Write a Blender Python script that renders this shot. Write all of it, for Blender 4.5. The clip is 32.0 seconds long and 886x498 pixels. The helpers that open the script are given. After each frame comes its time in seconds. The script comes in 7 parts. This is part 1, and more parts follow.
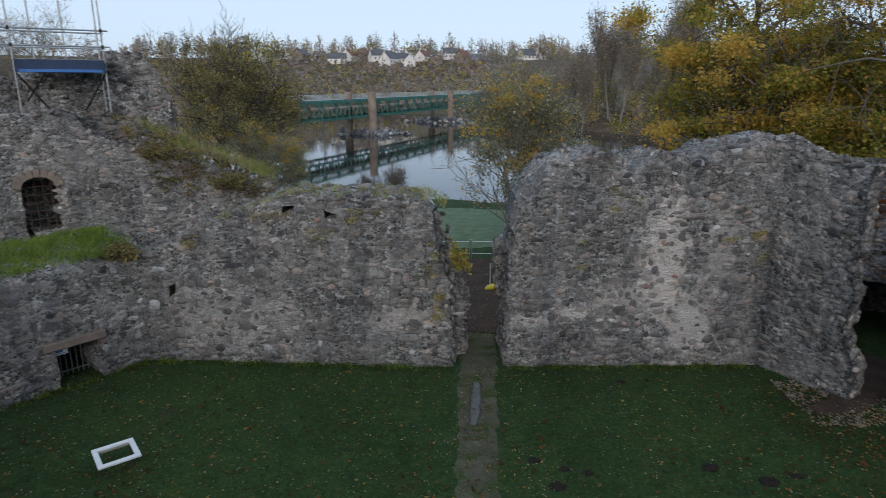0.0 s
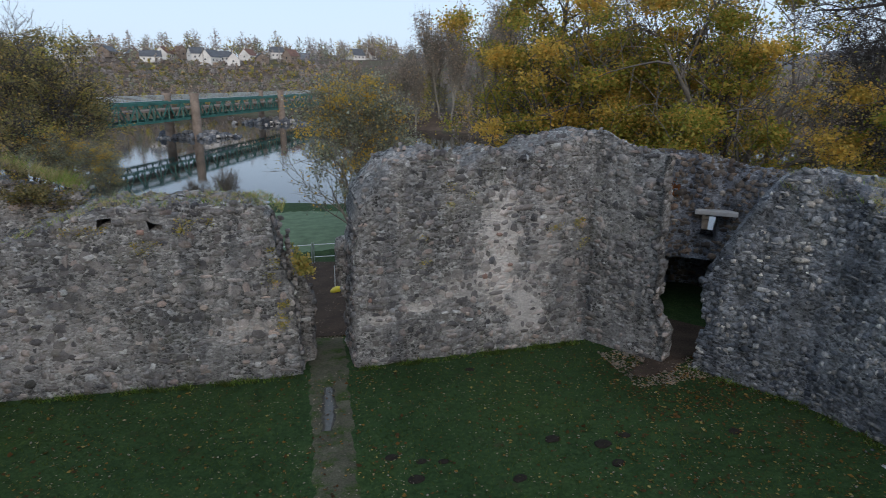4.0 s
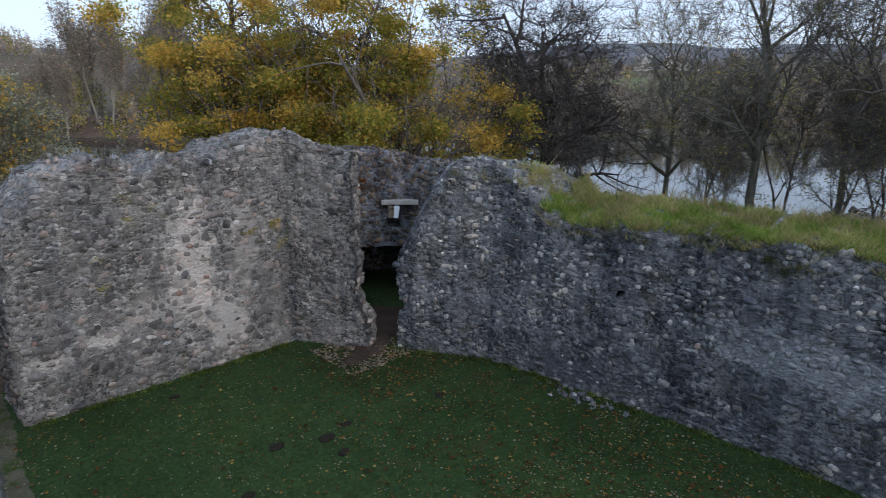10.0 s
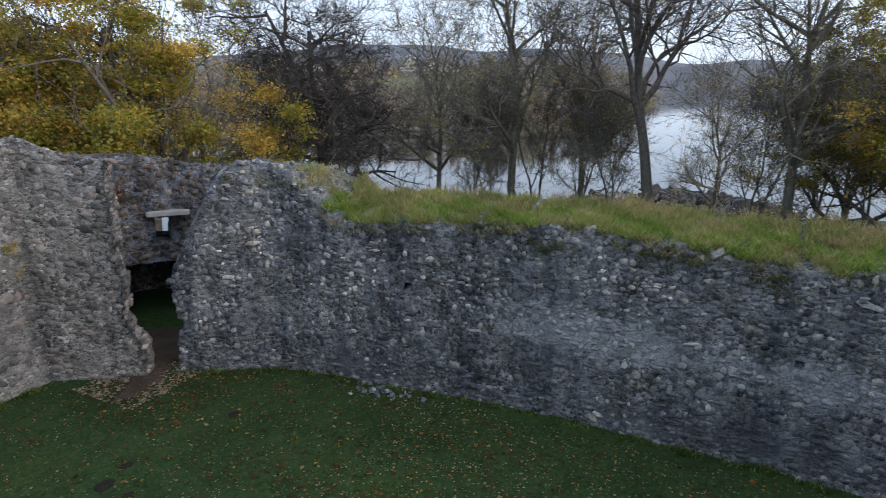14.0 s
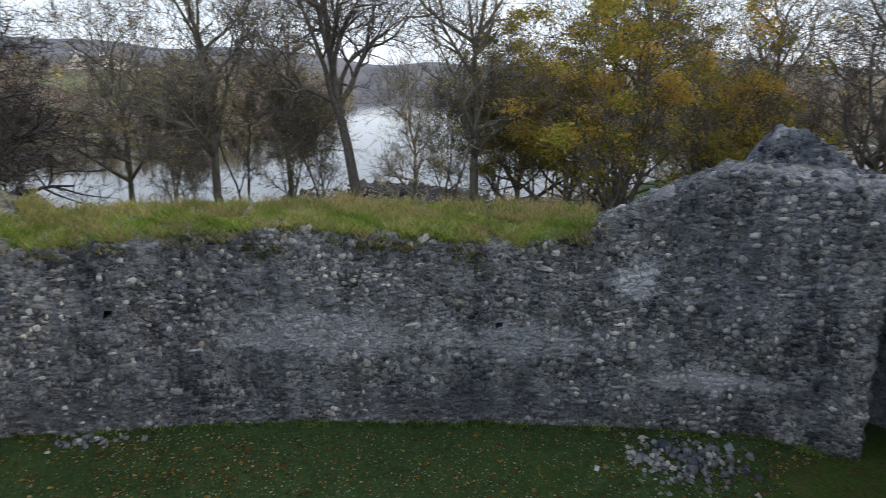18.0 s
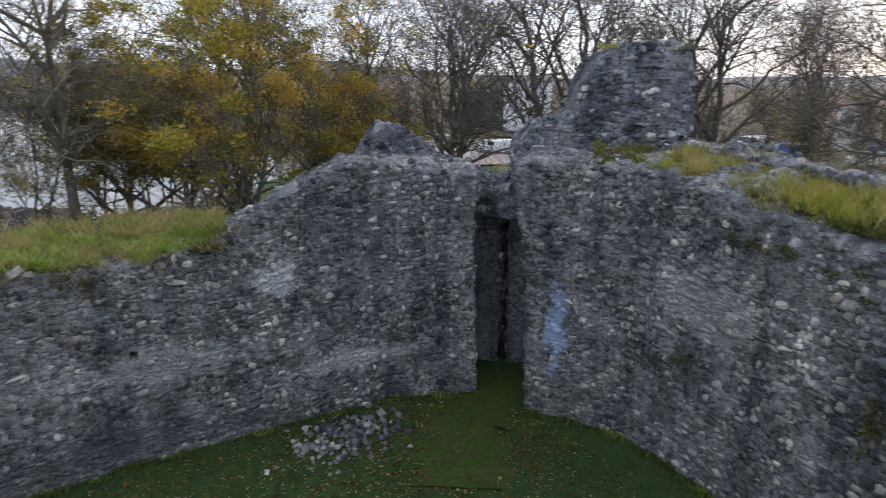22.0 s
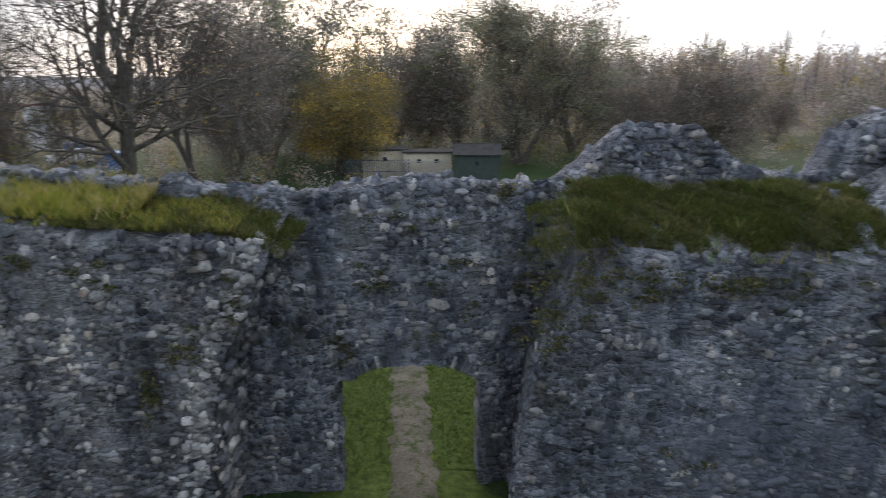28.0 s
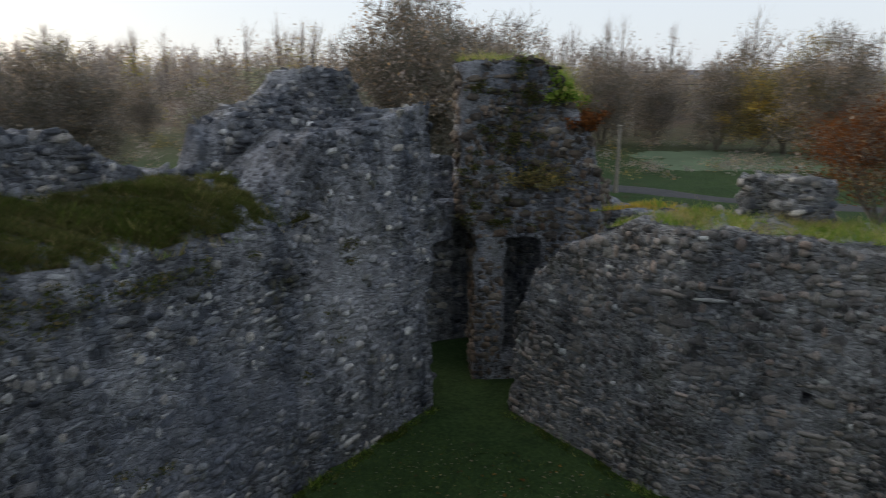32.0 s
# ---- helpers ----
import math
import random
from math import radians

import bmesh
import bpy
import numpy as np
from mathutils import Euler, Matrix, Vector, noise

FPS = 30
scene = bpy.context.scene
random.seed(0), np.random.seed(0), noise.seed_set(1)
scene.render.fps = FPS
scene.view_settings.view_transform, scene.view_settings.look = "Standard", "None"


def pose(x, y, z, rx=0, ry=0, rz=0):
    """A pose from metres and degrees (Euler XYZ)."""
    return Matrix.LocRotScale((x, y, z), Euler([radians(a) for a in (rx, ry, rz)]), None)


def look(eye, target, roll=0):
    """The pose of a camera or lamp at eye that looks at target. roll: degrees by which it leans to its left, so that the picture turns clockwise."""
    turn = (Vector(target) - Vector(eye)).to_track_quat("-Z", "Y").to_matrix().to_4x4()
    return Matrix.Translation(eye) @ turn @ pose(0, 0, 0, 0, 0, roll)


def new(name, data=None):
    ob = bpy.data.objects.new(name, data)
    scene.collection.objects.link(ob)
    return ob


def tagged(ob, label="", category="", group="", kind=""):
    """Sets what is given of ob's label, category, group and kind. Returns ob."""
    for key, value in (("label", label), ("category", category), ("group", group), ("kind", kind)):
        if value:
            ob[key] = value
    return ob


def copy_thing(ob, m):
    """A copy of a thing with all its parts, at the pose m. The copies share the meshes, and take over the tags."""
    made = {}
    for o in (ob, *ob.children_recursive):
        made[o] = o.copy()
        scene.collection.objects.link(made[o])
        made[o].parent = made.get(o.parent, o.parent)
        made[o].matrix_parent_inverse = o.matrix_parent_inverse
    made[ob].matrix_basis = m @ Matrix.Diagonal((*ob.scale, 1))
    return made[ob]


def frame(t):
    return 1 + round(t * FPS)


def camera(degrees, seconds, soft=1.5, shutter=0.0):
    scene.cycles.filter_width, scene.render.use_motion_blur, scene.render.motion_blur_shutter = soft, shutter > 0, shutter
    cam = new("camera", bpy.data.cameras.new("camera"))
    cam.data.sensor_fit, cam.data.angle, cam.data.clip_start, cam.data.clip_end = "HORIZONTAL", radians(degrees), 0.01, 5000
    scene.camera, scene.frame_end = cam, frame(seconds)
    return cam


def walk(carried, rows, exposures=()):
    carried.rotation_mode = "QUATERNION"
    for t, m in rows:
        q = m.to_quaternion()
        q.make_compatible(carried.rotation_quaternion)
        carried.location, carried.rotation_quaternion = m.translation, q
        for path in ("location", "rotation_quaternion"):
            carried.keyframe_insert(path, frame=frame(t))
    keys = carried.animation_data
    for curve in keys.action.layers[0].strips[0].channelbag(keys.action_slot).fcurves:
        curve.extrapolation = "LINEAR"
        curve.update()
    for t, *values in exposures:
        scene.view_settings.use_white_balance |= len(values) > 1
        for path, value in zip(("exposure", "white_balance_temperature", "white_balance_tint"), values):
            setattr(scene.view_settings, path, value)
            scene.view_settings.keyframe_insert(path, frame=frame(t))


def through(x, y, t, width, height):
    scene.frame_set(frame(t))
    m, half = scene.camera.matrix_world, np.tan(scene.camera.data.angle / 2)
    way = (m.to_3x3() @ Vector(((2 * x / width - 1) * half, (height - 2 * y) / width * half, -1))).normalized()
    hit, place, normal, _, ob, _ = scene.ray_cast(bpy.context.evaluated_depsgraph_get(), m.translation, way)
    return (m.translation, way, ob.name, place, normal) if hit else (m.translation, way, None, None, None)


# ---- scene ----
# The camera hovers at one spot over the lawn and turns to its right.
EYE, PITCH = 9.0, -15.15
cam = camera(71.85, 32.0, soft=0.7, shutter=0.6)
TURNS = [
    (0, 0.00), (0.5, 2.71), (1, 4.26), (1.5, 5.17), (2, 6.99), (2.5, 9.11), (3, 11.04), (3.5, 13.01), (5.5,
    21.88), (6, 24.02), (6.5, 26.15), (7, 28.44), (7.5, 30.69), (8, 33.36), (8.5, 36.10), (9, 38.88), (9.5,
    41.50), (10, 43.77), (10.5, 46.23), (11, 48.96), (11.5, 51.69), (12, 54.52), (12.5, 56.90), (13, 59.09),
    (13.5, 61.68), (15.5, 73.20), (16, 76.94), (16.5, 80.50), (17, 83.97), (17.5, 87.47), (18, 91.16), (18.5,
    95.28), (19, 99.51), (19.5, 103.78), (20, 107.90), (20.5, 112.09), (21, 116.53), (21.5, 121.03), (22, 125.59),
    (22.5, 130.30), (23, 135.33), (23.5, 140.41), (24, 145.47), (24.5, 150.49), (25, 155.67), (25.5, 161.26),
    (27.5, 185.83), (28, 191.72), (28.5, 197.50), (29, 203.64), (29.5, 210.22), (30, 217.04), (30.5, 224.03), (31,
    231.32), (31.5, 238.53), (32, 245.60),
]
EXPOSURES = [(0.0, -0.08, 5950, 11), (8.0, 0.12, 5900, 13), (12.0, 0.37, 5950, 14), (16.0, 0.55, 6400, 14), (18.5, 0.62, 6700, 15), (21.0, 0.73, 6750, 17), (25.0, 0.97, 6750, 16), (28.0, 0.62, 6600, 16), (30.0, 0.49, 6600, 15), (31.0, 0.37, 6750, 14), (32.0, 0.07, 7000, 13)]
walk(cam, [(t, pose(0, 0, EYE, 90 + PITCH, 0, -turn)) for t, turn in TURNS], EXPOSURES)

# ---- light: a pale, thinly clouded late-autumn sky, the low sun behind mist in the south ----
SUN_AZ, SUN_EL = 184.0, 18.0
world = bpy.data.worlds.new("sky")
scene.world = world
world.use_nodes = True
wn, wl = world.node_tree.nodes, world.node_tree.links
wn.clear()
w_out = wn.new("ShaderNodeOutputWorld")
w_add = wn.new("ShaderNodeAddShader")
w_sky = wn.new("ShaderNodeTexSky")
w_sky.sky_type = "NISHITA"
w_sky.sun_disc = False
w_sky.sun_elevation, w_sky.sun_rotation = radians(SUN_EL), radians(SUN_AZ)
w_sky.air_density, w_sky.dust_density, w_sky.ozone_density = 1.0, 1.8, 1.5
w_bg = wn.new("ShaderNodeBackground")
w_bg.inputs["Strength"].default_value = 0.034
w_cloud = wn.new("ShaderNodeBackground")
w_cloud.inputs["Color"].default_value = (0.76, 0.875, 1.01, 1)
w_cloud.inputs["Strength"].default_value = 0.785
wl.new(w_sky.outputs["Color"], w_bg.inputs["Color"])
wl.new(w_bg.outputs[0], w_add.inputs[0])
wl.new(w_cloud.outputs[0], w_add.inputs[1])
wl.new(w_add.outputs[0], w_out.inputs["Surface"])

sun = new("sun", bpy.data.lights.new("sun", "SUN"))
sun.data.energy, sun.data.angle, sun.data.color = 1.5, radians(40), (1.0, 0.88, 0.76)
sun.matrix_world = look((0, 0, 60), (-60 * math.sin(radians(SUN_AZ)), -60 * math.cos(radians(SUN_AZ)), 60 - 60 * math.tan(radians(SUN_EL))))

# ---- materials ----
class Nodes:
    """A small writer of node materials."""
    def __init__(self, name, rough=0.9):
        self.m = bpy.data.materials.new(name)
        self.m.use_nodes = True
        self.n, self.l = self.m.node_tree.nodes, self.m.node_tree.links
        self.bsdf = self.n["Principled BSDF"]
        self.bsdf.inputs["Roughness"].default_value = rough
        if rough >= 0.9:
            self.bsdf.inputs["Specular IOR Level"].default_value = 0.2
        self.geo = self.n.new("ShaderNodeNewGeometry")
        self.pos = self.geo.outputs["Position"]

    def put(self, socket, value):
        if isinstance(value, bpy.types.NodeSocket):
            self.l.new(value, socket)
        elif isinstance(value, tuple):
            socket.default_value = (*value, 1) if len(value) == 3 and len(socket.default_value) == 4 else value
        else:
            socket.default_value = value

    def noise(self, scale, detail=4.0, rough=0.6, stretch=None, coord=None):
        t = self.n.new("ShaderNodeTexNoise")
        t.inputs["Scale"].default_value, t.inputs["Detail"].default_value, t.inputs["Roughness"].default_value = scale, detail, rough
        c = coord or self.pos
        if stretch:
            mp = self.n.new("ShaderNodeMapping")
            mp.inputs["Scale"].default_value = stretch
            self.l.new(c, mp.inputs["Vector"])
            c = mp.outputs[0]
        self.l.new(c, t.inputs["Vector"])
        return t.outputs["Fac"]

    def cells(self, scale, feature="F1", out="Distance", stretch=None):
        t = self.n.new("ShaderNodeTexVoronoi")
        t.feature = feature
        t.inputs["Scale"].default_value = scale
        c = self.pos
        if stretch:
            mp = self.n.new("ShaderNodeMapping")
            mp.inputs["Scale"].default_value = stretch
            self.l.new(c, mp.inputs["Vector"])
            c = mp.outputs[0]
        self.l.new(c, t.inputs["Vector"])
        return t.outputs[out]

    def ramp(self, fac, stops):
        r = self.n.new("ShaderNodeValToRGB")
        e = r.color_ramp.elements
        while len(e) < len(stops):
            e.new(0.5)
        for k, (p, c) in zip(e, stops):
            k.position = p
            k.color = (*c, 1) if isinstance(c, tuple) else (c, c, c, 1)
        self.l.new(fac, r.inputs["Fac"])
        return r.outputs["Color"]

    def mix(self, fac, a, b, mode="MIX"):
        x = self.n.new("ShaderNodeMix")
        x.data_type, x.blend_type = "RGBA", mode
        self.put(x.inputs[0], fac)
        self.put(x.inputs[6], a)
        self.put(x.inputs[7], b)
        return x.outputs[2]

    def math(self, op, a, b=0.0):
        x = self.n.new("ShaderNodeMath")
        x.operation = op
        self.put(x.inputs[0], a)
        self.put(x.inputs[1], b)
        return x.outputs[0]

    def step(self, fac, lo, hi):
        x = self.n.new("ShaderNodeMapRange")
        x.inputs[1].default_value, x.inputs[2].default_value = lo, hi
        self.l.new(fac, x.inputs[0])
        return x.outputs[0]

    def piece(self):
        """A random number a piece: by object where it stands alone, by island where pieces are joined."""
        o = self.n.new("ShaderNodeObjectInfo")
        return self.math("FRACT", self.math("ADD", o.outputs["Random"], self.geo.outputs["Random Per Island"]))

    def up(self):
        s = self.n.new("ShaderNodeSeparateXYZ")
        self.l.new(self.geo.outputs["Normal"], s.inputs[0])
        return s.outputs[2]

    def height(self):
        s = self.n.new("ShaderNodeSeparateXYZ")
        self.l.new(self.pos, s.inputs[0])
        return s.outputs[2]

    def bump(self, fac, strength, distance):
        b = self.n.new("ShaderNodeBump")
        b.inputs["Strength"].default_value, b.inputs["Distance"].default_value = strength, distance
        self.l.new(fac, b.inputs["Height"])
        self.l.new(b.outputs[0], self.bsdf.inputs["Normal"])

    def done(self, colour):
        self.put(self.bsdf.inputs["Base Color"], colour)
        return self.m


# Pale and blue stains, and darker patches low on the east and south-west walls.
STAINS_AND_PATCHES = (((14.5, -5.2, 4.2), (3.0, 0.62, 0.5), 0.7, (0.62, 0.63, 0.65)), ((14.2, -7.0, 1.5), (3.0, 1.9, 0.28), 0.7, (0.50, 0.50, 0.51)), ((10.7, -11.4, 2.7), (0.26, 3.0, 1.1), 0.75, (0.38, 0.50, 0.72)), ((15.0, 3.0, 2.6), (3.0, 3.2, 0.7), 0.45, (0.50, 0.51, 0.53)), ((14.9, -2.5, 2.4), (3.0, 2.2, 0.5), 0.45, (0.50, 0.51, 0.53)), ((14.6, 9.5, 0.6), (3.0, 3.0, 0.5), 0.6, (0.10, 0.105, 0.12)), ((14.8, -1.0, 0.6), (3.0, 4.0, 0.55), 0.6, (0.10, 0.105, 0.12)),
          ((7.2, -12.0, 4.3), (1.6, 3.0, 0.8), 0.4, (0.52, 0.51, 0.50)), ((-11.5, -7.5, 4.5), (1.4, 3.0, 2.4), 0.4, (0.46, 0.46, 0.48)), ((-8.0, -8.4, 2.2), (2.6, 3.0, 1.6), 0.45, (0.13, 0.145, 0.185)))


def plaster(k, c, tone=(0.72, 0.62, 0.55), spare=None):
    """Remains of pale lime render, one broad worn patch on the north wall and a smaller one lower down; with no tone,
    the listed pale, blue and dark patches.
    """
    grain = k.noise(2.2, 6, 0.75)
    for centre, size, amount, *own in STAINS_AND_PATCHES if tone is None else (((7.0, 18.4, 3.3), (0.7, 3.0, 2.5), 0.95), ((7.9, 18.4, 1.5), (0.8, 3.0, 1.2), 0.7), ((8.6, 18.4, 4.2), (0.6, 3.0, 1.5), 0.35), ((6.0, 18.4, 2.4), (1.5, 3.0, 0.5), 0.5), ((4.2, 18.4, 1.9), (0.55, 3.0, 0.22), 0.9), ((2.9, 18.4, 1.6), (0.5, 3.0, 0.28), 0.7), ((-7.0, 18.7, 1.6), (2.2, 3.0, 1.2), 0.35), ((-1.2, 18.5, 1.7), (1.3, 3.0, 0.35), 0.5)):
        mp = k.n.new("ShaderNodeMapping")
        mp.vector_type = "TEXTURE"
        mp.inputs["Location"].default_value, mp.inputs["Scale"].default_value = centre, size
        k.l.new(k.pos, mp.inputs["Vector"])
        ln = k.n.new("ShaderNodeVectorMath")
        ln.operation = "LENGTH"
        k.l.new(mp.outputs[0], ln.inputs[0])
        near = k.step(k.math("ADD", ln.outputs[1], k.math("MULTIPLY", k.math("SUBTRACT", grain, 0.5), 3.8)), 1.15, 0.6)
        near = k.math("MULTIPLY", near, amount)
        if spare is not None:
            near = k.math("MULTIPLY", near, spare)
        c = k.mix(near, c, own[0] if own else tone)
    return c


def smeared(k, c, lime, amount):
    """Old lime mortar washed over stones and joints alike, in ragged patches."""
    smear = k.step(k.math("ADD", k.noise(3.4, 7, 0.78), k.math("MULTIPLY", k.math("SUBTRACT", k.noise(0.7, 4, 0.6), 0.5), 0.7)), 0.46, 0.58)
    wash = k.mix(1.0, lime, k.ramp(k.noise(17, 6, 0.8), [(0.28, 0.3), (0.5, 0.95), (0.75, 1.7)]), "MULTIPLY")
    wash = k.mix(1.0, wash, k.ramp(k.noise(5, 6, 0.75), [(0.3, 0.5), (0.52, 1.0), (0.72, 1.35)]), "MULTIPLY")
    return k.mix(k.math("MULTIPLY", smear, amount), c, wash)


def damp(k, c, amount):
    """Dark runs of damp down the face."""
    run = k.noise(1.0, 5, 0.65, (1.5, 1.5, 0.16))
    blot = k.noise(1.3, 6, 0.7)
    c = k.mix(amount, c, k.ramp(run, [(0.38, (0.36, 0.40, 0.47)), (0.55, (1.0, 1.0, 1.0)), (0.7, (1.12, 1.12, 1.12))]), "MULTIPLY")
    return k.mix(amount, c, k.ramp(blot, [(0.36, (0.42, 0.42, 0.40)), (0.54, (1.05, 1.05, 1.05))]), "MULTIPLY")


def stone_mat(name, ramp, patch, moss=0.5, lichen=0.5, limed=False, lime=(0.36, 0.368, 0.385), runs=0.7):
    """Rubble: each stone its own tone, with broad weathered patches, pale lichen spots and moss on ledges."""
    k = Nodes(name, 0.93)
    c = k.ramp(k.piece(), ramp)
    fine = k.noise(34, 5, 0.75)
    grain = k.noise(11, 7, 0.8)
    c = k.mix(1.0, c, k.ramp(grain, [(0.28, 0.50), (0.48, 0.92), (0.62, 1.12), (0.78, 1.6)]), "MULTIPLY")
    c = k.mix(0.6, c, k.ramp(fine, [(0.3, 0.5), (0.7, 1.5)]), "MULTIPLY")
    broad = k.noise(0.34, 5, 0.62)
    c = k.mix(0.9, c, k.ramp(broad, [(0.33, patch[0]), (0.5, patch[1]), (0.68, patch[2])]), "MULTIPLY")
    c = smeared(k, c, lime, 0.3)
    c = damp(k, c, runs)
    if limed:
        c = plaster(k, c, spare=k.math("ADD", 0.06, k.math("MULTIPLY", k.step(k.piece(), 0.4, 0.8), 0.5)))
    else:
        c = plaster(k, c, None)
    spot = k.step(k.noise(6.5, 4, 0.8), 0.66, 0.72)
    c = k.mix(k.math("MULTIPLY", spot, lichen), c, (0.66, 0.66, 0.63))
    green = k.math("MULTIPLY", k.step(k.noise(0.9, 6, 0.75), 0.56, 0.70), moss)
    c = k.mix(green, c, k.ramp(k.noise(2.5, 4, 0.6), [(0.35, (0.050, 0.060, 0.018)), (0.65, (0.105, 0.090, 0.040))]))
    k.bump(grain, 0.8, 0.05)
    return k.done(c)


def mortar_mat(name, tone, dark, limed=False, lime=(0.36, 0.368, 0.385), runs=0.7):
    """Lime mortar packed with small pinning stones."""
    k = Nodes(name, 0.96)
    size = (1.0, 1.0, 1.5)
    rnd = k.n.new("ShaderNodeSeparateColor")
    k.l.new(k.cells(8.5, out="Color", stretch=size), rnd.inputs[0])
    edge = k.cells(8.5, "DISTANCE_TO_EDGE", "Distance", size)
    pin = k.ramp(rnd.outputs[0], [(0.0, tuple(0.55 * a for a in dark)), (0.45, dark), (0.75, tuple(0.75 * a for a in tone)), (1.0, tuple(1.3 * a for a in tone))])
    c = k.mix(k.step(edge, 0.03, 0.10), tone, pin)
    c = k.mix(0.9, c, k.ramp(k.noise(14, 7, 0.8), [(0.28, 0.35), (0.5, 0.95), (0.75, 1.7)]), "MULTIPLY")
    c = k.mix(0.8, c, k.ramp(k.noise(0.4, 5, 0.6), [(0.35, 0.6), (0.65, 1.25)]), "MULTIPLY")
    c = damp(k, smeared(k, c, lime, 0.6), runs)
    c = plaster(k, c, (0.68, 0.63, 0.58)) if limed else plaster(k, c, None)
    c = k.mix(k.math("MULTIPLY", k.step(k.noise(0.8, 5, 0.7), 0.56, 0.72), 0.5), c, k.ramp(k.noise(2.5, 4, 0.6), [(0.35, (0.050, 0.060, 0.018)), (0.65, (0.105, 0.090, 0.040))]))
    k.bump(k.math("ADD", k.step(edge, 0.0, 0.12), k.noise(22, 8, 0.75)), 0.9, 0.04)
    return k.done(c)


WARM = [(0.0, (0.084, 0.082, 0.082)), (0.22, (0.147, 0.139, 0.135)), (0.42, (0.260, 0.244, 0.226)), (0.58, (0.181, 0.165, 0.153)), (0.74, (0.353, 0.327, 0.300)), (0.88, (0.378, 0.296, 0.248)), (0.95, (0.286, 0.270, 0.254)), (1.0, (0.655, 0.670, 0.644))]
COOL = [(0.0, (0.061, 0.066, 0.077)), (0.25, (0.138, 0.148, 0.162)), (0.48, (0.245, 0.252, 0.259)), (0.62, (0.173, 0.170, 0.166)), (0.78, (0.413, 0.414, 0.405)), (0.90, (0.440, 0.396, 0.340)), (1.0, (0.754, 0.732, 0.672))]
PLAIN = ((0.46, 0.47, 0.52), (0.92, 0.92, 0.93), (1.5, 1.45, 1.38))
M_STONE_WARM = stone_mat("warm_rubble", WARM, PLAIN, 0.35, 0.45, True, (0.38, 0.362, 0.338), 0.45)
M_STONE_COOL = stone_mat("grey_rubble", COOL, PLAIN, 0.4, 0.6)
M_STONE_DARK = stone_mat("blue_grey_rubble", COOL, ((0.48, 0.51, 0.60), (0.88, 0.91, 0.98), (1.4, 1.38, 1.36)), 0.8, 0.6, False, (0.36, 0.37, 0.40), 0.8)
# Warm stones browned and darkened; part of that is shade put in the colour.
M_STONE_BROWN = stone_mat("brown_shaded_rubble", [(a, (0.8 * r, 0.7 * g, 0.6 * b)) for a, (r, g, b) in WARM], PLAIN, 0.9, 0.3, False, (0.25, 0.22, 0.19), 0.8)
M_STONE_PALE = stone_mat("pale_broken_rubble", [(0.0, (0.16, 0.16, 0.16)), (0.4, (0.34, 0.335, 0.32)), (0.75, (0.5, 0.49, 0.46)), (1.0, (0.78, 0.77, 0.74))], PLAIN, 0.7, 0.6, False, (0.42, 0.42, 0.42), 0.3)
M_MORTAR_WARM = mortar_mat("warm_mortar", (0.455, 0.44, 0.412), (0.150, 0.144, 0.133), True, (0.38, 0.362, 0.338), 0.45)
M_MORTAR_COOL = mortar_mat("grey_mortar", (0.335, 0.335, 0.335), (0.122, 0.123, 0.125))
M_MORTAR_DARK = mortar_mat("blue_grey_mortar", (0.32, 0.335, 0.37), (0.133, 0.140, 0.154), False, (0.36, 0.37, 0.40), 0.8)


def ground_mat():
    """Short lawn near the castle, rough scrubby land far off, haze-paled hills beyond."""
    k = Nodes("lawn_and_meadow", 0.95)
    fine = k.noise(9, 7, 0.75)
    broad = k.noise(0.22, 4, 0.6)
    c = k.ramp(fine, [(0.3, (0.011, 0.027, 0.008)), (0.52, (0.029, 0.059, 0.017)), (0.75, (0.075, 0.108, 0.040))])
    c = k.mix(0.8, c, k.ramp(broad, [(0.35, (0.66, 0.74, 0.60)), (0.52, (1, 1, 1)), (0.7, (1.25, 1.12, 0.85))]), "MULTIPLY")
    c = k.mix(0.8, c, k.ramp(k.noise(1.7, 6, 0.7), [(0.32, (0.6, 0.66, 0.62)), (0.5, (1, 1, 1)), (0.68, (1.35, 1.25, 1.2))]), "MULTIPLY")
    c = k.mix(k.step(k.noise(0.55, 5, 0.7), 0.60, 0.74), c, (0.055, 0.045, 0.022))
    flat = k.n.new("ShaderNodeVectorMath")
    flat.operation = "LENGTH"
    k.l.new(k.pos, flat.inputs[0])
    rough = k.ramp(k.noise(0.035, 6, 0.7), [(0.3, (0.065, 0.052, 0.036)), (0.48, (0.115, 0.082, 0.060)), (0.58, (0.080, 0.078, 0.042)), (0.72, (0.14, 0.10, 0.075))])
    rough = k.mix(0.7, rough, k.ramp(k.noise(0.5, 5, 0.7), [(0.3, 0.5), (0.7, 1.4)]), "MULTIPLY")
    c = k.mix(k.step(flat.outputs[1], 75, 140), c, rough)
    # Distance haze is mixed into the colour: bluish and paler beyond 650 m.
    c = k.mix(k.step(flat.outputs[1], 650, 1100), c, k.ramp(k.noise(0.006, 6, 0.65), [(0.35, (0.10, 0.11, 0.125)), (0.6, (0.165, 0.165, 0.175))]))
    k.bump(k.noise(16, 6, 0.7), 0.9, 0.05)
    return k.done(c)


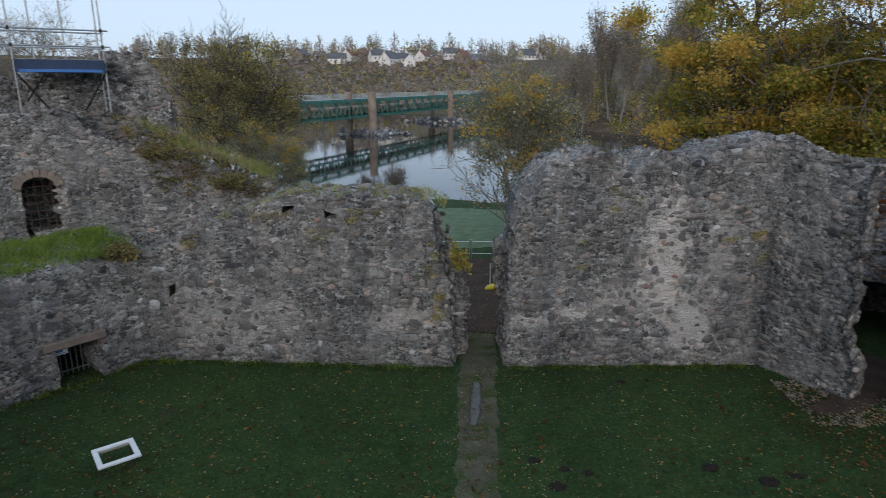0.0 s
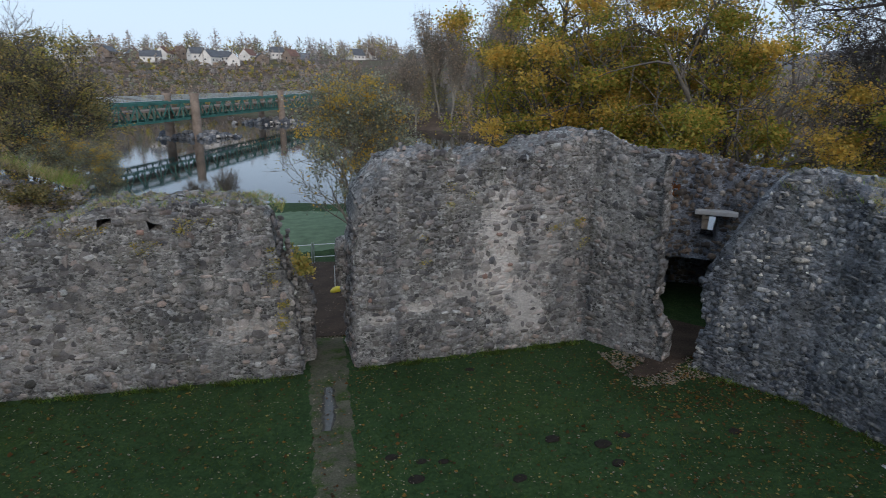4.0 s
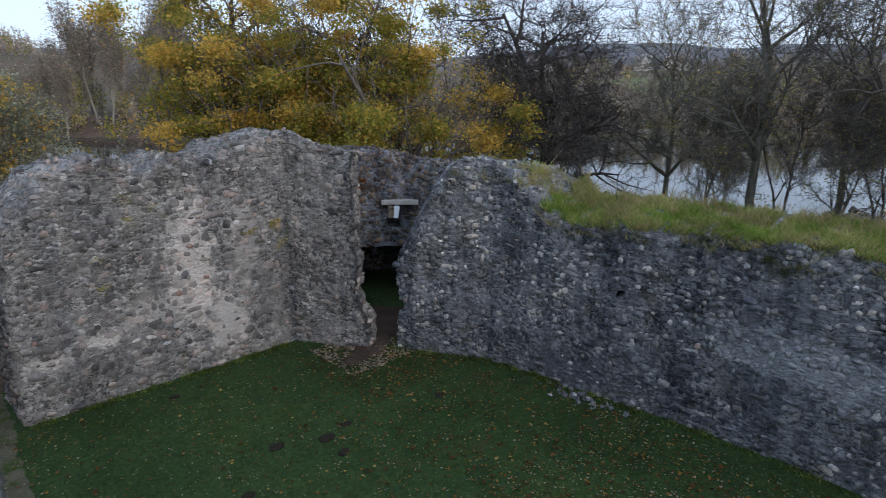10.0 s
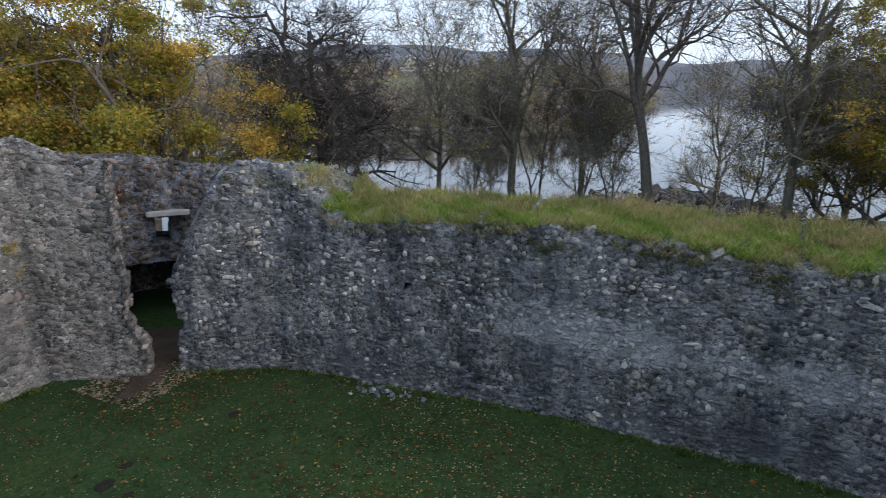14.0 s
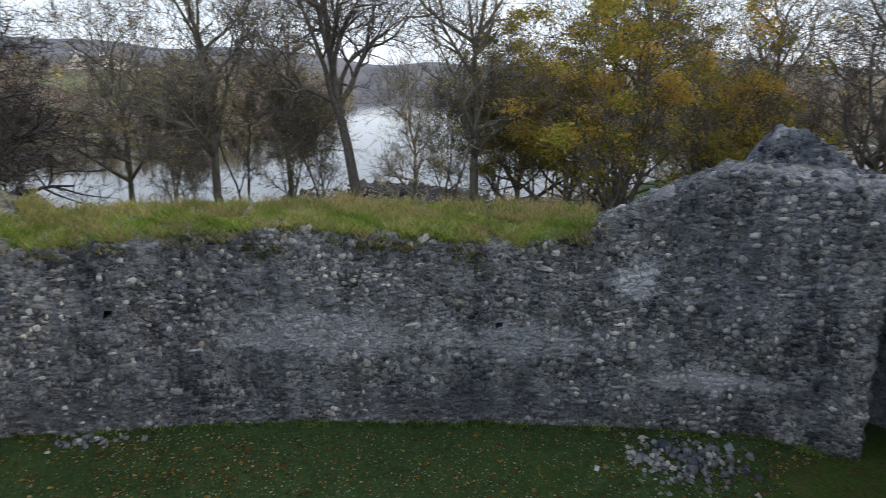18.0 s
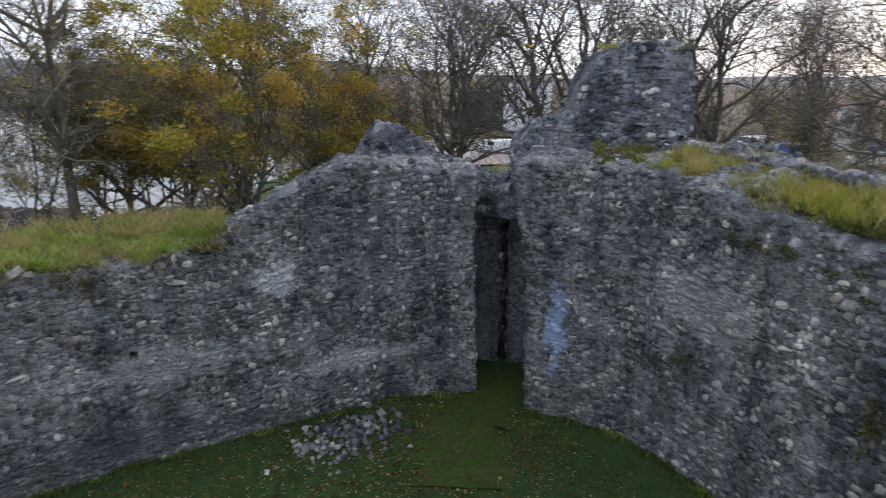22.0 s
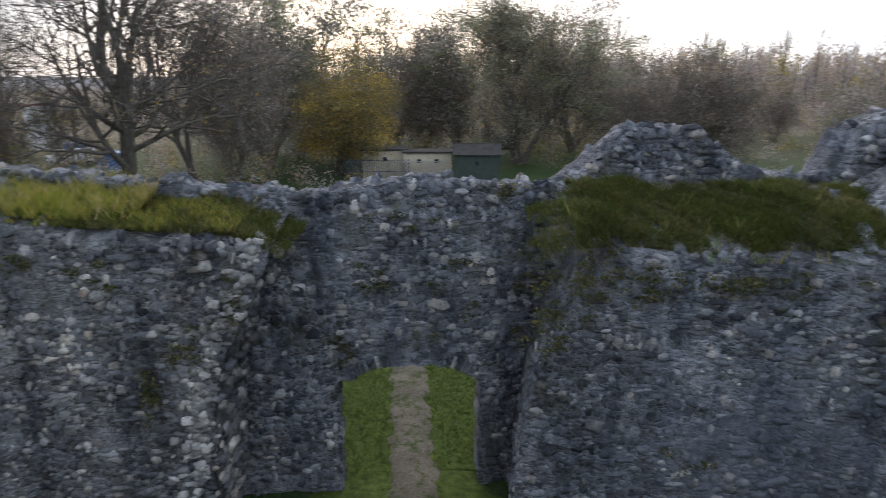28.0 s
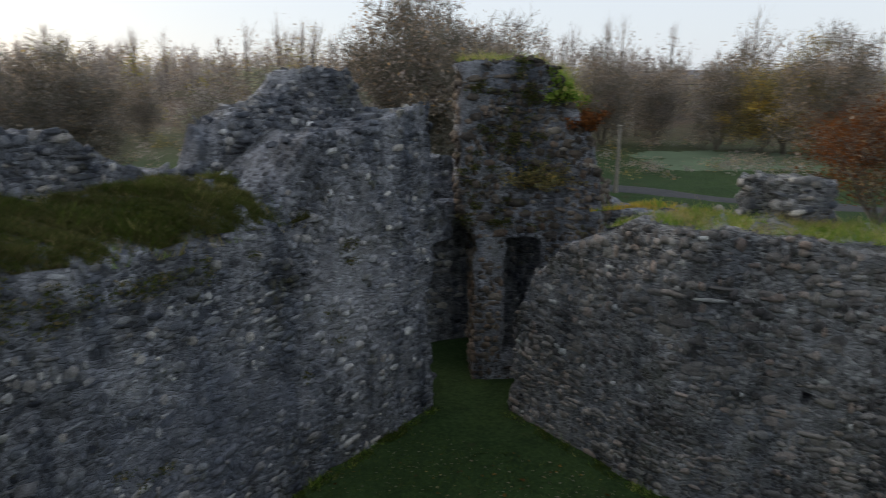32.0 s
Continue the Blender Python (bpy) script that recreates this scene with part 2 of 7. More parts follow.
def simple_mat(name, colour, rough=0.6, metal=0.0, vary=0.25, scale=3.0, bump=0.0):
    k = Nodes(name, rough)
    k.bsdf.inputs["Metallic"].default_value = metal
    c = k.mix(1.0, colour, k.ramp(k.noise(scale, 5, 0.65), [(0.3, 1 - vary), (0.7, 1 + vary)]), "MULTIPLY")
    if bump:
        k.bump(k.noise(scale * 4, 5, 0.7), 0.6, bump)
    return k.done(c)


def leaf_mat(name, stops, rough=0.75):
    """Leaves: every one its own tone; light comes through a little."""
    k = Nodes(name, rough)
    k.bsdf.inputs["Specular IOR Level"].default_value = 0.25
    c = k.ramp(k.piece(), stops)
    c = k.mix(0.6, c, k.ramp(k.noise(0.45, 3, 0.6), [(0.35, 0.75), (0.65, 1.4)]), "MULTIPLY")
    k.put(k.bsdf.inputs["Base Color"], c)
    tr = k.n.new("ShaderNodeBsdfTranslucent")
    k.l.new(c, tr.inputs["Color"])
    mx = k.n.new("ShaderNodeMixShader")
    mx.inputs[0].default_value = 0.48
    k.l.new(k.bsdf.outputs[0], mx.inputs[1])
    k.l.new(tr.outputs[0], mx.inputs[2])
    k.l.new(mx.outputs[0], k.n["Material Output"].inputs["Surface"])
    return k.m


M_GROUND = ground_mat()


def worn_mat(name, tone, share, scale):
    """Bare soil, gravel or leaf litter with grass growing through it in tufts."""
    k = Nodes(name, 0.95)
    soil = k.mix(1.0, tone, k.ramp(k.noise(18, 7, 0.8), [(0.3, 0.45), (0.5, 1.0), (0.7, 1.6)]), "MULTIPLY")
    soil = k.mix(0.8, soil, k.ramp(k.noise(1.2, 4, 0.6), [(0.35, 0.7), (0.65, 1.25)]), "MULTIPLY")
    grass = k.ramp(k.noise(9, 7, 0.75), [(0.3, (0.013, 0.026, 0.004)), (0.52, (0.034, 0.062, 0.009)), (0.75, (0.085, 0.112, 0.022))])
    c = k.mix(k.step(k.noise(scale, 7, 0.75), share - 0.07, share + 0.07), soil, grass)
    k.bump(k.noise(20, 6, 0.75), 0.9, 0.03)
    return k.done(c)


M_GRAVEL = worn_mat("worn_gravel", (0.088, 0.084, 0.056), 0.55, 1.6)
M_TRACK = worn_mat("brown_gravel_track", (0.135, 0.118, 0.092), 0.56, 2.6)
M_LITTER = worn_mat("leaf_litter", (0.060, 0.042, 0.030), 0.68, 2.0)
M_LITTER_THIN = worn_mat("thin_leaf_litter", (0.062, 0.046, 0.022), 0.44, 2.2)
M_BARK = simple_mat("bark", (0.135, 0.12, 0.104), 0.95, vary=0.4, scale=5, bump=0.02)
M_BARK_DARK = simple_mat("dark_wet_bark", (0.082, 0.074, 0.068), 0.95, vary=0.4, scale=5, bump=0.02)
M_BARK_GREY = simple_mat("grey_lichened_bark", (0.175, 0.16, 0.13), 0.95, vary=0.4, scale=4, bump=0.02)
M_YELLOW = leaf_mat("yellow_autumn_leaves", [(0.0, (0.30, 0.25, 0.06)), (0.35, (0.50, 0.35, 0.075)), (0.7, (0.62, 0.43, 0.08)), (1.0, (0.56, 0.31, 0.065))])
M_OLIVE = leaf_mat("olive_autumn_leaves", [(0.0, (0.22, 0.225, 0.065)), (0.4, (0.36, 0.33, 0.085)), (0.8, (0.48, 0.37, 0.11)), (1.0, (0.6, 0.38, 0.08))])
M_MAPLE = leaf_mat("green_and_gold_maple_leaves", [(0.0, (0.15, 0.19, 0.03)), (0.4, (0.27, 0.27, 0.045)), (0.75, (0.43, 0.33, 0.065)), (1.0, (0.5, 0.28, 0.06))])
# Grey-green, brown and twig tones carry some southern haze in their paleness.
M_GREYGREEN = leaf_mat("grey_green_leaves", [(0.0, (0.146, 0.163, 0.110)), (0.5, (0.260, 0.276, 0.188)), (0.9, (0.390, 0.399, 0.284)), (1.0, (0.488, 0.325, 0.081))])
M_BROWN = leaf_mat("brown_autumn_leaves", [(0.0, (0.22, 0.19, 0.16)), (0.5, (0.34, 0.275, 0.22)), (0.9, (0.43, 0.33, 0.24)), (1.0, (0.52, 0.32, 0.14))])
M_DULL = leaf_mat("dull_olive_brown_leaves", [(0.0, (0.13, 0.13, 0.055)), (0.45, (0.22, 0.20, 0.085)), (0.85, (0.31, 0.25, 0.11)), (1.0, (0.48, 0.32, 0.08))])
M_TWIG = leaf_mat("bare_twigs", [(0.0, (0.24, 0.215, 0.20)), (0.5, (0.35, 0.31, 0.285)), (1.0, (0.46, 0.41, 0.37))])
M_RUST = leaf_mat("rust_leaves", [(0.0, (0.09, 0.035, 0.012)), (0.5, (0.17, 0.06, 0.016)), (1.0, (0.26, 0.09, 0.02))])
M_BLADE = leaf_mat("grass_blades", [(0.0, (0.085, 0.165, 0.022)), (0.5, (0.185, 0.30, 0.042)), (0.85, (0.30, 0.37, 0.075)), (1.0, (0.50, 0.42, 0.16))])
M_LAWN = leaf_mat("mown_grass", [(0.0, (0.035, 0.060, 0.009)), (0.6, (0.072, 0.105, 0.016)), (1.0, (0.14, 0.15, 0.04))])
M_RANK = leaf_mat("rank_dull_grass", [(0.0, (0.05, 0.065, 0.018)), (0.5, (0.095, 0.115, 0.03)), (0.8, (0.16, 0.14, 0.06)), (1.0, (0.26, 0.20, 0.10))])
M_STRAW = leaf_mat("straw_grass", [(0.0, (0.208, 0.182, 0.078)), (0.6, (0.377, 0.312, 0.143)), (1.0, (0.546, 0.442, 0.221))])
M_MOSS = leaf_mat("yellow_green_moss", [(0.0, (0.12, 0.17, 0.025)), (0.45, (0.24, 0.28, 0.045)), (0.8, (0.38, 0.34, 0.07)), (1.0, (0.52, 0.34, 0.08))])
M_DEAD = leaf_mat("fallen_leaves", [(0.0, (0.06, 0.03, 0.012)), (0.5, (0.13, 0.06, 0.018)), (0.85, (0.26, 0.14, 0.03)), (1.0, (0.40, 0.30, 0.10))])


def water_mat():
    k = Nodes("river_water", 0.04)
    k.bsdf.inputs["IOR"].default_value = 1.33
    k.bump(k.noise(0.8, 5, 0.65, (1, 0.5, 1)), 0.05, 0.10)
    return k.done((0.018, 0.020, 0.017))


M_WATER = water_mat()
M_PUDDLE = simple_mat("wet_mud", (0.060, 0.058, 0.048), 0.22, 0, 0.3, 5.0)

# ---- builders ----
def mesh_from(name, verts, faces, mats, index=None, smooth=False):
    """A mesh from arrays; faces is a list of arrays of equal-sided faces."""
    me = bpy.data.meshes.new(name)
    if isinstance(faces, np.ndarray):
        faces = [faces]
    loops = np.concatenate([f.ravel() for f in faces])
    sizes = np.concatenate([np.full(len(f), f.shape[1]) for f in faces])
    me.vertices.add(len(verts))
    me.vertices.foreach_set("co", np.asarray(verts, np.float32).ravel())
    me.loops.add(len(loops))
    me.loops.foreach_set("vertex_index", loops.astype(np.int32))
    me.polygons.add(len(sizes))
    me.polygons.foreach_set("loop_start", np.concatenate([[0], np.cumsum(sizes)[:-1]]).astype(np.int32))
    if smooth:
        me.polygons.foreach_set("use_smooth", np.ones(len(sizes), bool))
    if index is not None:
        me.polygons.foreach_set("material_index", np.asarray(index, np.int32))
    me.update(calc_edges=True)
    for m in (mats if isinstance(mats, (list, tuple)) else [mats]):
        me.materials.append(m)
    return me


def part(name, bm, material, parent, label=""):
    """Links a bmesh as one mesh under a thing."""
    me = bpy.data.meshes.new(name)
    bm.to_mesh(me)
    bm.free()
    me.materials.append(material)
    ob = new(name, me)
    ob.parent = parent
    return tagged(ob, label)


def part_mesh(name, me, parent, label="", kind=""):
    ob = new(name, me)
    ob.parent = parent
    return tagged(ob, label, kind=kind)


def root(name, at=(0, 0, 0), turn=0.0, **tags):
    ob = new(name)
    ob.empty_display_size = 0.2
    ob.matrix_world = pose(*at, 0, 0, turn)
    return tagged(ob, **tags)


def add_box(bm, size, at=(0, 0, 0), turn=None, bevel=0.0):
    m = Matrix.Translation(at) @ (turn.to_4x4() if turn is not None else Matrix()) @ Matrix.Diagonal((*size, 1))
    g = bmesh.ops.create_cube(bm, size=1, matrix=m)
    if bevel:
        bmesh.ops.bevel(bm, geom=list({e for v in g["verts"] for e in v.link_edges}), offset=bevel, segments=1, affect="EDGES")


def box_bm(size, at=(0, 0, 0), turn=None, bevel=0.0):
    bm = bmesh.new()
    add_box(bm, size, at, turn, bevel)
    return bm


def add_rod(bm, a, b, r, r2=None, sides=8):
    a, b = Vector(a), Vector(b)
    d = b - a
    m = Matrix.Translation((a + b) / 2) @ d.to_track_quat("Z", "Y").to_matrix().to_4x4()
    bmesh.ops.create_cone(bm, cap_ends=True, segments=sides, radius1=r, radius2=r if r2 is None else r2, depth=d.length, matrix=m)


def rod_bm(a, b, r, r2=None, sides=8):
    bm = bmesh.new()
    add_rod(bm, a, b, r, r2, sides)
    return bm


RNG = np.random.default_rng(7)


def wave(x, y, seed=0.0):
    """Cheap smooth noise in about -1..1, for arrays."""
    return (np.sin(1.7 * x + 2.3 * y + seed) + np.sin(-2.9 * x + 1.3 * y + 1.7 * seed + 1) + np.sin(4.1 * x + 3.7 * y + 2.3 * seed + 2) + 0.6 * np.sin(7.3 * x - 6.1 * y + seed) + 0.5 * np.sin(11.9 * x + 9.7 * y - seed)) / 3.2


# Stones: a dozen rounded, uneven templates, 1 x 1 x 1, y outward.
def stone_templates(count=16, sides=7):
    out = []
    for k in range(count):
        a = np.linspace(0, 2 * np.pi, sides, endpoint=False) + RNG.uniform(-0.3, 0.3, sides)
        r = RNG.uniform(0.78, 1.16, sides)
        p = RNG.uniform(2.6, 6.0)
        sq = 1 / (np.abs(np.cos(a)) ** p + np.abs(np.sin(a)) ** p) ** (1 / p)
        x, z = 0.5 * r * sq * np.cos(a), 0.5 * r * sq * np.sin(a)
        rim = np.stack([x, np.full(sides, -0.35), z], 1)
        face = np.stack([0.90 * x, np.full(sides, 0.34) + RNG.uniform(-0.20, 0.12, sides), 0.90 * z], 1)
        mid = np.array([[RNG.uniform(-0.15, 0.15), 0.38 + RNG.uniform(-0.10, 0.10), RNG.uniform(-0.15, 0.15)]])
        out.append(np.concatenate([rim, face, mid]))
    i = np.arange(sides)
    j = (i + 1) % sides
    q = np.stack([i, i + sides, j + sides, j], 1)
    t = np.stack([i + sides, np.full(sides, 2 * sides), j + sides], 1)
    return np.array(out), q, t


TEMPL, T_QUADS, T_TRIS = stone_templates()
_stone_meshes = {}


def stone_mesh(k, material):
    if (k, material.name) not in _stone_meshes:
        _stone_meshes[k, material.name] = mesh_from("stone", TEMPL[k], [T_QUADS, T_TRIS], material)
    return _stone_meshes[k, material.name]


def stones_joined(name, parent, material, c, t, n, size, label=""):
    """Many stones as one mesh: centres, tangents, outward normals, sizes (along, out, up)."""
    k = RNG.integers(0, len(TEMPL), len(c))
    u = np.cross(t, n)
    u *= np.sign(u[:, 2:3] + 1e-9)
    tilt = RNG.normal(0, 0.13, len(c))[:, None]
    t, u = t * np.cos(tilt) + u * np.sin(tilt), u * np.cos(tilt) - t * np.sin(tilt)
    loc = TEMPL[k]
    v = c[:, None] + loc[..., :1] * (t * size[:, :1])[:, None] + loc[..., 1:2] * (n * size[:, 1:2])[:, None] + loc[..., 2:] * (u * size[:, 2:])[:, None]
    m = TEMPL.shape[1]
    off = (np.arange(len(c)) * m)[:, None, None]
    me = mesh_from(name, v.reshape(-1, 3), [(T_QUADS + off).reshape(-1, 4), (T_TRIS + off).reshape(-1, 3)], material)
    return part_mesh(name, me, parent, label, "stuff")


def stones_single(parent, material, c, t, n, size):
    """The same stones as objects of their own, on shared meshes."""
    for a, b, d, s in zip(c, t, n, size):
        u = np.cross(b, d)
        u *= 1 if u[2] >= 0 else -1
        ob = new("stone", stone_mesh(int(RNG.integers(0, len(TEMPL))), material))
        m = Matrix(((b[0] * s[0], d[0] * s[1], u[0] * s[2], a[0]), (b[1] * s[0], d[1] * s[1], u[1] * s[2], a[1]), (b[2] * s[0], d[2] * s[1], u[2] * s[2], a[2]), (0, 0, 0, 1)))
        ob.parent = parent
        ob.matrix_basis = m @ pose(0, 0, 0, 0, RNG.normal(0, 4), 0)


LATE_STONES = []


class Wall:
    """A ruined rubble wall: the line of its face on the ground, its broken top, its broken ends and holes through its face."""
    def __init__(self, name, label, line, tops, thick=2.4, side=1, material=None, mortar=None, base=-0.4, ends=((), ()), holes=(), back=None, stone=(0.28, 0.17), proud=0.05, single=(), rag=0.10, arch=None, capping=True, seed=0, lay_back=False, bulge=0.07, gap=0.04, fill=1.0, rows=26, hidden=(), bare=()):
        self.line = np.array(line, float)
        seg = np.linalg.norm(np.diff(self.line, axis=0), axis=1)
        self.cum = np.concatenate([[0], np.cumsum(seg)])
        self.len, self.tops, self.side, self.seed = self.cum[-1], np.array(tops, float), side, seed
        self.rag, self.base, self.ends, self.holes, self.arch, self.bulge = rag, base, ends, holes, arch, bulge
        self.bare = bare
        self.thick, self.back, self.rows, self.hidden = thick, back, rows, np.array(hidden or [(0, -9)], float)
        self.ob = root(name, label=label, category="wall", kind="structure")
        self.stone_m = material
        body = self.body(mortar)
        self.lay(material, stone, proud, single, gap, fill)
        if lay_back:
            self.lay(material, stone, proud, (), gap, fill, True)
        if capping:
            self.cap(material, stone)

    def top(self, s):
        z = np.interp(s, self.tops[:, 0], self.tops[:, 1])
        return z + self.rag * (wave(2.1 * s, 0 * s, self.seed) + 0.6 * wave(6.3 * s, 0 * s, self.seed + 3))

    def topback(self, s):
        if self.back is None:
            return self.top(s + 0.37)
        b = np.array(self.back, float)
        return np.interp(s, b[:, 0], b[:, 1]) + self.rag * wave(2.6 * s, 0 * s, self.seed + 5)

    def end(self, which, z):
        pts = self.ends[which]
        ragged = 0.10 * wave(3.1 * z, 0 * z, self.seed + 9 + which)
        if not pts:
            return np.full_like(z, 0.0 if which == 0 else self.len) + ragged * 0.5
        p = np.array(pts, float)
        return np.interp(z, p[:, 0], p[:, 1]) + ragged

    def plan(self, s):
        """Ground point, tangent and outward normal along the face."""
        s = np.asarray(s, float)
        h = 0.5
        f = lambda q: np.stack([np.interp(q, self.cum, self.line[:, 0]) + np.where(q < 0, q, np.where(q > self.len, q - self.len, 0)) * self.slope(q, 0), np.interp(q, self.cum, self.line[:, 1]) + np.where(q < 0, q, np.where(q > self.len, q - self.len, 0)) * self.slope(q, 1)], -1)
        p = (f(s - h) + 2 * f(s) + f(s + h)) / 4
        t = f(s + h) - f(s - h)
        t /= np.linalg.norm(t, axis=-1, keepdims=True)
        n = np.stack([-t[..., 1], t[..., 0]], -1) * self.side
        return p, t, n

    def slope(self, q, k):
        a = (self.line[1] - self.line[0]) / (self.cum[1] - self.cum[0])
        b = (self.line[-1] - self.line[-2]) / (self.cum[-1] - self.cum[-2])
        return np.where(q < self.len / 2, a[k], b[k])

    def relief(self, s, z):
        return self.bulge * (wave(0.9 * s, 0.9 * z, self.seed) + 0.5 * wave(2.7 * s, 2.9 * z, self.seed + 1))

    def at(self, s, z, out=0.0):
        p, t, n = self.plan(s)
        q = p + n * (self.relief(s, z) + out)[..., None]
        return np.concatenate([q, z[..., None]], -1), np.concatenate([t, 0 * z[..., None]], -1), np.concatenate([n, 0 * z[..., None]], -1)

    def inhole(self, s, z, grow=0.0):
        hit = np.zeros(np.broadcast(s, z).shape, bool)
        for a, b, c, d in self.holes:
            hit |= (s > a - grow) & (s < b + grow) & (z > c - grow) & (z < d + grow)
        if self.arch:
            a, b, spring, rise = self.arch
            x = np.clip((s - a) / (b - a), 0, 1)
            hit |= (s > a - grow) & (s < b + grow) & (z < spring + rise * np.sqrt(np.clip(1 - (2 * x - 1) ** 2, 0, 1)) + grow)
        return hit

    def body(self, mortar):
        cols, rows = max(4, int(self.len / 0.2)), self.rows
        u = np.linspace(0, 1, cols + 1)[:, None]
        v = np.linspace(0, 1, rows + 1)[None]
        s = u * self.len + 0 * v
        for _ in range(2):
            z = self.base + v * (self.top(s) - self.base)
            s = self.end(0, z) * (1 - u) + self.end(1, z) * u
        z = self.base + v * (self.top(s) - self.base)
        front, _, nn = self.at(s, z)
        zb = self.base + v * (self.topback(s) - self.base)
        through = -self.thick - 0.0 * s
        pb, _, nb = self.plan(s)
        backv = np.concatenate([pb + nb * (through + 0.1 * wave(s, zb, self.seed + 4))[..., None], zb[..., None]], -1)
        grid = lambda o: (np.arange((cols + 1) * (rows + 1)).reshape(cols + 1, rows + 1) + o)
        fi, bi = grid(0), grid((cols + 1) * (rows + 1))
        verts = [front.reshape(-1, 3), backv.reshape(-1, 3)]
        sc, zc = (s[1:, 1:] + s[:-1, :-1]) / 2, (z[1:, 1:] + z[:-1, :-1]) / 2
        zbc = (zb[1:, 1:] + zb[:-1, :-1]) / 2
        solid, solidb = ~self.inhole(sc, zc), ~self.inhole(sc, zbc)
        quads = lambda g: np.stack([g[:-1, :-1], g[1:, :-1], g[1:, 1:], g[:-1, 1:]], -1)
        F = [quads(fi)[solid], quads(bi)[solidb][:, ::-1]]
        # the top, rough across its depth
        n0 = 2 * (cols + 1) * (rows + 1)
        depth = 5
        a, b = front[:, -1], backv[:, -1]
        w = np.linspace(0, 1, depth + 1)[None, :, None]
        rise = w ** 0.6
        t = a[:, None] * (1 - w) + b[:, None] * w
        t[..., 2] = a[:, None, 2] * (1 - rise[..., 0]) + b[:, None, 2] * rise[..., 0]
        t[:, 1:-1, 2] += 0.10 * wave(2.3 * t[:, 1:-1, 0], 2.3 * t[:, 1:-1, 1], self.seed)
        ti = np.arange((cols + 1) * (depth + 1)).reshape(cols + 1, depth + 1) + n0
        ti[:, 0], ti[:, -1] = fi[:, -1], bi[:, -1]
        verts.append(t.reshape(-1, 3))
        F.append(quads(ti).reshape(-1, 4))
        # broken ends and the reveals of holes
        for k in (0, cols):
            F.append(np.stack([fi[k, :-1], fi[k, 1:], bi[k, 1:], bi[k, :-1]], -1))
        pad = np.pad(solid, 1, constant_values=True)
        for i, j in zip(*np.nonzero(~solid)):
            for di, dj, e in ((-1, 0, ((i, j), (i, j + 1))), (1, 0, ((i + 1, j), (i + 1, j + 1))), (0, -1, ((i, j), (i + 1, j))), (0, 1, ((i, j + 1), (i + 1, j + 1)))):
                if pad[i + 1 + di, j + 1 + dj] and 0 <= j + dj:
                    (p, q), (r, m) = e
                    F.append(np.array([[fi[p, q], fi[r, m], bi[r, m], bi[p, q]]]))
        me = mesh_from("rubble_core", np.concatenate(verts), np.concatenate(F), mortar)
        return part_mesh("rubble_core", me, self.ob, "lime mortar and rubble core")

    def lay(self, material, stone, proud, single, gap, fill, rear=False):
        length, tall = stone
        S, Z, L, Hh = [], [], [], []
        z = self.base + 0.2
        zmax = max(self.tops[:, 1].max(), self.topback(np.linspace(0, self.len, 40)).max() if rear else 0) + 0.3
        while z < zmax:
            h = tall * RNG.uniform(0.65, 1.4)
            s = -0.6 + RNG.uniform(0, 0.3)
            while s < self.len + 0.6:
                l = length * 0.9 * math.exp(RNG.normal(0, 0.42))
                S.append(s + l / 2), Z.append(z + h / 2 + 0.10 * math.sin(0.8 * s + z) + RNG.normal(0, 0.45 * tall)), L.append(l), Hh.append(h * RNG.uniform(0.6, 1.7))
                s += l + gap * RNG.uniform(0.3, 1.3)
            z += h + 0.5 * gap
        S, Z, L, Hh = map(np.array, (S, Z, L, Hh))
        pins = int(0.3 * len(S))
        S = np.concatenate([S, RNG.uniform(0, self.len, pins)])
        Z = np.concatenate([Z, RNG.uniform(self.base, zmax, pins)])
        L = np.concatenate([L, length * RNG.uniform(0.25, 0.6, pins)])
        Hh = np.concatenate([Hh, tall * RNG.uniform(0.3, 0.7, pins)])
        lim = self.topback(S) if rear else self.top(S)
        keep = (Z + 0.25 * Hh < lim + 0.04) & (S - 0.4 * L > self.end(0, Z) - 0.05) & (S + 0.4 * L < self.end(1, Z) + 0.05) & ~self.inhole(S, Z, 0.10) & (Z > np.interp(S, self.hidden[:, 0], self.hidden[:, 1])) & (RNG.random(len(S)) < fill * np.clip(0.78 + 0.75 * wave(0.55 * S + 3, 0.9 * Z, self.seed + 2), 0.30, 1))
        S, Z, L, Hh = S[keep], Z[keep], L[keep], Hh[keep]
        if rear:
            p, t, n = self.plan(S)
            c = np.concatenate([p - n * self.thick, Z[:, None]], 1)
            t, n = np.concatenate([t, 0 * Z[:, None]], 1), np.concatenate([-n, 0 * Z[:, None]], 1)
        else:
            c, t, n = self.at(S, Z)
        d = (0.5 * proud + 0.008) * RNG.uniform(0.3, 1.7, len(S)) ** 1.5 + 0.024
        size = np.stack([L, d * 1.6, Hh], 1)
        n = n + RNG.normal(0, 0.09, n.shape)
        n /= np.linalg.norm(n, axis=1, keepdims=True)
        alone = np.zeros(len(S), bool)
        if single and not rear:
            a, b, lo, hi = single
            pick = np.nonzero((S > a) & (S < b) & (Z > lo) & (Z < hi))[0][:290]
            alone[pick] = True
            LATE_STONES.append((self.ob, material, c[alone], t[alone], n[alone], size[alone]))
        stones_joined("rubble_face", self.ob, material, c[~alone], t[~alone], n[~alone], size[~alone])
        # stones on the broken ends
        for which, sgn in ((0, -1), (1, 1)):
            m = int(self.thick / 0.3) * int((self.top(np.array([0.0 if which == 0 else self.len]))[0] - self.base) / 0.2)
            if rear or m < 3:
                continue
            e0 = 0.0 if which == 0 else self.len
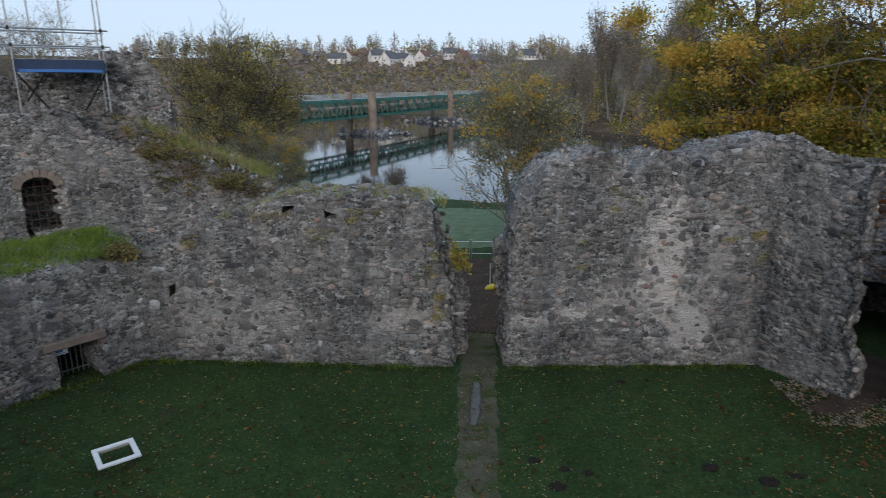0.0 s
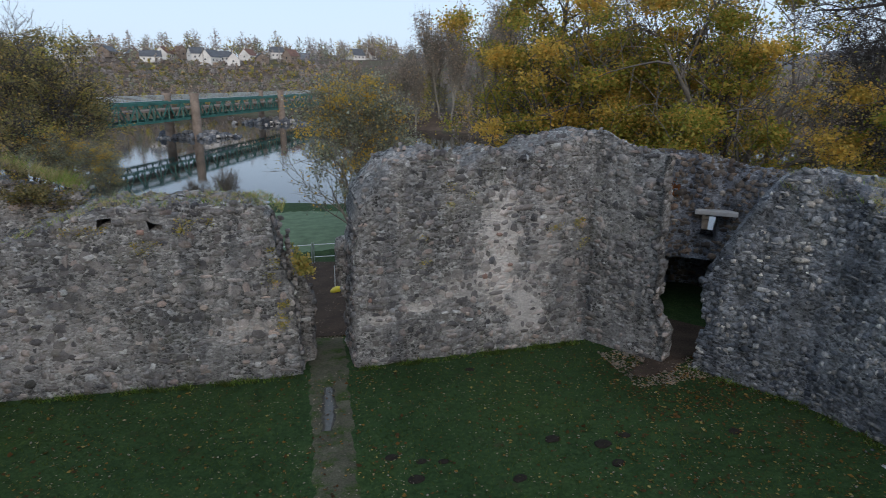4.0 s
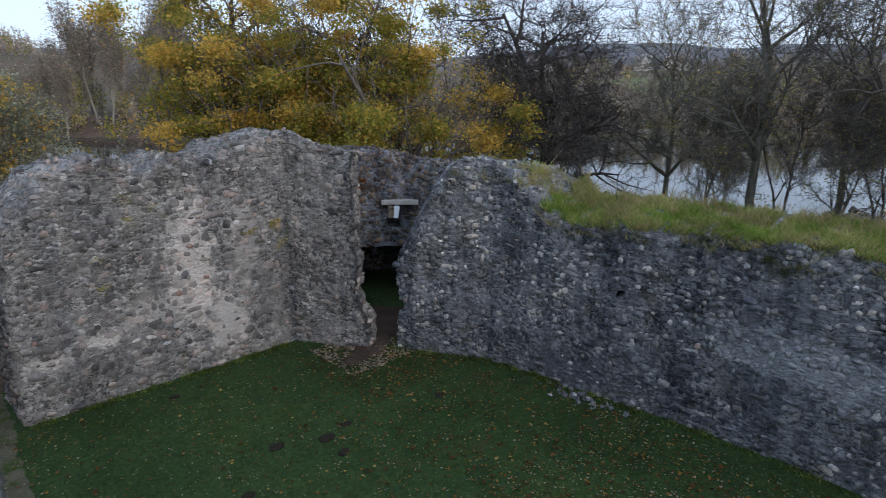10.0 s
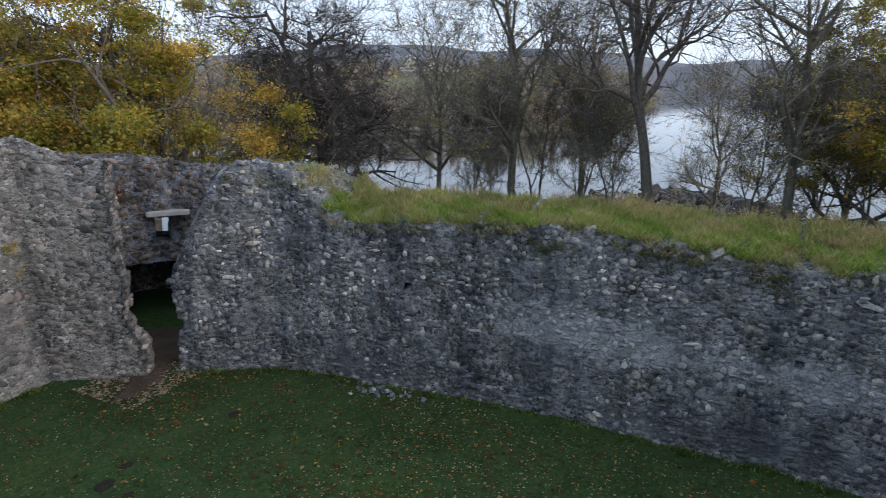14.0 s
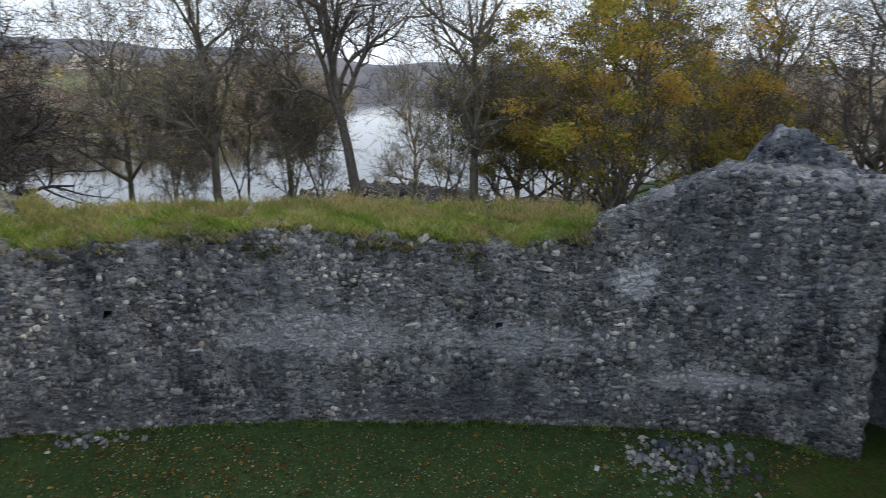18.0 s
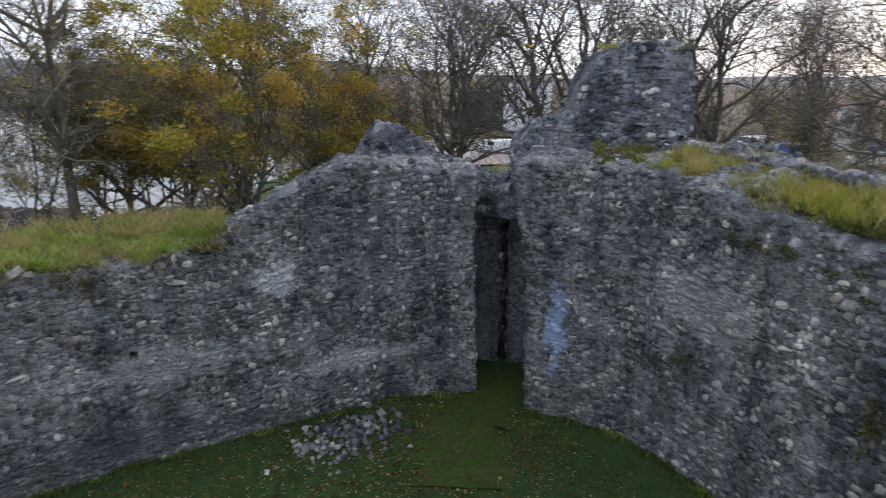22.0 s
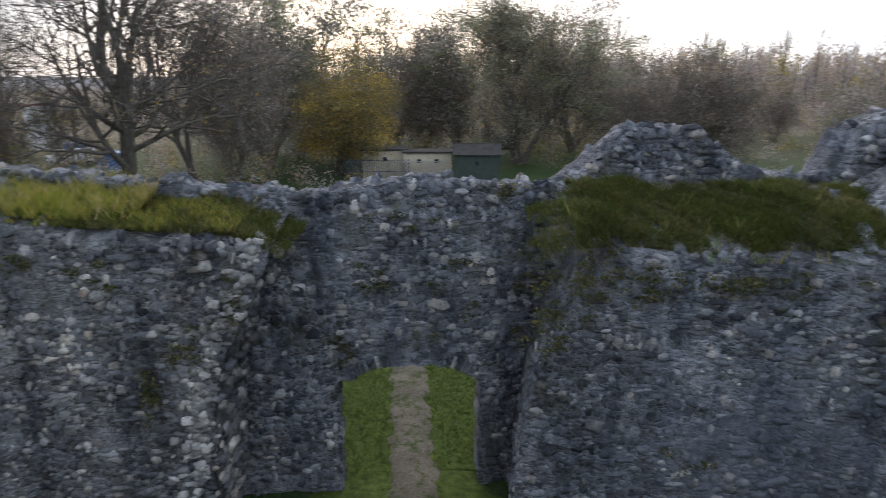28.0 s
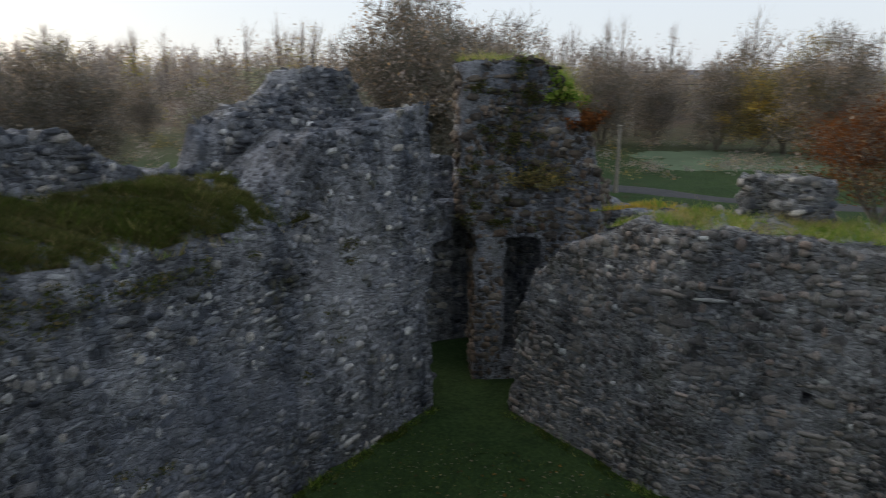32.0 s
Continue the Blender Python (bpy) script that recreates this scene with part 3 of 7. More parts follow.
            zz = self.base + 0.2 + RNG.random(m) * (self.top(np.full(m, e0)) - self.base - 0.25)
            ss = self.end(which, zz)
            p, t, n = self.plan(ss)
            o = RNG.uniform(0.05, 0.97, m) * self.thick
            cc = np.concatenate([p - n * o[:, None], zz[:, None]], 1)
            ok = ~self.inhole(ss, zz, 0.05)
            nn = np.concatenate([sgn * t, 0 * zz[:, None]], 1)
            tt = np.concatenate([n, 0 * zz[:, None]], 1)
            sz = np.stack([RNG.uniform(0.15, 0.42, m), RNG.uniform(0.10, 0.22, m), RNG.uniform(0.12, 0.26, m)], 1)
            stones_joined("broken_end", self.ob, material, cc[ok], tt[ok], nn[ok], sz[ok])

    def cap(self, material, stone):
        """Loose stones along the broken top."""
        m = int(self.len * min(self.thick, 2.2) * 11)
        s = RNG.uniform(0, self.len, m)
        w = RNG.random(m) ** 1.4
        zf, zb = self.top(s), self.topback(s)
        ok = (s > self.end(0, zf) - 0.05) & (s < self.end(1, zf) + 0.2)
        for a, b in self.bare:
            ok &= (s < a) | (s > b) | ((w < 0.04) & (RNG.random(m) < 0.5)) | ((w > 0.85) & (RNG.random(m) < 0.5))
        s, w, zf, zb = s[ok], w[ok], zf[ok], zb[ok]
        z = zf * (1 - w ** 0.6) + zb * w ** 0.6
        p, t, n = self.plan(s)
        c = np.concatenate([p - n * (w * self.thick)[:, None], z[:, None]], 1)
        a = RNG.uniform(0, 2 * np.pi, len(s))
        tt = np.stack([np.cos(a), np.sin(a), 0 * a], 1)
        nn = np.stack([RNG.normal(0, 0.35, len(s)), RNG.normal(0, 0.35, len(s)), np.ones(len(s))], 1)
        nn /= np.linalg.norm(nn, axis=1, keepdims=True)
        tt -= nn * (tt * nn).sum(1, keepdims=True)
        tt /= np.linalg.norm(tt, axis=1, keepdims=True)
        sz = np.stack([RNG.uniform(0.12, 0.36, len(s)), RNG.uniform(0.09, 0.25, len(s)), RNG.uniform(0.05, 0.14, len(s))], 1)
        stones_joined("loose_capping", self.ob, material, c, tt, nn, sz)


def tubes(name, p0, p1, r0, r1, material, sides=4):
    """Tapered limbs as one mesh."""
    d = p1 - p0
    d /= np.linalg.norm(d, axis=1, keepdims=True) + 1e-9
    ref = np.where(np.abs(d[:, 2:3]) > 0.9, np.array([[1.0, 0, 0]]), np.array([[0, 0, 1.0]]))
    a = np.cross(d, ref)
    a /= np.linalg.norm(a, axis=1, keepdims=True)
    b = np.cross(d, a)
    th = np.linspace(0, 2 * np.pi, sides, endpoint=False)
    ring = np.cos(th)[None, :, None] * a[:, None] + np.sin(th)[None, :, None] * b[:, None]
    v = np.concatenate([p0[:, None] + ring * r0[:, None, None], p1[:, None] + ring * r1[:, None, None]], 1)
    i = np.arange(sides)
    j = (i + 1) % sides
    f = np.stack([i, j, j + sides, i + sides], 1)[None] + (np.arange(len(p0)) * 2 * sides)[:, None, None]
    return mesh_from(name, v.reshape(-1, 3), f.reshape(-1, 4), material, smooth=True)


def leaves_mesh(name, c, size, material, flat=0.0):
    """Many small folded leaves, each two triangles, at random turns."""
    m = len(c)
    a = RNG.normal(0, 1, (m, 3))
    a /= np.linalg.norm(a, axis=1, keepdims=True)
    b = RNG.normal(0, 1, (m, 3))
    if flat:
        a[:, 2] *= 1 - flat
        b[:, 2] *= 1 - flat
        a /= np.linalg.norm(a, axis=1, keepdims=True)
    b -= a * (a * b).sum(1, keepdims=True)
    b /= np.linalg.norm(b, axis=1, keepdims=True)
    s = (size * np.exp(RNG.normal(0, 0.3, m)))[:, None]
    n = np.cross(a, b)
    v = np.stack([c - a * s * 0.5, c + b * s * 0.36 + n * s * 0.10, c + a * s * 0.5, c - b * s * 0.36 + n * s * 0.10], 1)
    f = np.arange(4 * m).reshape(m, 4)
    return mesh_from(name, v.reshape(-1, 3), f, material)


def blades_mesh(name, c, height, lean, material, width=0.02):
    """Grass blades: narrow bent triangles."""
    m = len(c)
    th = RNG.uniform(0, 2 * np.pi, m)
    w = np.stack([np.cos(th), np.sin(th), 0 * th], 1) * width
    h = (height * np.exp(RNG.normal(0, 0.3, m)))[:, None]
    ph = RNG.uniform(0, 2 * np.pi, m)
    bend = np.stack([np.cos(ph), np.sin(ph), 0 * ph], 1) * h * lean
    upv = np.array([[0, 0, 1.0]])
    v = np.stack([c - w, c + w, c + bend + upv * h * 0.9], 1)
    return mesh_from(name, v.reshape(-1, 3), np.arange(3 * m).reshape(m, 3), material)

# ---- the ground: lawn inside the walls, a bank down to the river, land beyond ----
WATER = -3.5
NEAR = np.array([(-60, 900), (-48, 140), (-35, 66), (-20, 52), (0, 50), (20, 46), (34, 44), (37, 37), (44, 37), (48, 44), (60, 44), (80, 45), (95, 48), (108, 56), (120, 90), (130, 900)], float)
FAR = np.array([(-60, 901), (-48, 330), (-25, 300), (0, 262), (8, 190), (16, 160), (40, 152), (60, 150), (72, 158), (78, 178), (80.5, 250), (82.5, 450), (84, 1500), (91, 1500), (92.5, 420), (95, 220), (105, 150), (120, 120), (130, 901)], float)


def land(r, az):
    """Height of the land at a distance and bearing (degrees from north, clockwise)."""
    a = (az + 180) % 360 - 180
    near, far = np.interp(a, NEAR[:, 0], NEAR[:, 1]), np.interp(a, FAR[:, 0], FAR[:, 1])
    x, y = r * np.sin(np.radians(az)), r * np.cos(np.radians(az))
    z = 0.05 * wave(0.16 * x, 0.16 * y) * np.clip((r - 3) / 8, 0, 1)
    z = np.where(r > 24, z + 0.35 * wave(0.05 * x, 0.05 * y) * np.clip((r - 24) / 30, 0, 1), z)
    bed = -5.5
    down = np.clip((r - near) / 9, 0, 1)
    up = np.clip((r - far) / 12, 0, 1)
    wet = down * down * (3 - 2 * down) * (1 - up)
    z = z * (1 - wet) + bed * wet
    z = np.where((r > far) & (a > -60) & (a < 130), np.minimum(z, bed + up * 6.0), z)
    # gentle rises beyond the river, higher hills far off in the north and east
    north = np.clip((60 - np.abs(a + 20)) / 25, 0, 1)
    east = np.clip((36 - np.abs(a - 48)) / 8, 0, 1)
    z = z + north * 27 * np.clip((r - 285) / 210, 0, 1) + east * 15 * np.clip((r - 175) / 150, 0, 1)
    west = np.clip((50 - np.abs(((az - 242 + 180) % 360) - 180)) / 20, 0, 1)
    z = z + west * 10 * np.clip((r - 110) / 260, 0, 1)
    hill = np.clip((r - 560) / 1500, 0, 1)
    size = 46 + 18 * np.sin(np.radians(3 * az + 40)) + 16 * np.sin(np.radians(7 * az)) + 8 * np.sin(np.radians(19 * az + 60)) + 4 * np.sin(np.radians(41 * az))
    size = size + 62 * np.clip((34 - np.abs(a - 70)) / 14, 0, 1)
    south = np.clip((np.abs(((az - 215 + 180) % 360) - 180) - 60) / 40, 0.45, 1)
    reach = (a > 82) & (a < 93) & (r < 1500)
    z = z + np.where(reach, 0, hill ** 1.1 * size * south)
    return z


def ground_sheet():
    az = np.concatenate([np.linspace(0, 360, 400, endpoint=False)])
    r = np.concatenate([[0.0], np.linspace(1.5, 30, 20), np.geomspace(31, 4200, 80)])
    A, R = np.meshgrid(az, r, indexing="ij")
    z = land(R, A)
    v = np.stack([R * np.sin(np.radians(A)), R * np.cos(np.radians(A)), z], -1)
    n, m = A.shape
    i = np.arange(n * m).reshape(n, m)
    j = np.roll(i, -1, 0)
    f = np.stack([i[:, :-1], i[:, 1:], j[:, 1:], j[:, :-1]], -1).reshape(-1, 4)
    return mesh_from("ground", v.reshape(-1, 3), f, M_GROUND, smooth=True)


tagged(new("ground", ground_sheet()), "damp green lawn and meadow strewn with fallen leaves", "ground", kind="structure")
bm = bmesh.new()
bmesh.ops.create_circle(bm, cap_ends=True, segments=64, radius=2600, matrix=Matrix.Translation((0, 0, WATER)))
me = bpy.data.meshes.new("river")
bm.to_mesh(me)
bm.free()
me.materials.append(M_WATER)
tagged(new("river", me), "calm grey river reflecting the pale sky", "river", kind="structure")

# ---- curtain walls and towers ----
E_LINE = [(12.45, 15.7), (14.3, 12.6), (15.1, 5.0), (15.0, -1.5), (14.2, -8.5), (13.0, -10.5)]
Wall("wall_north_west", "warm grey rubble curtain wall with a broken, overgrown top", [(-9.9, 18.95), (0.4, 18.4)],
     [(0, 3.6), (0.7, 3.85), (1.7, 4.4), (3.6, 5.1), (4.9, 5.55), (6.6, 5.6), (8.4, 5.6), (9.3, 5.5), (9.7, 5.1), (10.3, 4.6)],
     thick=2.5, side=-1, material=M_STONE_WARM, mortar=M_MORTAR_WARM, ends=((), ((0, 10.25), (2.9, 10.1), (4.0, 9.7), (5.4, 9.6))), holes=((0.95, 1.2, 2.3, 2.65), (6.3, 6.55, 4.85, 5.1), (4.9, 5.2, 5.1, 5.25)), stone=(0.27, 0.17), single=(3.0, 10.2, 0.9, 4.8), seed=1, proud=0.004, fill=0.9, gap=0.06, bulge=0.05)
Wall("wall_north_east", "warm grey rubble curtain wall with pale plaster patches and a jagged top", [(2.06, 18.4), (10.35, 18.55)],
     [(0, 4.9), (0.4, 5.3), (0.9, 6.1), (1.3, 6.4), (1.8, 6.8), (2.5, 6.95), (3.2, 6.95), (3.5, 6.35), (3.75, 6.3), (4.2, 6.75), (4.9, 6.95), (5.7, 6.65), (6.7, 7.1), (7.7, 7.25), (8.5, 7.45), (9.4, 7.35), (10.1, 6.95), (11.1, 6.8)],
     thick=2.4, side=-1, material=M_STONE_WARM, mortar=M_MORTAR_WARM, ends=(((0, 0.0), (3.5, 0.1), (5, 0.25), (6, 0.6)), ((0, 8.25), (7, 8.25))), stone=(0.25, 0.16), single=(0.8, 8.2, 1.2, 5.2), seed=2, proud=0.004, fill=0.9, gap=0.06, bulge=0.05)
Wall("wall_passage_jamb_west", "low broken jamb of rubble in the north passage, moss on its ledges", [(0.15, 19.3), (0.75, 19.3)],
     [(0, 4.3), (0.3, 3.6), (0.5, 2.6), (0.65, 2.2)], thick=1.5, side=-1, material=M_STONE_WARM, mortar=M_MORTAR_WARM, ends=((), ((0, 0.62), (1.4, 0.6), (2.0, 0.75), (2.6, 0.6), (3.4, 0.3), (4.5, 0.1))), stone=(0.22, 0.14), seed=22, proud=0.03)
Wall("wall_passage_jamb_east", "short stub of rubble projecting into the north passage", [(1.75, 20.4), (2.35, 20.4)],
     [(0, 3.5), (0.2, 3.75), (0.6, 3.9)], thick=0.5, side=-1, material=M_STONE_WARM, mortar=M_MORTAR_WARM, ends=(((0, 0.35), (1.6, 0.3), (2.3, 0.1), (3.0, 0.0), (4, 0.1)), ()), stone=(0.22, 0.14), seed=23, proud=0.03)
Wall("wall_north_east_return", "short ragged return of the north-east wall beside the corner passage", [(10.1, 18.95), (11.85, 16.2)],
     [(0, 7.45), (0.9, 7.4), (1.9, 6.95), (3.2, 6.8)], thick=0.7, side=-1, material=M_STONE_WARM, mortar=M_MORTAR_WARM, ends=((), ((0, 3.35), (1.1, 3.3), (1.7, 2.95), (2.1, 2.8), (3.0, 2.98), (4.0, 2.75), (5, 2.9), (6, 2.8), (7, 2.9))), stone=(0.26, 0.16), seed=18, proud=0.004, fill=0.9, gap=0.06, bulge=0.05)
Wall("wall_east", "dark grey rubble curtain wall of rounded field stones, grass along its top", E_LINE,
     [(0, 4.3), (1.0, 5.0), (1.7, 5.6), (2.16, 6.55), (2.5, 6.75), (3.2, 6.6), (3.9, 6.45), (4.7, 5.85), (5.9, 5.05), (7, 5.0), (9, 5.2), (11.3, 5.35), (12.75, 5.45), (14.5, 5.25), (16, 5.15), (17.3, 5.0), (18.5, 5.0), (19.2, 5.15), (20.1, 5.3), (20.7, 6.0), (21.4, 6.27), (22.5, 6.43), (23.1, 6.95), (24.2, 7.0), (25.4, 6.7), (27.2, 6.6)],
     back=[(0, 6.0), (3, 6.5), (4.5, 6.2), (6.2, 5.5), (8, 5.6), (14, 5.6), (19, 5.45), (20.9, 5.35), (22.1, 5.9), (23.2, 6.5), (24.3, 6.95), (27.2, 6.7)],
     thick=2.6, side=-1, material=M_STONE_COOL, mortar=M_MORTAR_COOL, ends=(((0, 0.15), (1.6, 0.5), (3.0, 0.25), (4.0, 0.8), (5.0, 1.5), (6.6, 2.1)), ((0, 27.15), (5, 27.0), (7, 27.2))), holes=((7.85, 8.05, 3.25, 3.5), (17.95, 18.15, 2.7, 3.0)), stone=(0.17, 0.125), single=(8.0, 17.0, 1.4, 4.6), bare=((5.4, 20.2),), seed=3, proud=0.029)
Wall("wall_south_east", "grey rubble curtain wall with a mossy broken end beside the gate", [(11.45, -11.05), (9.0, -12.25), (6.8, -12.0), (3.3, -11.3), (1.2, -10.75)],
     [(-1, 6.9), (0.5, 7.0), (1.4, 7.0), (2.8, 6.95), (4.2, 6.8), (5.2, 6.5), (6.2, 6.35), (8, 6.35), (10, 6.3), (11, 5.9)],
     back=[(0, 7.3), (5, 7.3), (8, 6.7), (11, 6.5)],
     thick=1.7, side=-1, material=M_STONE_COOL, mortar=M_MORTAR_COOL, ends=(((0, 0.0), (4.5, -0.1), (5.5, -0.3), (6.2, -0.7), (7.0, -0.5)), ((0, 9.45), (2.2, 9.7), (3.6, 9.85), (4.9, 10.35), (5.9, 10.85), (6.4, 10.7))), stone=(0.17, 0.12), single=(4.5, 9.5, 2.2, 5.6), bare=((2.0, 9.4),), seed=4, proud=0.032)
# The pale broken edge of the south-east wall, where its facing has fallen.
edge_z = RNG.uniform(0.1, 6.35, 260)
edge_s = np.interp(edge_z, [0.4, 2.2, 3.6, 4.9, 5.8, 6.3], [0.66, 0.88, 0.97, 1.53, 2.05, 2.24]) - np.abs(RNG.normal(0, 0.22, 260)) + 0.12
edge_d = np.array([-0.967, 0.253])
edge_c = np.concatenate([np.array([3.3, -11.3]) + edge_d * edge_s[:, None] + np.array([0.253, 0.967]) * RNG.uniform(-0.06, 0.05, (260, 1)), edge_z[:, None]], 1)
edge_n = np.array([[0.05, 0.98, 0.1]]) + RNG.normal(0, 0.3, (260, 3))
edge_n /= np.linalg.norm(edge_n, axis=1, keepdims=True)
edge_t = np.cross(edge_n, np.array([[0, 0, 1.0]]))
edge_t /= np.linalg.norm(edge_t, axis=1, keepdims=True)
stones_joined("broken_edge", bpy.data.objects["wall_south_east"], M_STONE_PALE, edge_c, edge_t, edge_n, np.stack([RNG.uniform(0.10, 0.30, 260), RNG.uniform(0.08, 0.2, 260), RNG.uniform(0.08, 0.2, 260)], 1), "pale loose facing stones")
Wall("wall_gate", "grey rubble gatehouse wall pierced by a low round arch", [(12.0, -14.9), (8.0, -13.9), (1.0, -12.4), (-5.0, -11.65), (-15.0, -9.1)],
     [(0, 7.6), (4, 7.5), (8, 7.2), (11.0, 6.95), (12.5, 6.85), (13.9, 7.1), (15, 7.15), (16.3, 6.95), (17.5, 7.0), (18.2, 7.6), (18.8, 8.15), (19.6, 8.2), (20.7, 7.55), (21.2, 7.2), (22.8, 7.2), (23.1, 8.1), (25.0, 8.8), (25.5, 9.3), (26.9, 9.4), (27.6, 8.2)],
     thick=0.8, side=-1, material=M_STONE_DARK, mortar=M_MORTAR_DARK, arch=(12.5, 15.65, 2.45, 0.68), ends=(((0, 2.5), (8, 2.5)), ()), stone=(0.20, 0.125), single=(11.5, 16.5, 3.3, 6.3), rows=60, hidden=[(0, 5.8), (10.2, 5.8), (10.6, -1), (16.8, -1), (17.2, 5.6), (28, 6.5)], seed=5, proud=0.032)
Wall("wall_south_west", "dark blue-grey rubble curtain wall with a grassy ledge", [(-3.45, -9.7), (-5.0, -9.15), (-14.35, -6.8)],
     [(0, 5.6), (0.7, 6.0), (1.2, 6.3), (3, 6.2), (5, 6.15), (6.5, 6.3), (7.05, 7.6), (7.2, 8.0), (8.7, 7.95), (10, 8.3), (11.1, 8.45)],
     back=[(0, 6.8), (3, 7.0), (6.4, 7.1), (7.2, 7.8), (11.2, 8.3)],
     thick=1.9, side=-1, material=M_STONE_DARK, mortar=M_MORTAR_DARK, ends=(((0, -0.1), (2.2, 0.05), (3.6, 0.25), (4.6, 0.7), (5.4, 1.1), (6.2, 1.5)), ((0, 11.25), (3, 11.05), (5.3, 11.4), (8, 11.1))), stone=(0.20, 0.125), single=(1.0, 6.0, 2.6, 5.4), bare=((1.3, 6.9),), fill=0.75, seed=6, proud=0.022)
Wall("wall_west", "brownish grey rubble curtain wall with tufted grass on top", [(-15.1, -4.95), (-12.8, -0.4), (-13.2, 8.0), (-12.67, 15.68)],
     [(0, 2.6), (0.45, 2.9), (0.9, 4.15), (1.95, 5.15), (3.2, 5.7), (3.5, 6.1), (4.8, 6.1), (6.7, 6.2), (8, 6.0), (14, 6.0), (18, 4.2), (21.2, 3.8)],
     thick=2.4, side=-1, material=M_STONE_WARM, mortar=M_MORTAR_COOL, ends=(((0, 0.25), (2.9, 0.4), (6, 0.3)), ()), holes=((6.3, 6.55, 3.0, 3.2), (7.4, 7.65, 2.9, 3.1)), stone=(0.21, 0.135), single=(2.0, 8.0, 2.0, 4.6), bare=((1.5, 14.0),), seed=7, proud=0.032)
Wall("wall_north_west_low", "low rubble wall with a barred doorway, grass on its ledge", [(-12.67, 15.68), (-9.75, 19.05)],
     [(0, 3.6), (1, 3.65), (2, 3.65), (3.5, 3.5), (4.5, 3.8)], back=[(0, 4.0), (4.5, 4.1)],
     thick=3.0, side=-1, material=M_STONE_WARM, mortar=M_MORTAR_WARM, holes=((1.55, 2.75, -0.5, 1.35),), stone=(0.27, 0.17), single=(0.1, 4.4, 0.4, 3.6), seed=8, proud=0.004, fill=0.9, gap=0.06, capping=False)
Wall("wall_tower_north_west", "tall rubble tower wall with an arched barred window", [(-19.0, 12.5), (-15.6, 17.6), (-13.0, 20.1), (-10.4, 21.4), (-6.2, 22.4)],
     [(0, 8.2), (6, 8.2), (8.5, 8.15), (10.5, 8.1), (11.3, 7.3), (12, 6.9), (14, 6.4), (16.5, 5.4)],
     thick=1.8, side=-1, material=M_STONE_WARM, mortar=M_MORTAR_WARM, holes=((8.95, 9.8, 4.15, 6.05),), stone=(0.25, 0.15), single=(8.0, 15.5, 3.4, 7.9), rows=44, hidden=[(0, 3.2)], seed=9, proud=0.004, fill=0.9, gap=0.06)
# The low hole is added: it stands for deep shade at the wall's foot.
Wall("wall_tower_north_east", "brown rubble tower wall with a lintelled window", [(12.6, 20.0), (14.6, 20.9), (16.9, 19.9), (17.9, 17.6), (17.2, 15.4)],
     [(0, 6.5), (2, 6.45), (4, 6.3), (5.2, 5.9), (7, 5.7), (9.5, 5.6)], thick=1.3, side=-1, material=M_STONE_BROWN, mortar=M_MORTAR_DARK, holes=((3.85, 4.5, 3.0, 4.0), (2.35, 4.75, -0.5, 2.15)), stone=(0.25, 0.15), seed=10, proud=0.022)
# Added box behind the low hole, there to keep its inside dark.
Wall("wall_tower_chamber", "added rubble box that keeps the tower's low hole dark", [(13.2, 22.6), (15.4, 24.6), (18.2, 23.4), (19.2, 20.2)],
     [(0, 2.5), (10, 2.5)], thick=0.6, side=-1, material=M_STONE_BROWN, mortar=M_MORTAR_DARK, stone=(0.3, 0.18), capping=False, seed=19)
# Added block over the slot; it keeps daylight off the stones below.
Wall("wall_tower_vault", "added rubble block that darkens the slot beside the corner tower", [(-14.2, -7.9), (-16.5, -7.1)],
     [(0, 5.4), (1.2, 5.6), (2.5, 5.5)], thick=2.2, side=-1, material=M_STONE_DARK, mortar=M_MORTAR_DARK, base=4.5, stone=(0.24, 0.14), seed=21)
# Added block across the open passage, only to make it darker.
Wall("wall_passage_vault", "added rubble block that darkens the stair passage", [(14.75, -11.2), (12.5, -12.6)],
     [(0, 5.7), (1.3, 6.0), (2.7, 5.8)], thick=2.6, side=-1, material=M_STONE_DARK, mortar=M_MORTAR_DARK, base=5.1, stone=(0.24, 0.14), seed=20)
Wall("wall_tower_south_east", "ruined rubble tower wall beside the dark stair passage", [(18.4, -6.6), (17.6, -8.7), (16.2, -11.0), (14.3, -12.5)],
     [(0, 5.6), (2.2, 6.0), (2.9, 6.5), (3.2, 7.4), (3.7, 7.8), (4.4, 7.55), (5.0, 7.1), (5.6, 6.7), (6.8, 6.3), (7.4, 6.1)], thick=1.2, side=-1, material=M_STONE_DARK, mortar=M_MORTAR_DARK, stone=(0.23, 0.14), hidden=[(0, 5.0)], seed=11, proud=0.025)
Wall("wall_tower_south", "tall rounded stump of a ruined rubble tower", [(14.1, -12.75), (12.7, -14.5), (10.5, -16.4)],
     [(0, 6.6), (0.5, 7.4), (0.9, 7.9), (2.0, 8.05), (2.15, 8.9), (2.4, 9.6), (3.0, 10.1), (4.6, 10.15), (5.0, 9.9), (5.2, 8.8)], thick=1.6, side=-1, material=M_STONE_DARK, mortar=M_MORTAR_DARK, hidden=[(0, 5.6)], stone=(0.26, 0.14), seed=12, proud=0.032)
Wall("wall_stub", "small broken stub of rubble wall on the wall walk", [(9.3, -16.4), (8.2, -17.0)],
     [(0, 7.4), (1.25, 7.35)], thick=0.7, side=-1, material=M_STONE_DARK, mortar=M_MORTAR_DARK, stone=(0.24, 0.14), hidden=[(0, 5.8)], seed=13, proud=0.022)
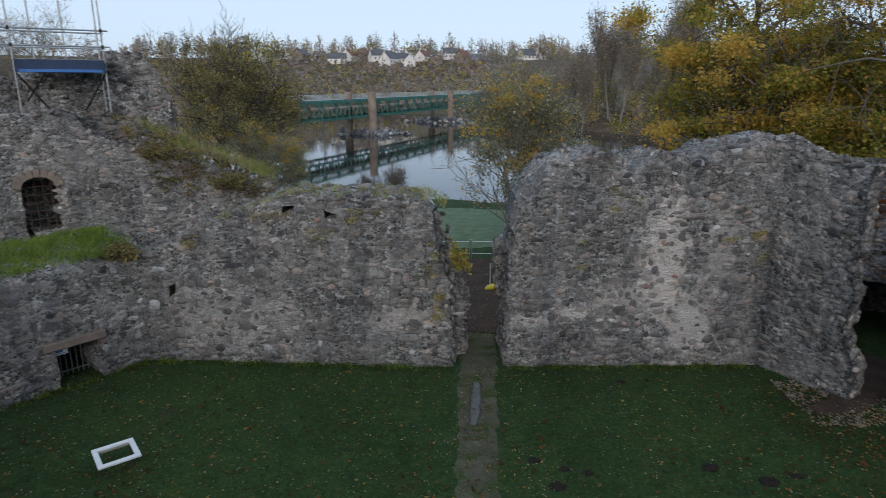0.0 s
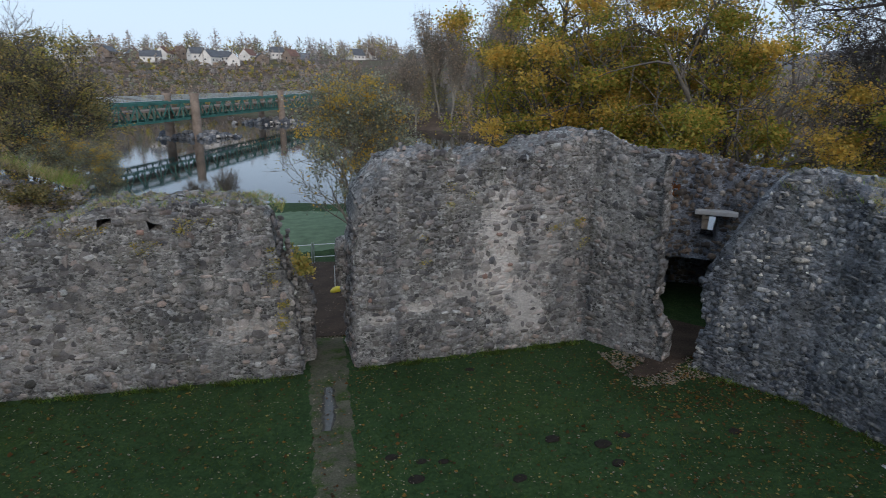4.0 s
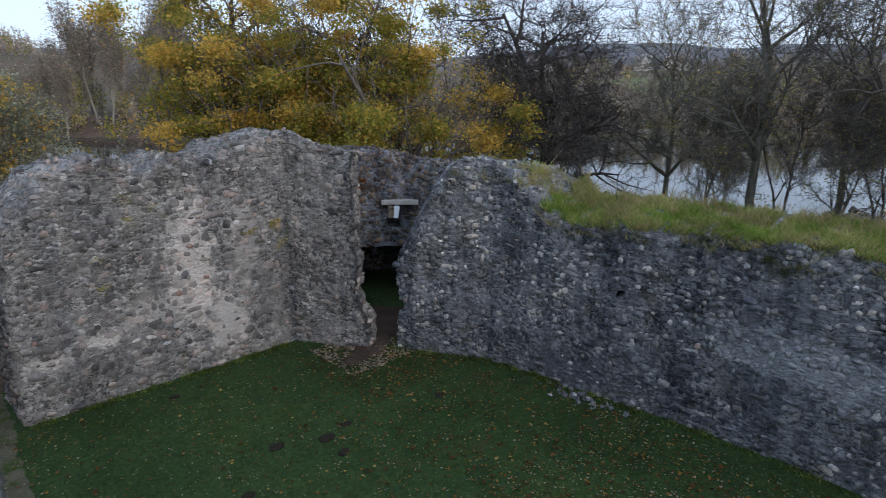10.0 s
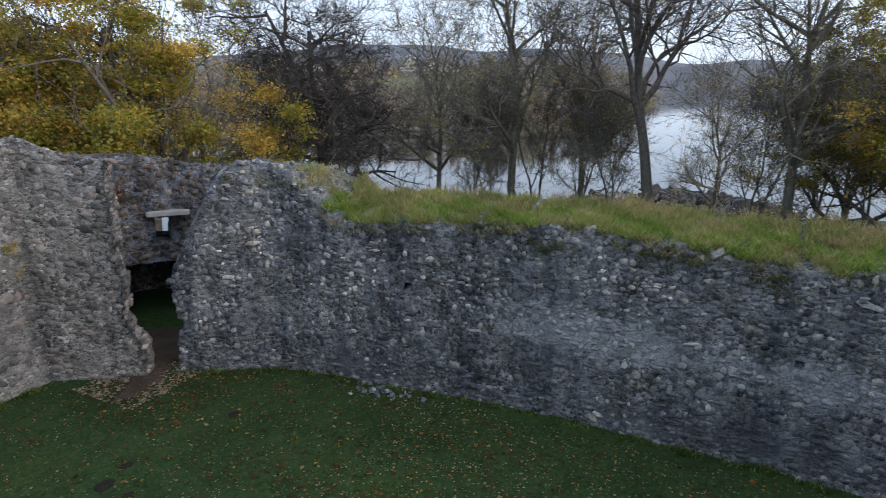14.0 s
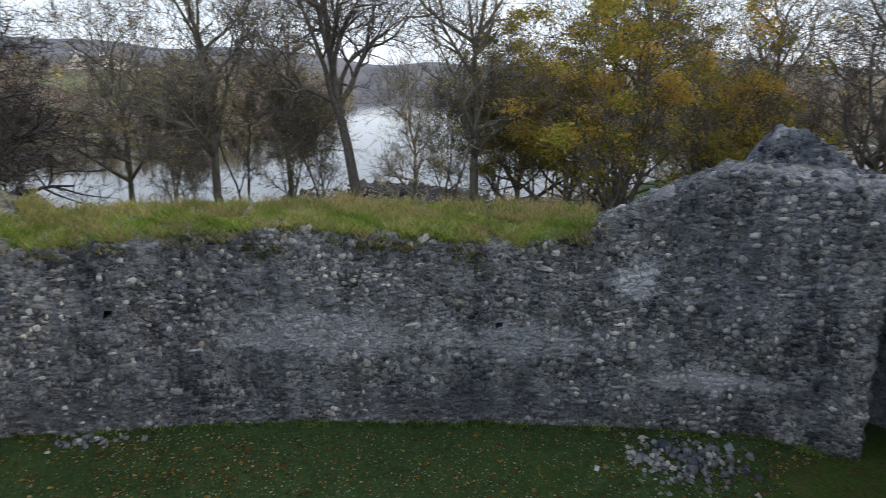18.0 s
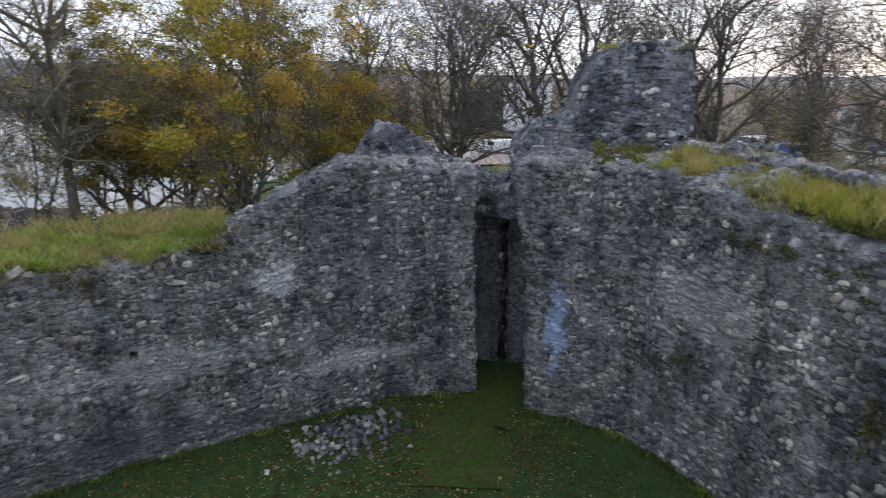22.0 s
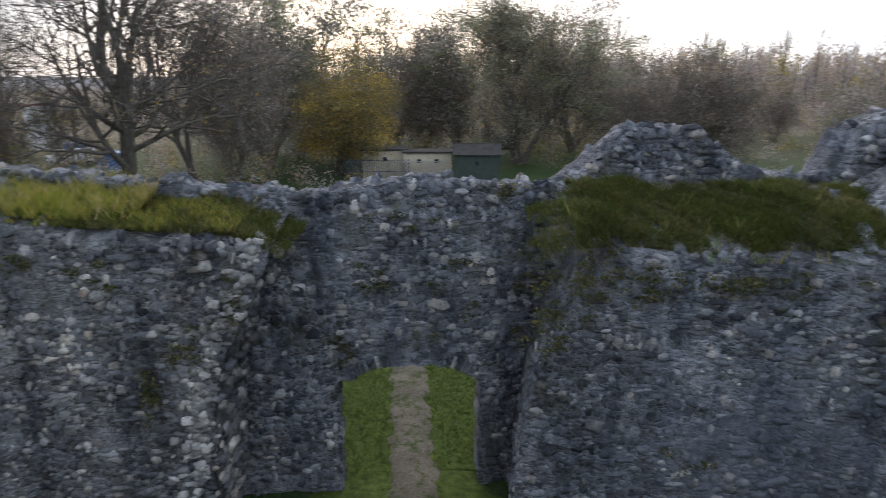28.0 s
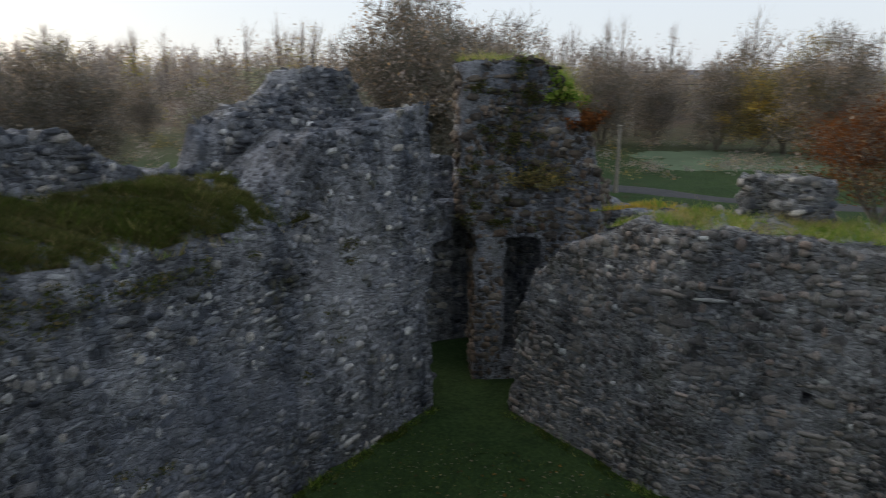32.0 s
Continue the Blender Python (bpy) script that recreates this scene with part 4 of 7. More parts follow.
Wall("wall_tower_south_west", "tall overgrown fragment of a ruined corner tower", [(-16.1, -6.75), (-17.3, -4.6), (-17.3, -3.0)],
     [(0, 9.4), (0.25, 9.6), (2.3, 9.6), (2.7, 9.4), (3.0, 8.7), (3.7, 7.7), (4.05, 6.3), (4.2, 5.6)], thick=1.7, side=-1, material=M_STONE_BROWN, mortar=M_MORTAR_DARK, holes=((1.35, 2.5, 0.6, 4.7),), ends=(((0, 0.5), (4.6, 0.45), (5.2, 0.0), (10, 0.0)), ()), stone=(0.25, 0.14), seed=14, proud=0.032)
Wall("wall_tower_south_west_rear", "rear wall of the ruined corner tower", [(-16.6, -10.8), (-19.6, -7.6), (-21.0, -4.0), (-20.6, -1.0)],
     [(0, 6.9), (3.2, 6.6), (5, 6.2), (11, 4.6)], thick=1.2, side=-1, material=M_STONE_DARK, mortar=M_MORTAR_DARK, stone=(0.3, 0.18), seed=15, capping=False)
Wall("wall_merlon", "square mossy merlon on the west wall", [(-15.0, 0.45), (-14.85, 2.25)],
     [(0, 6.95), (0.3, 7.0), (1.8, 7.0)], thick=0.7, side=-1, material=M_STONE_COOL, mortar=M_MORTAR_COOL, base=5.6, stone=(0.26, 0.14), seed=16, proud=0.022, rag=0.05)
Wall("wall_tower_north_west_upper", "ragged upper stage of the tower, grown with ivy and grass", [(-17.5, 17.2), (-14.2, 20.9), (-11.6, 22.4), (-10.0, 23.0)],
     [(0, 9.0), (3, 9.1), (5.5, 9.2), (6.3, 9.7), (7.6, 9.9), (8.4, 10.05), (9.1, 10.0), (9.4, 9.1), (9.7, 8.2)], thick=1.2, side=-1, material=M_STONE_WARM, mortar=M_MORTAR_WARM, base=4.0, stone=(0.26, 0.14), hidden=[(0, 6.5)], seed=17, proud=0.032, rag=0.16)

def shade_slab_over(label, ring, low, high):
    """An added flat slab that blocks daylight above a hollow, from its outline."""
    bm = bmesh.new()
    lo_ring, hi_ring = [bm.verts.new((x, y, low)) for x, y in ring], [bm.verts.new((x, y, high)) for x, y in ring]
    bm.faces.new(hi_ring), bm.faces.new(lo_ring[::-1])
    for i in range(len(ring)):
        bm.faces.new((lo_ring[i - 1], lo_ring[i], hi_ring[i], hi_ring[i - 1]))
    bmesh.ops.recalc_face_normals(bm, faces=bm.faces)
    part("vault_slab", bm, M_MORTAR_DARK, root("ceiling_vault", label=label, category="vault", kind="structure"))


# Both slabs are added, hidden pieces that block daylight.
shade_slab_over("added slab that keeps daylight out of the tower's low hole", [(12.9, 21.4), (14.6, 21.8), (17.3, 20.8), (19.4, 20.0), (18.4, 23.6), (15.4, 24.9), (12.9, 22.8)], 2.3, 2.6)
shade_slab_over("added hidden slab that darkens the ruined tower's hole", [(-17.4, -7.4), (-18.6, -5.4), (-18.9, -3.9), (-20.9, -4.1), (-19.6, -7.5), (-17.8, -9.2)], 5.0, 5.25)

# ---- trees ----
def limbs(seed, height, width, bole=0.22, levels=4, kids=(9, 6, 5, 4), rise=0.25, spread=50, thick=0.022, stems=1, wander=0.16, reach=1.0, fork=(10, 26)):
    """Segments of a branching tree and the tips of its twigs, scaled to a height and a crown width."""
    rng = np.random.default_rng(seed)
    segs, tips, current = [], [], [0]

    def turn(d, angle, about):
        a = np.cross(d, [0.3, 0.2, 0.93] if abs(d[2]) < 0.9 else [1.0, 0, 0])
        a /= np.linalg.norm(a)
        b = np.cross(d, a)
        v = d * math.cos(angle) + (a * math.cos(about) + b * math.sin(about)) * math.sin(angle)
        return v / np.linalg.norm(v)

    def branch(p, d, length, r, level):
        n = 6 if level == 0 else (5 if level < levels - 1 else (3 if level < levels else 2))
        count = kids[min(level, len(kids) - 1)] if level < levels else 0
        spots = sorted(rng.uniform(bole if level == 0 else 0.22, 1.0, count)) if count else []
        pts, dirs = [p], [d]
        for i in range(n):
            d = d + rng.normal(0, wander, 3) + np.array([0, 0, rise * 0.25 if level else 0.10])
            d /= np.linalg.norm(d)
            p = p + d * length / n
            pts.append(p), dirs.append(d)
        for i in range(n):
            a, b = 1 - 0.75 * i / n, 1 - 0.75 * (i + 1) / n
            segs.append((pts[i], pts[i + 1], r * a, r * b, level, current[0]))
        if level >= levels - 1:
            tips.extend(pts[1:])
        about = rng.uniform(0, 6.28)
        for f in spots:
            x = f * n
            i = min(int(x), n - 1)
            q = pts[i] + (pts[i + 1] - pts[i]) * (x - i)
            about += 2.4 + rng.normal(0, 0.4)
            ang = math.radians(spread * rng.uniform(0.6, 1.3))
            nd = turn(dirs[i], ang, about)
            nd = nd + np.array([0, 0, rise])
            nd /= np.linalg.norm(nd)
            branch(q, nd, length * rng.uniform(0.5, 0.75) * (reach if level == 0 else 1.0) * (1.15 - 0.35 * f if level == 0 else 1.0), r * (1 - 0.65 * f) * rng.uniform(0.55, 0.82), level + 1)

    for k in range(stems):
        current[0] = k
        d0 = np.array([0, 0, 1.0]) if stems == 1 else turn(np.array([0, 0, 1.0]), math.radians(rng.uniform(*fork)), 6.28 * k / stems)
        branch(np.array([0.02 * math.cos(6.28 * k / stems), 0.02 * math.sin(6.28 * k / stems), -0.03]) * (stems > 1), d0, 1.0 * rng.uniform(0.85, 1.1), 0.03, 0)
    p0, p1 = np.array([s[0] for s in segs]), np.array([s[1] for s in segs])
    r0, r1 = np.array([s[2] for s in segs]), np.array([s[3] for s in segs])
    lev = np.array([s[4] for s in segs])
    tips = np.array(tips)
    sz = height / np.percentile(p1[:, 2], 98.5)
    sx = width / (2 * np.percentile(np.hypot(p1[:, 0], p1[:, 1]), 97))
    k = np.array([sx, sx, sz])
    rr = thick * height / 0.03
    return p0 * k, p1 * k, np.maximum(r0 * rr, 0.017), np.maximum(r1 * rr, 0.012), lev, tips * k, np.array([s[5] for s in segs])


def tree(name, label, seed, height, width, leaves=0, leaf=0.3, leaf_mat=None, bark=None, second=None, clump=0.45, bare_top=0.0, lobe=70, twigs=0, twig=0.013, share=0.8, fill=0.2, **kw):
    """A tree at the origin: each stem with its limbs, a crown of twigs, leaves of one or two kinds in loose lobes."""
    p0, p1, r0, r1, lev, tips, stem = limbs(seed, height, width, **kw)
    ob = root(name, label=label, category="tree")
    bark = bark or M_BARK
    for k in range(kw.get("stems", 1)):
        big = (lev <= 1) & (stem == k)
        part_mesh("trunk", tubes("trunk", p0[big], p1[big], r0[big], r1[big], bark, 7), ob)
    big = lev <= 1
    part_mesh("crown", tubes("crown", p0[~big], p1[~big], r0[~big], r1[~big], bark, 3), ob, "spreading limbs and fine twigs")
    if twigs:
        rng = np.random.default_rng(seed + 20)
        a = tips[rng.integers(0, len(tips), twigs)]
        d = rng.normal(0, 1, (twigs, 3)) + (a - np.array([0, 0, 0.45 * height])) * (1.6 / height) + np.array([0, 0, 0.35])
        d /= np.linalg.norm(d, axis=1, keepdims=True)
        side = np.cross(d, rng.normal(0, 1, (twigs, 3)))
        side *= twig / (np.linalg.norm(side, axis=1, keepdims=True) + 1e-6)
        v = np.stack([a - side, a + side, a + d * rng.uniform(0.4, 1.2, (twigs, 1))], 1).reshape(-1, 3)
        part_mesh("twigwork", mesh_from("twigwork", v, np.arange(3 * twigs).reshape(-1, 3), bark), ob, kind="stuff")
    if leaves:
        rng = np.random.default_rng(seed + 50)
        use = tips[(tips[:, 2] > 0.18 * height) & (tips[:, 2] < height * (1 - bare_top * rng.random(len(tips))))]
        centres = use[rng.choice(len(use), max(20, leaves // lobe))]
        heavy = rng.random(len(centres)) ** 1.5 + 0.1
        i = rng.choice(len(centres), leaves, p=heavy / heavy.sum())
        c = centres[i] + rng.normal(0, 1, (leaves, 3)) * clump * np.array([1, 1, 0.6])
        loose = rng.random(leaves) < fill
        c[loose] = use[rng.integers(0, len(use), loose.sum())] + rng.normal(0, 0.25, (loose.sum(), 3))
        tone = rng.random(len(centres))[i] < share
        for m, q in ([(leaf_mat, c)] if second is None else [(leaf_mat, c[tone]), (second, c[~tone])]):
            part_mesh("leaves", leaves_mesh("leaves", q, leaf, m), ob, kind="stuff")
    return ob


def spot(az, dist, drop=0.0):
    a = radians(az)
    return dist * math.sin(a), dist * math.cos(a), float(land(np.array([dist]), np.array([az]))[0]) - 0.15 - drop


def stand(ob, az, dist, turn=0.0, scale=1.0):
    ob.matrix_world = pose(*spot(az, dist), 0, 0, turn) @ Matrix.Scale(scale, 4)
    return ob


def again(ob, az, dist, turn=0.0, scale=1.0, label="", tall=1.0):
    c = copy_thing(ob, pose(*spot(az, dist), 0, 0, turn))
    c.scale = (scale, scale, scale * tall)
    return tagged(c, label)


# The big autumn trees behind the north-east corner.
stand(tree("maple_tree", "broad maple in golden yellow autumn leaf", 11, 17.5, 15.0, 98000, 0.135, M_MAPLE, second=M_YELLOW, share=0.68, clump=0.46, lobe=520, fill=0.05, bare_top=0.85, spread=66, kids=(11, 7, 5, 3), bole=0.17, rise=0.10, thick=0.027), 38.3, 36)
stand(tree("maple_tree", "tall maple with brown, yellow and olive autumn leaves", 12, 18.5, 17.5, 92000, 0.14, M_MAPLE, second=M_YELLOW, share=0.6, clump=0.5, lobe=520, fill=0.05, bare_top=0.7, spread=64, kids=(12, 7, 5, 3), bole=0.12, rise=0.12, thick=0.026), 25.5, 42, 40)
# Sparse trees on the river bank to the north.
alder = stand(tree("alder_tree", "slender alder with thin grey-green leaves", 13, 9.8, 8.4, 24000, 0.11, M_GREYGREEN, M_BARK_GREY, M_YELLOW, 0.32, lobe=110, share=0.78, rise=0.3, spread=46, bole=0.1, kids=(11, 7, 4, 3), thick=0.017, twigs=1500, twig=0.008), 7.4, 33, 20)
stand(tree("birch_tree", "olive and brown birch beside the river", 14, 13.4, 13.0, 38000, 0.125, M_DULL, M_BARK_DARK, M_OLIVE, 0.42, lobe=120, share=0.7, rise=0.25, spread=50, bole=0.1, kids=(11, 7, 4, 3), stems=2, fork=(4, 12), reach=0.8, twigs=4000, twig=0.009), 340.8, 54)
again(alder, 346.5, 47, 80, 0.55, "small grey-green alder bush on the bank")
again(alder, 344.0, 50, 130, 0.62, "grey-green alder bush by the water")
again(alder, 337.0, 40, 200, 0.62, "grey-green alder growing behind the tower")
shrub_bare = stand(tree("willow_shrub", "leafless shrub at the water's edge", 15, 3.2, 3.0, 150, 0.06, M_BROWN, M_BARK, None, 0.2, stems=4, fork=(8, 24), rise=0.15, spread=38, kids=(6, 5, 4), levels=3, thick=0.010, bole=0.05, twigs=700, twig=0.007), 355.5, 47)
again(shrub_bare, 353.0, 49, 90, 0.7)
# Bare trees along the east bank.
stand(tree("oak_tree", "dark leafless oak with low drooping limbs", 37, 15.5, 14.5, 900, 0.09, M_BROWN, M_BARK_DARK, twig=0.012, stems=2, fork=(3, 8), reach=0.5, bole=0.1, rise=0.04, spread=66, kids=(14, 7, 5, 3), wander=0.15, thick=0.024, twigs=24000), 54.6, 42)
bare_b = stand(tree("ash_tree", "tall ash nearly bare of leaves", 22, 20.5, 13.5, 5500, 0.09, M_OLIVE, M_BARK_GREY, M_BROWN, 0.3, lobe=20, reach=0.6, rise=0.18, spread=54, bole=0.28, kids=(12, 6, 4, 3), wander=0.15, thick=0.015, twigs=9000, twig=0.011), 71.3, 40)
bare_c = stand(tree("elm_tree", "bare spreading elm with crooked limbs", 23, 22.0, 17.0, 500, 0.10, M_BROWN, M_BARK, None, reach=0.65, rise=0.16, spread=50, bole=0.34, kids=(11, 7, 4, 3), wander=0.2, thick=0.017, twigs=9500, twig=0.012), 84.2, 37)
thin = stand(tree("willow_tree", "young willow with a few olive leaves", 24, 9.0, 6.5, 2600, 0.085, M_OLIVE, M_BARK, M_BROWN, 0.35, lobe=20, stems=2, fork=(3, 9), reach=0.5, bole=0.2, rise=0.15, spread=46, kids=(7, 5, 3), levels=3, thick=0.009, twigs=5500, twig=0.009), 77.0, 38)
golden = stand(tree("beech_tree", "beech with thinning golden leaves", 25, 14.5, 14.5, 30000, 0.12, M_MAPLE, M_BARK, M_YELLOW, 0.42, lobe=330, fill=0.08, share=0.7, rise=0.15, spread=58, bole=0.1, kids=(10, 7, 4, 3), thick=0.018, twigs=900, twig=0.010), 108.0, 34)
again(bare_b, 94.0, 36, 120, 1.0, "tall ash with yellowing upper leaves")
again(bare_b, 64.5, 47, 70, 0.8)
again(bare_b, 76.5, 44, 200, 0.8)
again(thin, 91.5, 37, 290, 1.1, "young willow with olive and brown leaves")
for az, d, turn, k in ((67.0, 41, 10, 1.0), (68.6, 39, 210, 0.7), (73.0, 42, 75, 1.1), (80.0, 41, 130, 1.0), (96.0, 42, 330, 1.1)):
    again(thin, az, d, turn, k)
again(bare_b, 88.9, 52, 10, 0.7)
again(golden, 103.0, 37, 280, 0.88)
again(golden, 98.0, 41, 100, 0.8, "beech in olive autumn leaf by the river")
again(golden, 114.5, 36, 200, 0.95)
again(bare_c, 106.5, 42, 160, 0.9, "bare elm rising behind the beeches")
again(thin, 121.0, 40, 20, 0.95, "young willow with a few brown leaves")
again(thin, 118.0, 44, 140, 1.1)
far_tree = stand(tree("poplar_tree", "tall brown leafless poplar on the far bank", 26, 19.0, 9.0, 2600, 0.24, M_BROWN, M_BARK_GREY, None, 0.7, lobe=12, rise=0.4, spread=38, bole=0.3, kids=(12, 7, 4), levels=3, thick=0.014, twigs=3500, twig=0.028), 10.2, 176)
for az, d, k, turn, tone in ((9.0, 182, 1.0, 10, 0), (11.3, 184, 1.15, 80, 1), (12.6, 172, 1.1, 150, 1), (13.9, 186, 1.3, 40, 0), (14.8, 176, 1.45, 220, 0), (15.9, 170, 1.25, 120, 1), (17.0, 178, 1.45, 290, 0), (18.3, 172, 1.3, 70, 0), (19.4, 182, 1.5, 30, 1), (20.8, 175, 1.55, 160, 0), (22.4, 182, 1.5, 250, 0), (7.6, 200, 0.9, 310, 0)):
    again(far_tree, az, d, turn, k, "tall brown leafless tree on the far bank" if tone == 0 else "slender leafless birch on the far bank")
again(bare_b, 328.0, 62, 40, 0.72)
again(bare_b, 324.0, 66, 160, 0.75)
again(bare_b, 331.5, 70, 250, 0.7)
# The south-east: bare trees before the town.
bare_v = stand(tree("sycamore_tree", "leafless sycamore forking low into crooked limbs", 29, 18.0, 16.5, 700, 0.10, M_YELLOW, M_BARK, None, 0.4, lobe=12, stems=2, fork=(5, 13), reach=0.62, bole=0.32, rise=0.1, spread=52, kids=(10, 6, 4, 3), wander=0.18, thick=0.018, twigs=9000, twig=0.011), 133.8, 35, 30)
again(bare_v, 150.5, 38, 140, 0.95)
again(bare_v, 163.8, 38, 250, 1.1, "large leafless sycamore with wide crooked limbs")
again(bare_v, 125.6, 37, 300, 0.85, "leafless sycamore with a few yellow leaves")
again(bare_b, 119.5, 44, 30, 0.85)
again(bare_v, 142.5, 62, 20, 0.85)
again(bare_v, 156.5, 66, 80, 0.9)
again(bare_v, 169.5, 60, 200, 0.95)
again(thin, 147.0, 48, 10, 0.9)
again(thin, 157.0, 46, 100, 0.85)
again(thin, 153.5, 52, 200, 1.0)
again(thin, 160.0, 50, 310, 0.95)
# The south: a denser wood behind the sheds.
stand(tree("willow_tree", "huge grey-green willow standing behind the sheds", 35, 19.5, 19.0, 70000, 0.16, M_GREYGREEN, M_BARK, M_BROWN, 0.9, lobe=220, share=0.7, rise=0.15, spread=55, kids=(11, 7, 4, 3), stems=3, fork=(6, 16), reach=0.7, bole=0.06, twigs=3000, twig=0.016), 198.8, 72)
dense = stand(tree("willow_tree", "broad grey-green willow in thinning leaf", 31, 16.0, 14.5, 12000, 0.2, M_GREYGREEN, M_BARK_GREY, M_TWIG, 0.65, lobe=90, share=0.6, rise=0.22, spread=52, bole=0.08, kids=(10, 6, 4, 3), stems=2, twigs=900, twig=0.016), 207.0, 104)
brown = stand(tree("hawthorn_tree", "brown autumn hawthorn with thin leaves", 32, 12.0, 10.5, 9500, 0.17, M_BROWN, M_BARK_GREY, M_TWIG, 0.6, lobe=60, share=0.6, rise=0.1, spread=58, bole=0.04, kids=(10, 6, 4, 3), stems=3, fork=(8, 26), reach=0.7, thick=0.012, twigs=5000, twig=0.014), 213.2, 68)
round_y = stand(tree("lime_tree", "rounded lime tree turning yellow-brown", 33, 11.5, 11.5, 40000, 0.13, M_DULL, M_BARK, M_YELLOW, 0.6, lobe=140, share=0.72, rise=0.05, spread=68, bole=0.08, kids=(12, 7, 4, 3)), 181.9, 64, 0, 1.12)
rust = stand(tree("rowan_tree", "rust-red rowan beside the lane", 34, 9.0, 8.5, 22000, 0.09, M_RUST, M_BARK, M_BROWN, 0.5, lobe=40, rise=0.3, spread=45, kids=(9, 6, 4, 3)), 282.0, 32)
again(brown, 172.6, 60, 20, 1.1, "tall brown autumn tree", 1.15)
again(dense, 175.8, 70, 90, 1.15, "dark green-brown tree above the field")
again(dense, 179.0, 84, 200, 1.45)
again(dense, 193.0, 84, 130, 1.15)
again(dense, 203.5, 84, 40, 1.05)
again(dense, 187.5, 92, 220, 1.2)
again(brown, 178.3, 80, 120, 1.15)
again(brown, 190.0, 84, 60, 1.2)
again(brown, 210.5, 74, 170, 0.95)
again(brown, 216.0, 70, 270, 0.98)
again(brown, 220.0, 110, 170, 0.85)
again(dense, 231.5, 42, 220, 0.62, "pale grey-green willow behind the tower")
again(dense, 228.0, 46, 20, 0.62, "small grey-green willow beyond the wall")
again(dense, 237.5, 40, 100, 0.55)
again(brown, 240.0, 58, 40, 1.3)
again(brown, 243.6, 55, 300, 1.35)
again(brown, 247.0, 60, 200, 1.3, "tall brown tree with a few orange leaves")
again(brown, 251.0, 68, 100, 1.25)
again(dense, 243.0, 82, 300, 1.0)
again(brown, 249.0, 88, 40, 1.2)
again(round_y, 256.0, 92, 70, 1.1, "rounded lime tree with orange-brown leaves")
again(brown, 260.0, 96, 250, 1.15)
again(brown, 264.5, 100, 80, 1.0)
again(brown, 269.5, 94, 10, 1.1)
again(round_y, 274.5, 92, 160, 1.25)
again(brown, 278.0, 84, 130, 1.2)
again(brown, 284.0, 90, 310, 1.25)


def woods(name, label, rows, mats, seed, tall=(5, 11), trunks=True, cover=0.34, fine=0.0026):
    """Distant scrub and woods, each tree a stem, limbs, bare twigs and loose small leaves: rows of bearing range, distance range, how many and how tall."""
    rng = np.random.default_rng(seed)
    C, D = [[] for _ in mats], [[] for _ in mats]
    T, W = [], []
    for a0, a1, d0, d1, count, big in rows:
        for _ in range(count):
            az, d = rng.uniform(a0, a1), rng.uniform(d0, d1)
            x, y, z = spot(az, d)
            if z < WATER - 0.2:
                continue
            h = rng.uniform(*tall) * big
            w = h * (rng.uniform(0.45, 0.8) if h > 2.2 else rng.uniform(1.3, 2.6))
            leaf = min(1.1, max(0.16, fine * d))
            n = int(min(420, max(30, cover * h * w / (0.36 * leaf * leaf)) * rng.uniform(0.6, 1.3)))
            u = rng.normal(0, 1, (n, 3))
            u /= np.linalg.norm(u, axis=1, keepdims=True)
            u *= rng.random((n, 1)) ** 0.42
            lump = 1 + 0.30 * np.sin(5 * u[:, :1] + rng.uniform(0, 6)) * np.cos(4 * u[:, 2:] + rng.uniform(0, 6)) + 0.15 * np.sin(11 * u[:, 1:2] + 9 * u[:, 2:])
            p = np.array([x, y, z + 0.52 * h]) + u * lump * np.array([w / 2, w / 2, 0.5 * h])
            k = rng.integers(0, len(mats))
            C[k].append(p)
            D[k].append(np.full(n, leaf))
            if not trunks:
                continue
            T.append((x, y, z - 0.3, x + 0.05 * w, y, z + h * 0.9, 0.016 * h))
            m = 14
            f, a = rng.uniform(0.12, 0.85, m), rng.uniform(0, 6.28, m)
            o = 0.5 * w * np.sin(np.pi * np.minimum(1, f + 0.2)) * rng.uniform(0.6, 1.1, m)
            end = np.stack([x + o * np.cos(a), y + o * np.sin(a), z + h * np.minimum(1.05, f + rng.uniform(0.12, 0.4, m))], 1)
            start = np.stack([x + 0.05 * w * f, y + 0 * f, z + f * h], 1)
            T.extend(np.concatenate([start, end, (0.007 * h * (1 - 0.6 * f))[:, None]], 1))
            m = int(min(200, 0.5 * n + 40))
            i, q = rng.integers(0, len(f), m), rng.uniform(0.3, 1.0, (m, 1))
            root_at = start[i] * (1 - q) + end[i] * q
            go = rng.normal(0, 0.5, (m, 3)) + (end[i] - start[i]) / (np.linalg.norm(end[i] - start[i], axis=1, keepdims=True) + 1e-6) + np.array([0, 0, 0.5])
            go /= np.linalg.norm(go, axis=1, keepdims=True)
            side = np.cross(go, rng.normal(0, 1, (m, 3)))
            side *= 0.09 * leaf / (np.linalg.norm(side, axis=1, keepdims=True) + 1e-6)
            W.append(np.stack([root_at - side, root_at + side, root_at + go * rng.uniform(0.08, 0.2, (m, 1)) * h], 1))
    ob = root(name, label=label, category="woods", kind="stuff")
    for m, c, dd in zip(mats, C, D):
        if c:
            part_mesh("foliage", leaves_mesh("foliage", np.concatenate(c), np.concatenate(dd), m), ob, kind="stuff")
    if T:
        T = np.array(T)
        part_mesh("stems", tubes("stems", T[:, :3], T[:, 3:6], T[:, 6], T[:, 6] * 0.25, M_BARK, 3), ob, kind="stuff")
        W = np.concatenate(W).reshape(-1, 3)
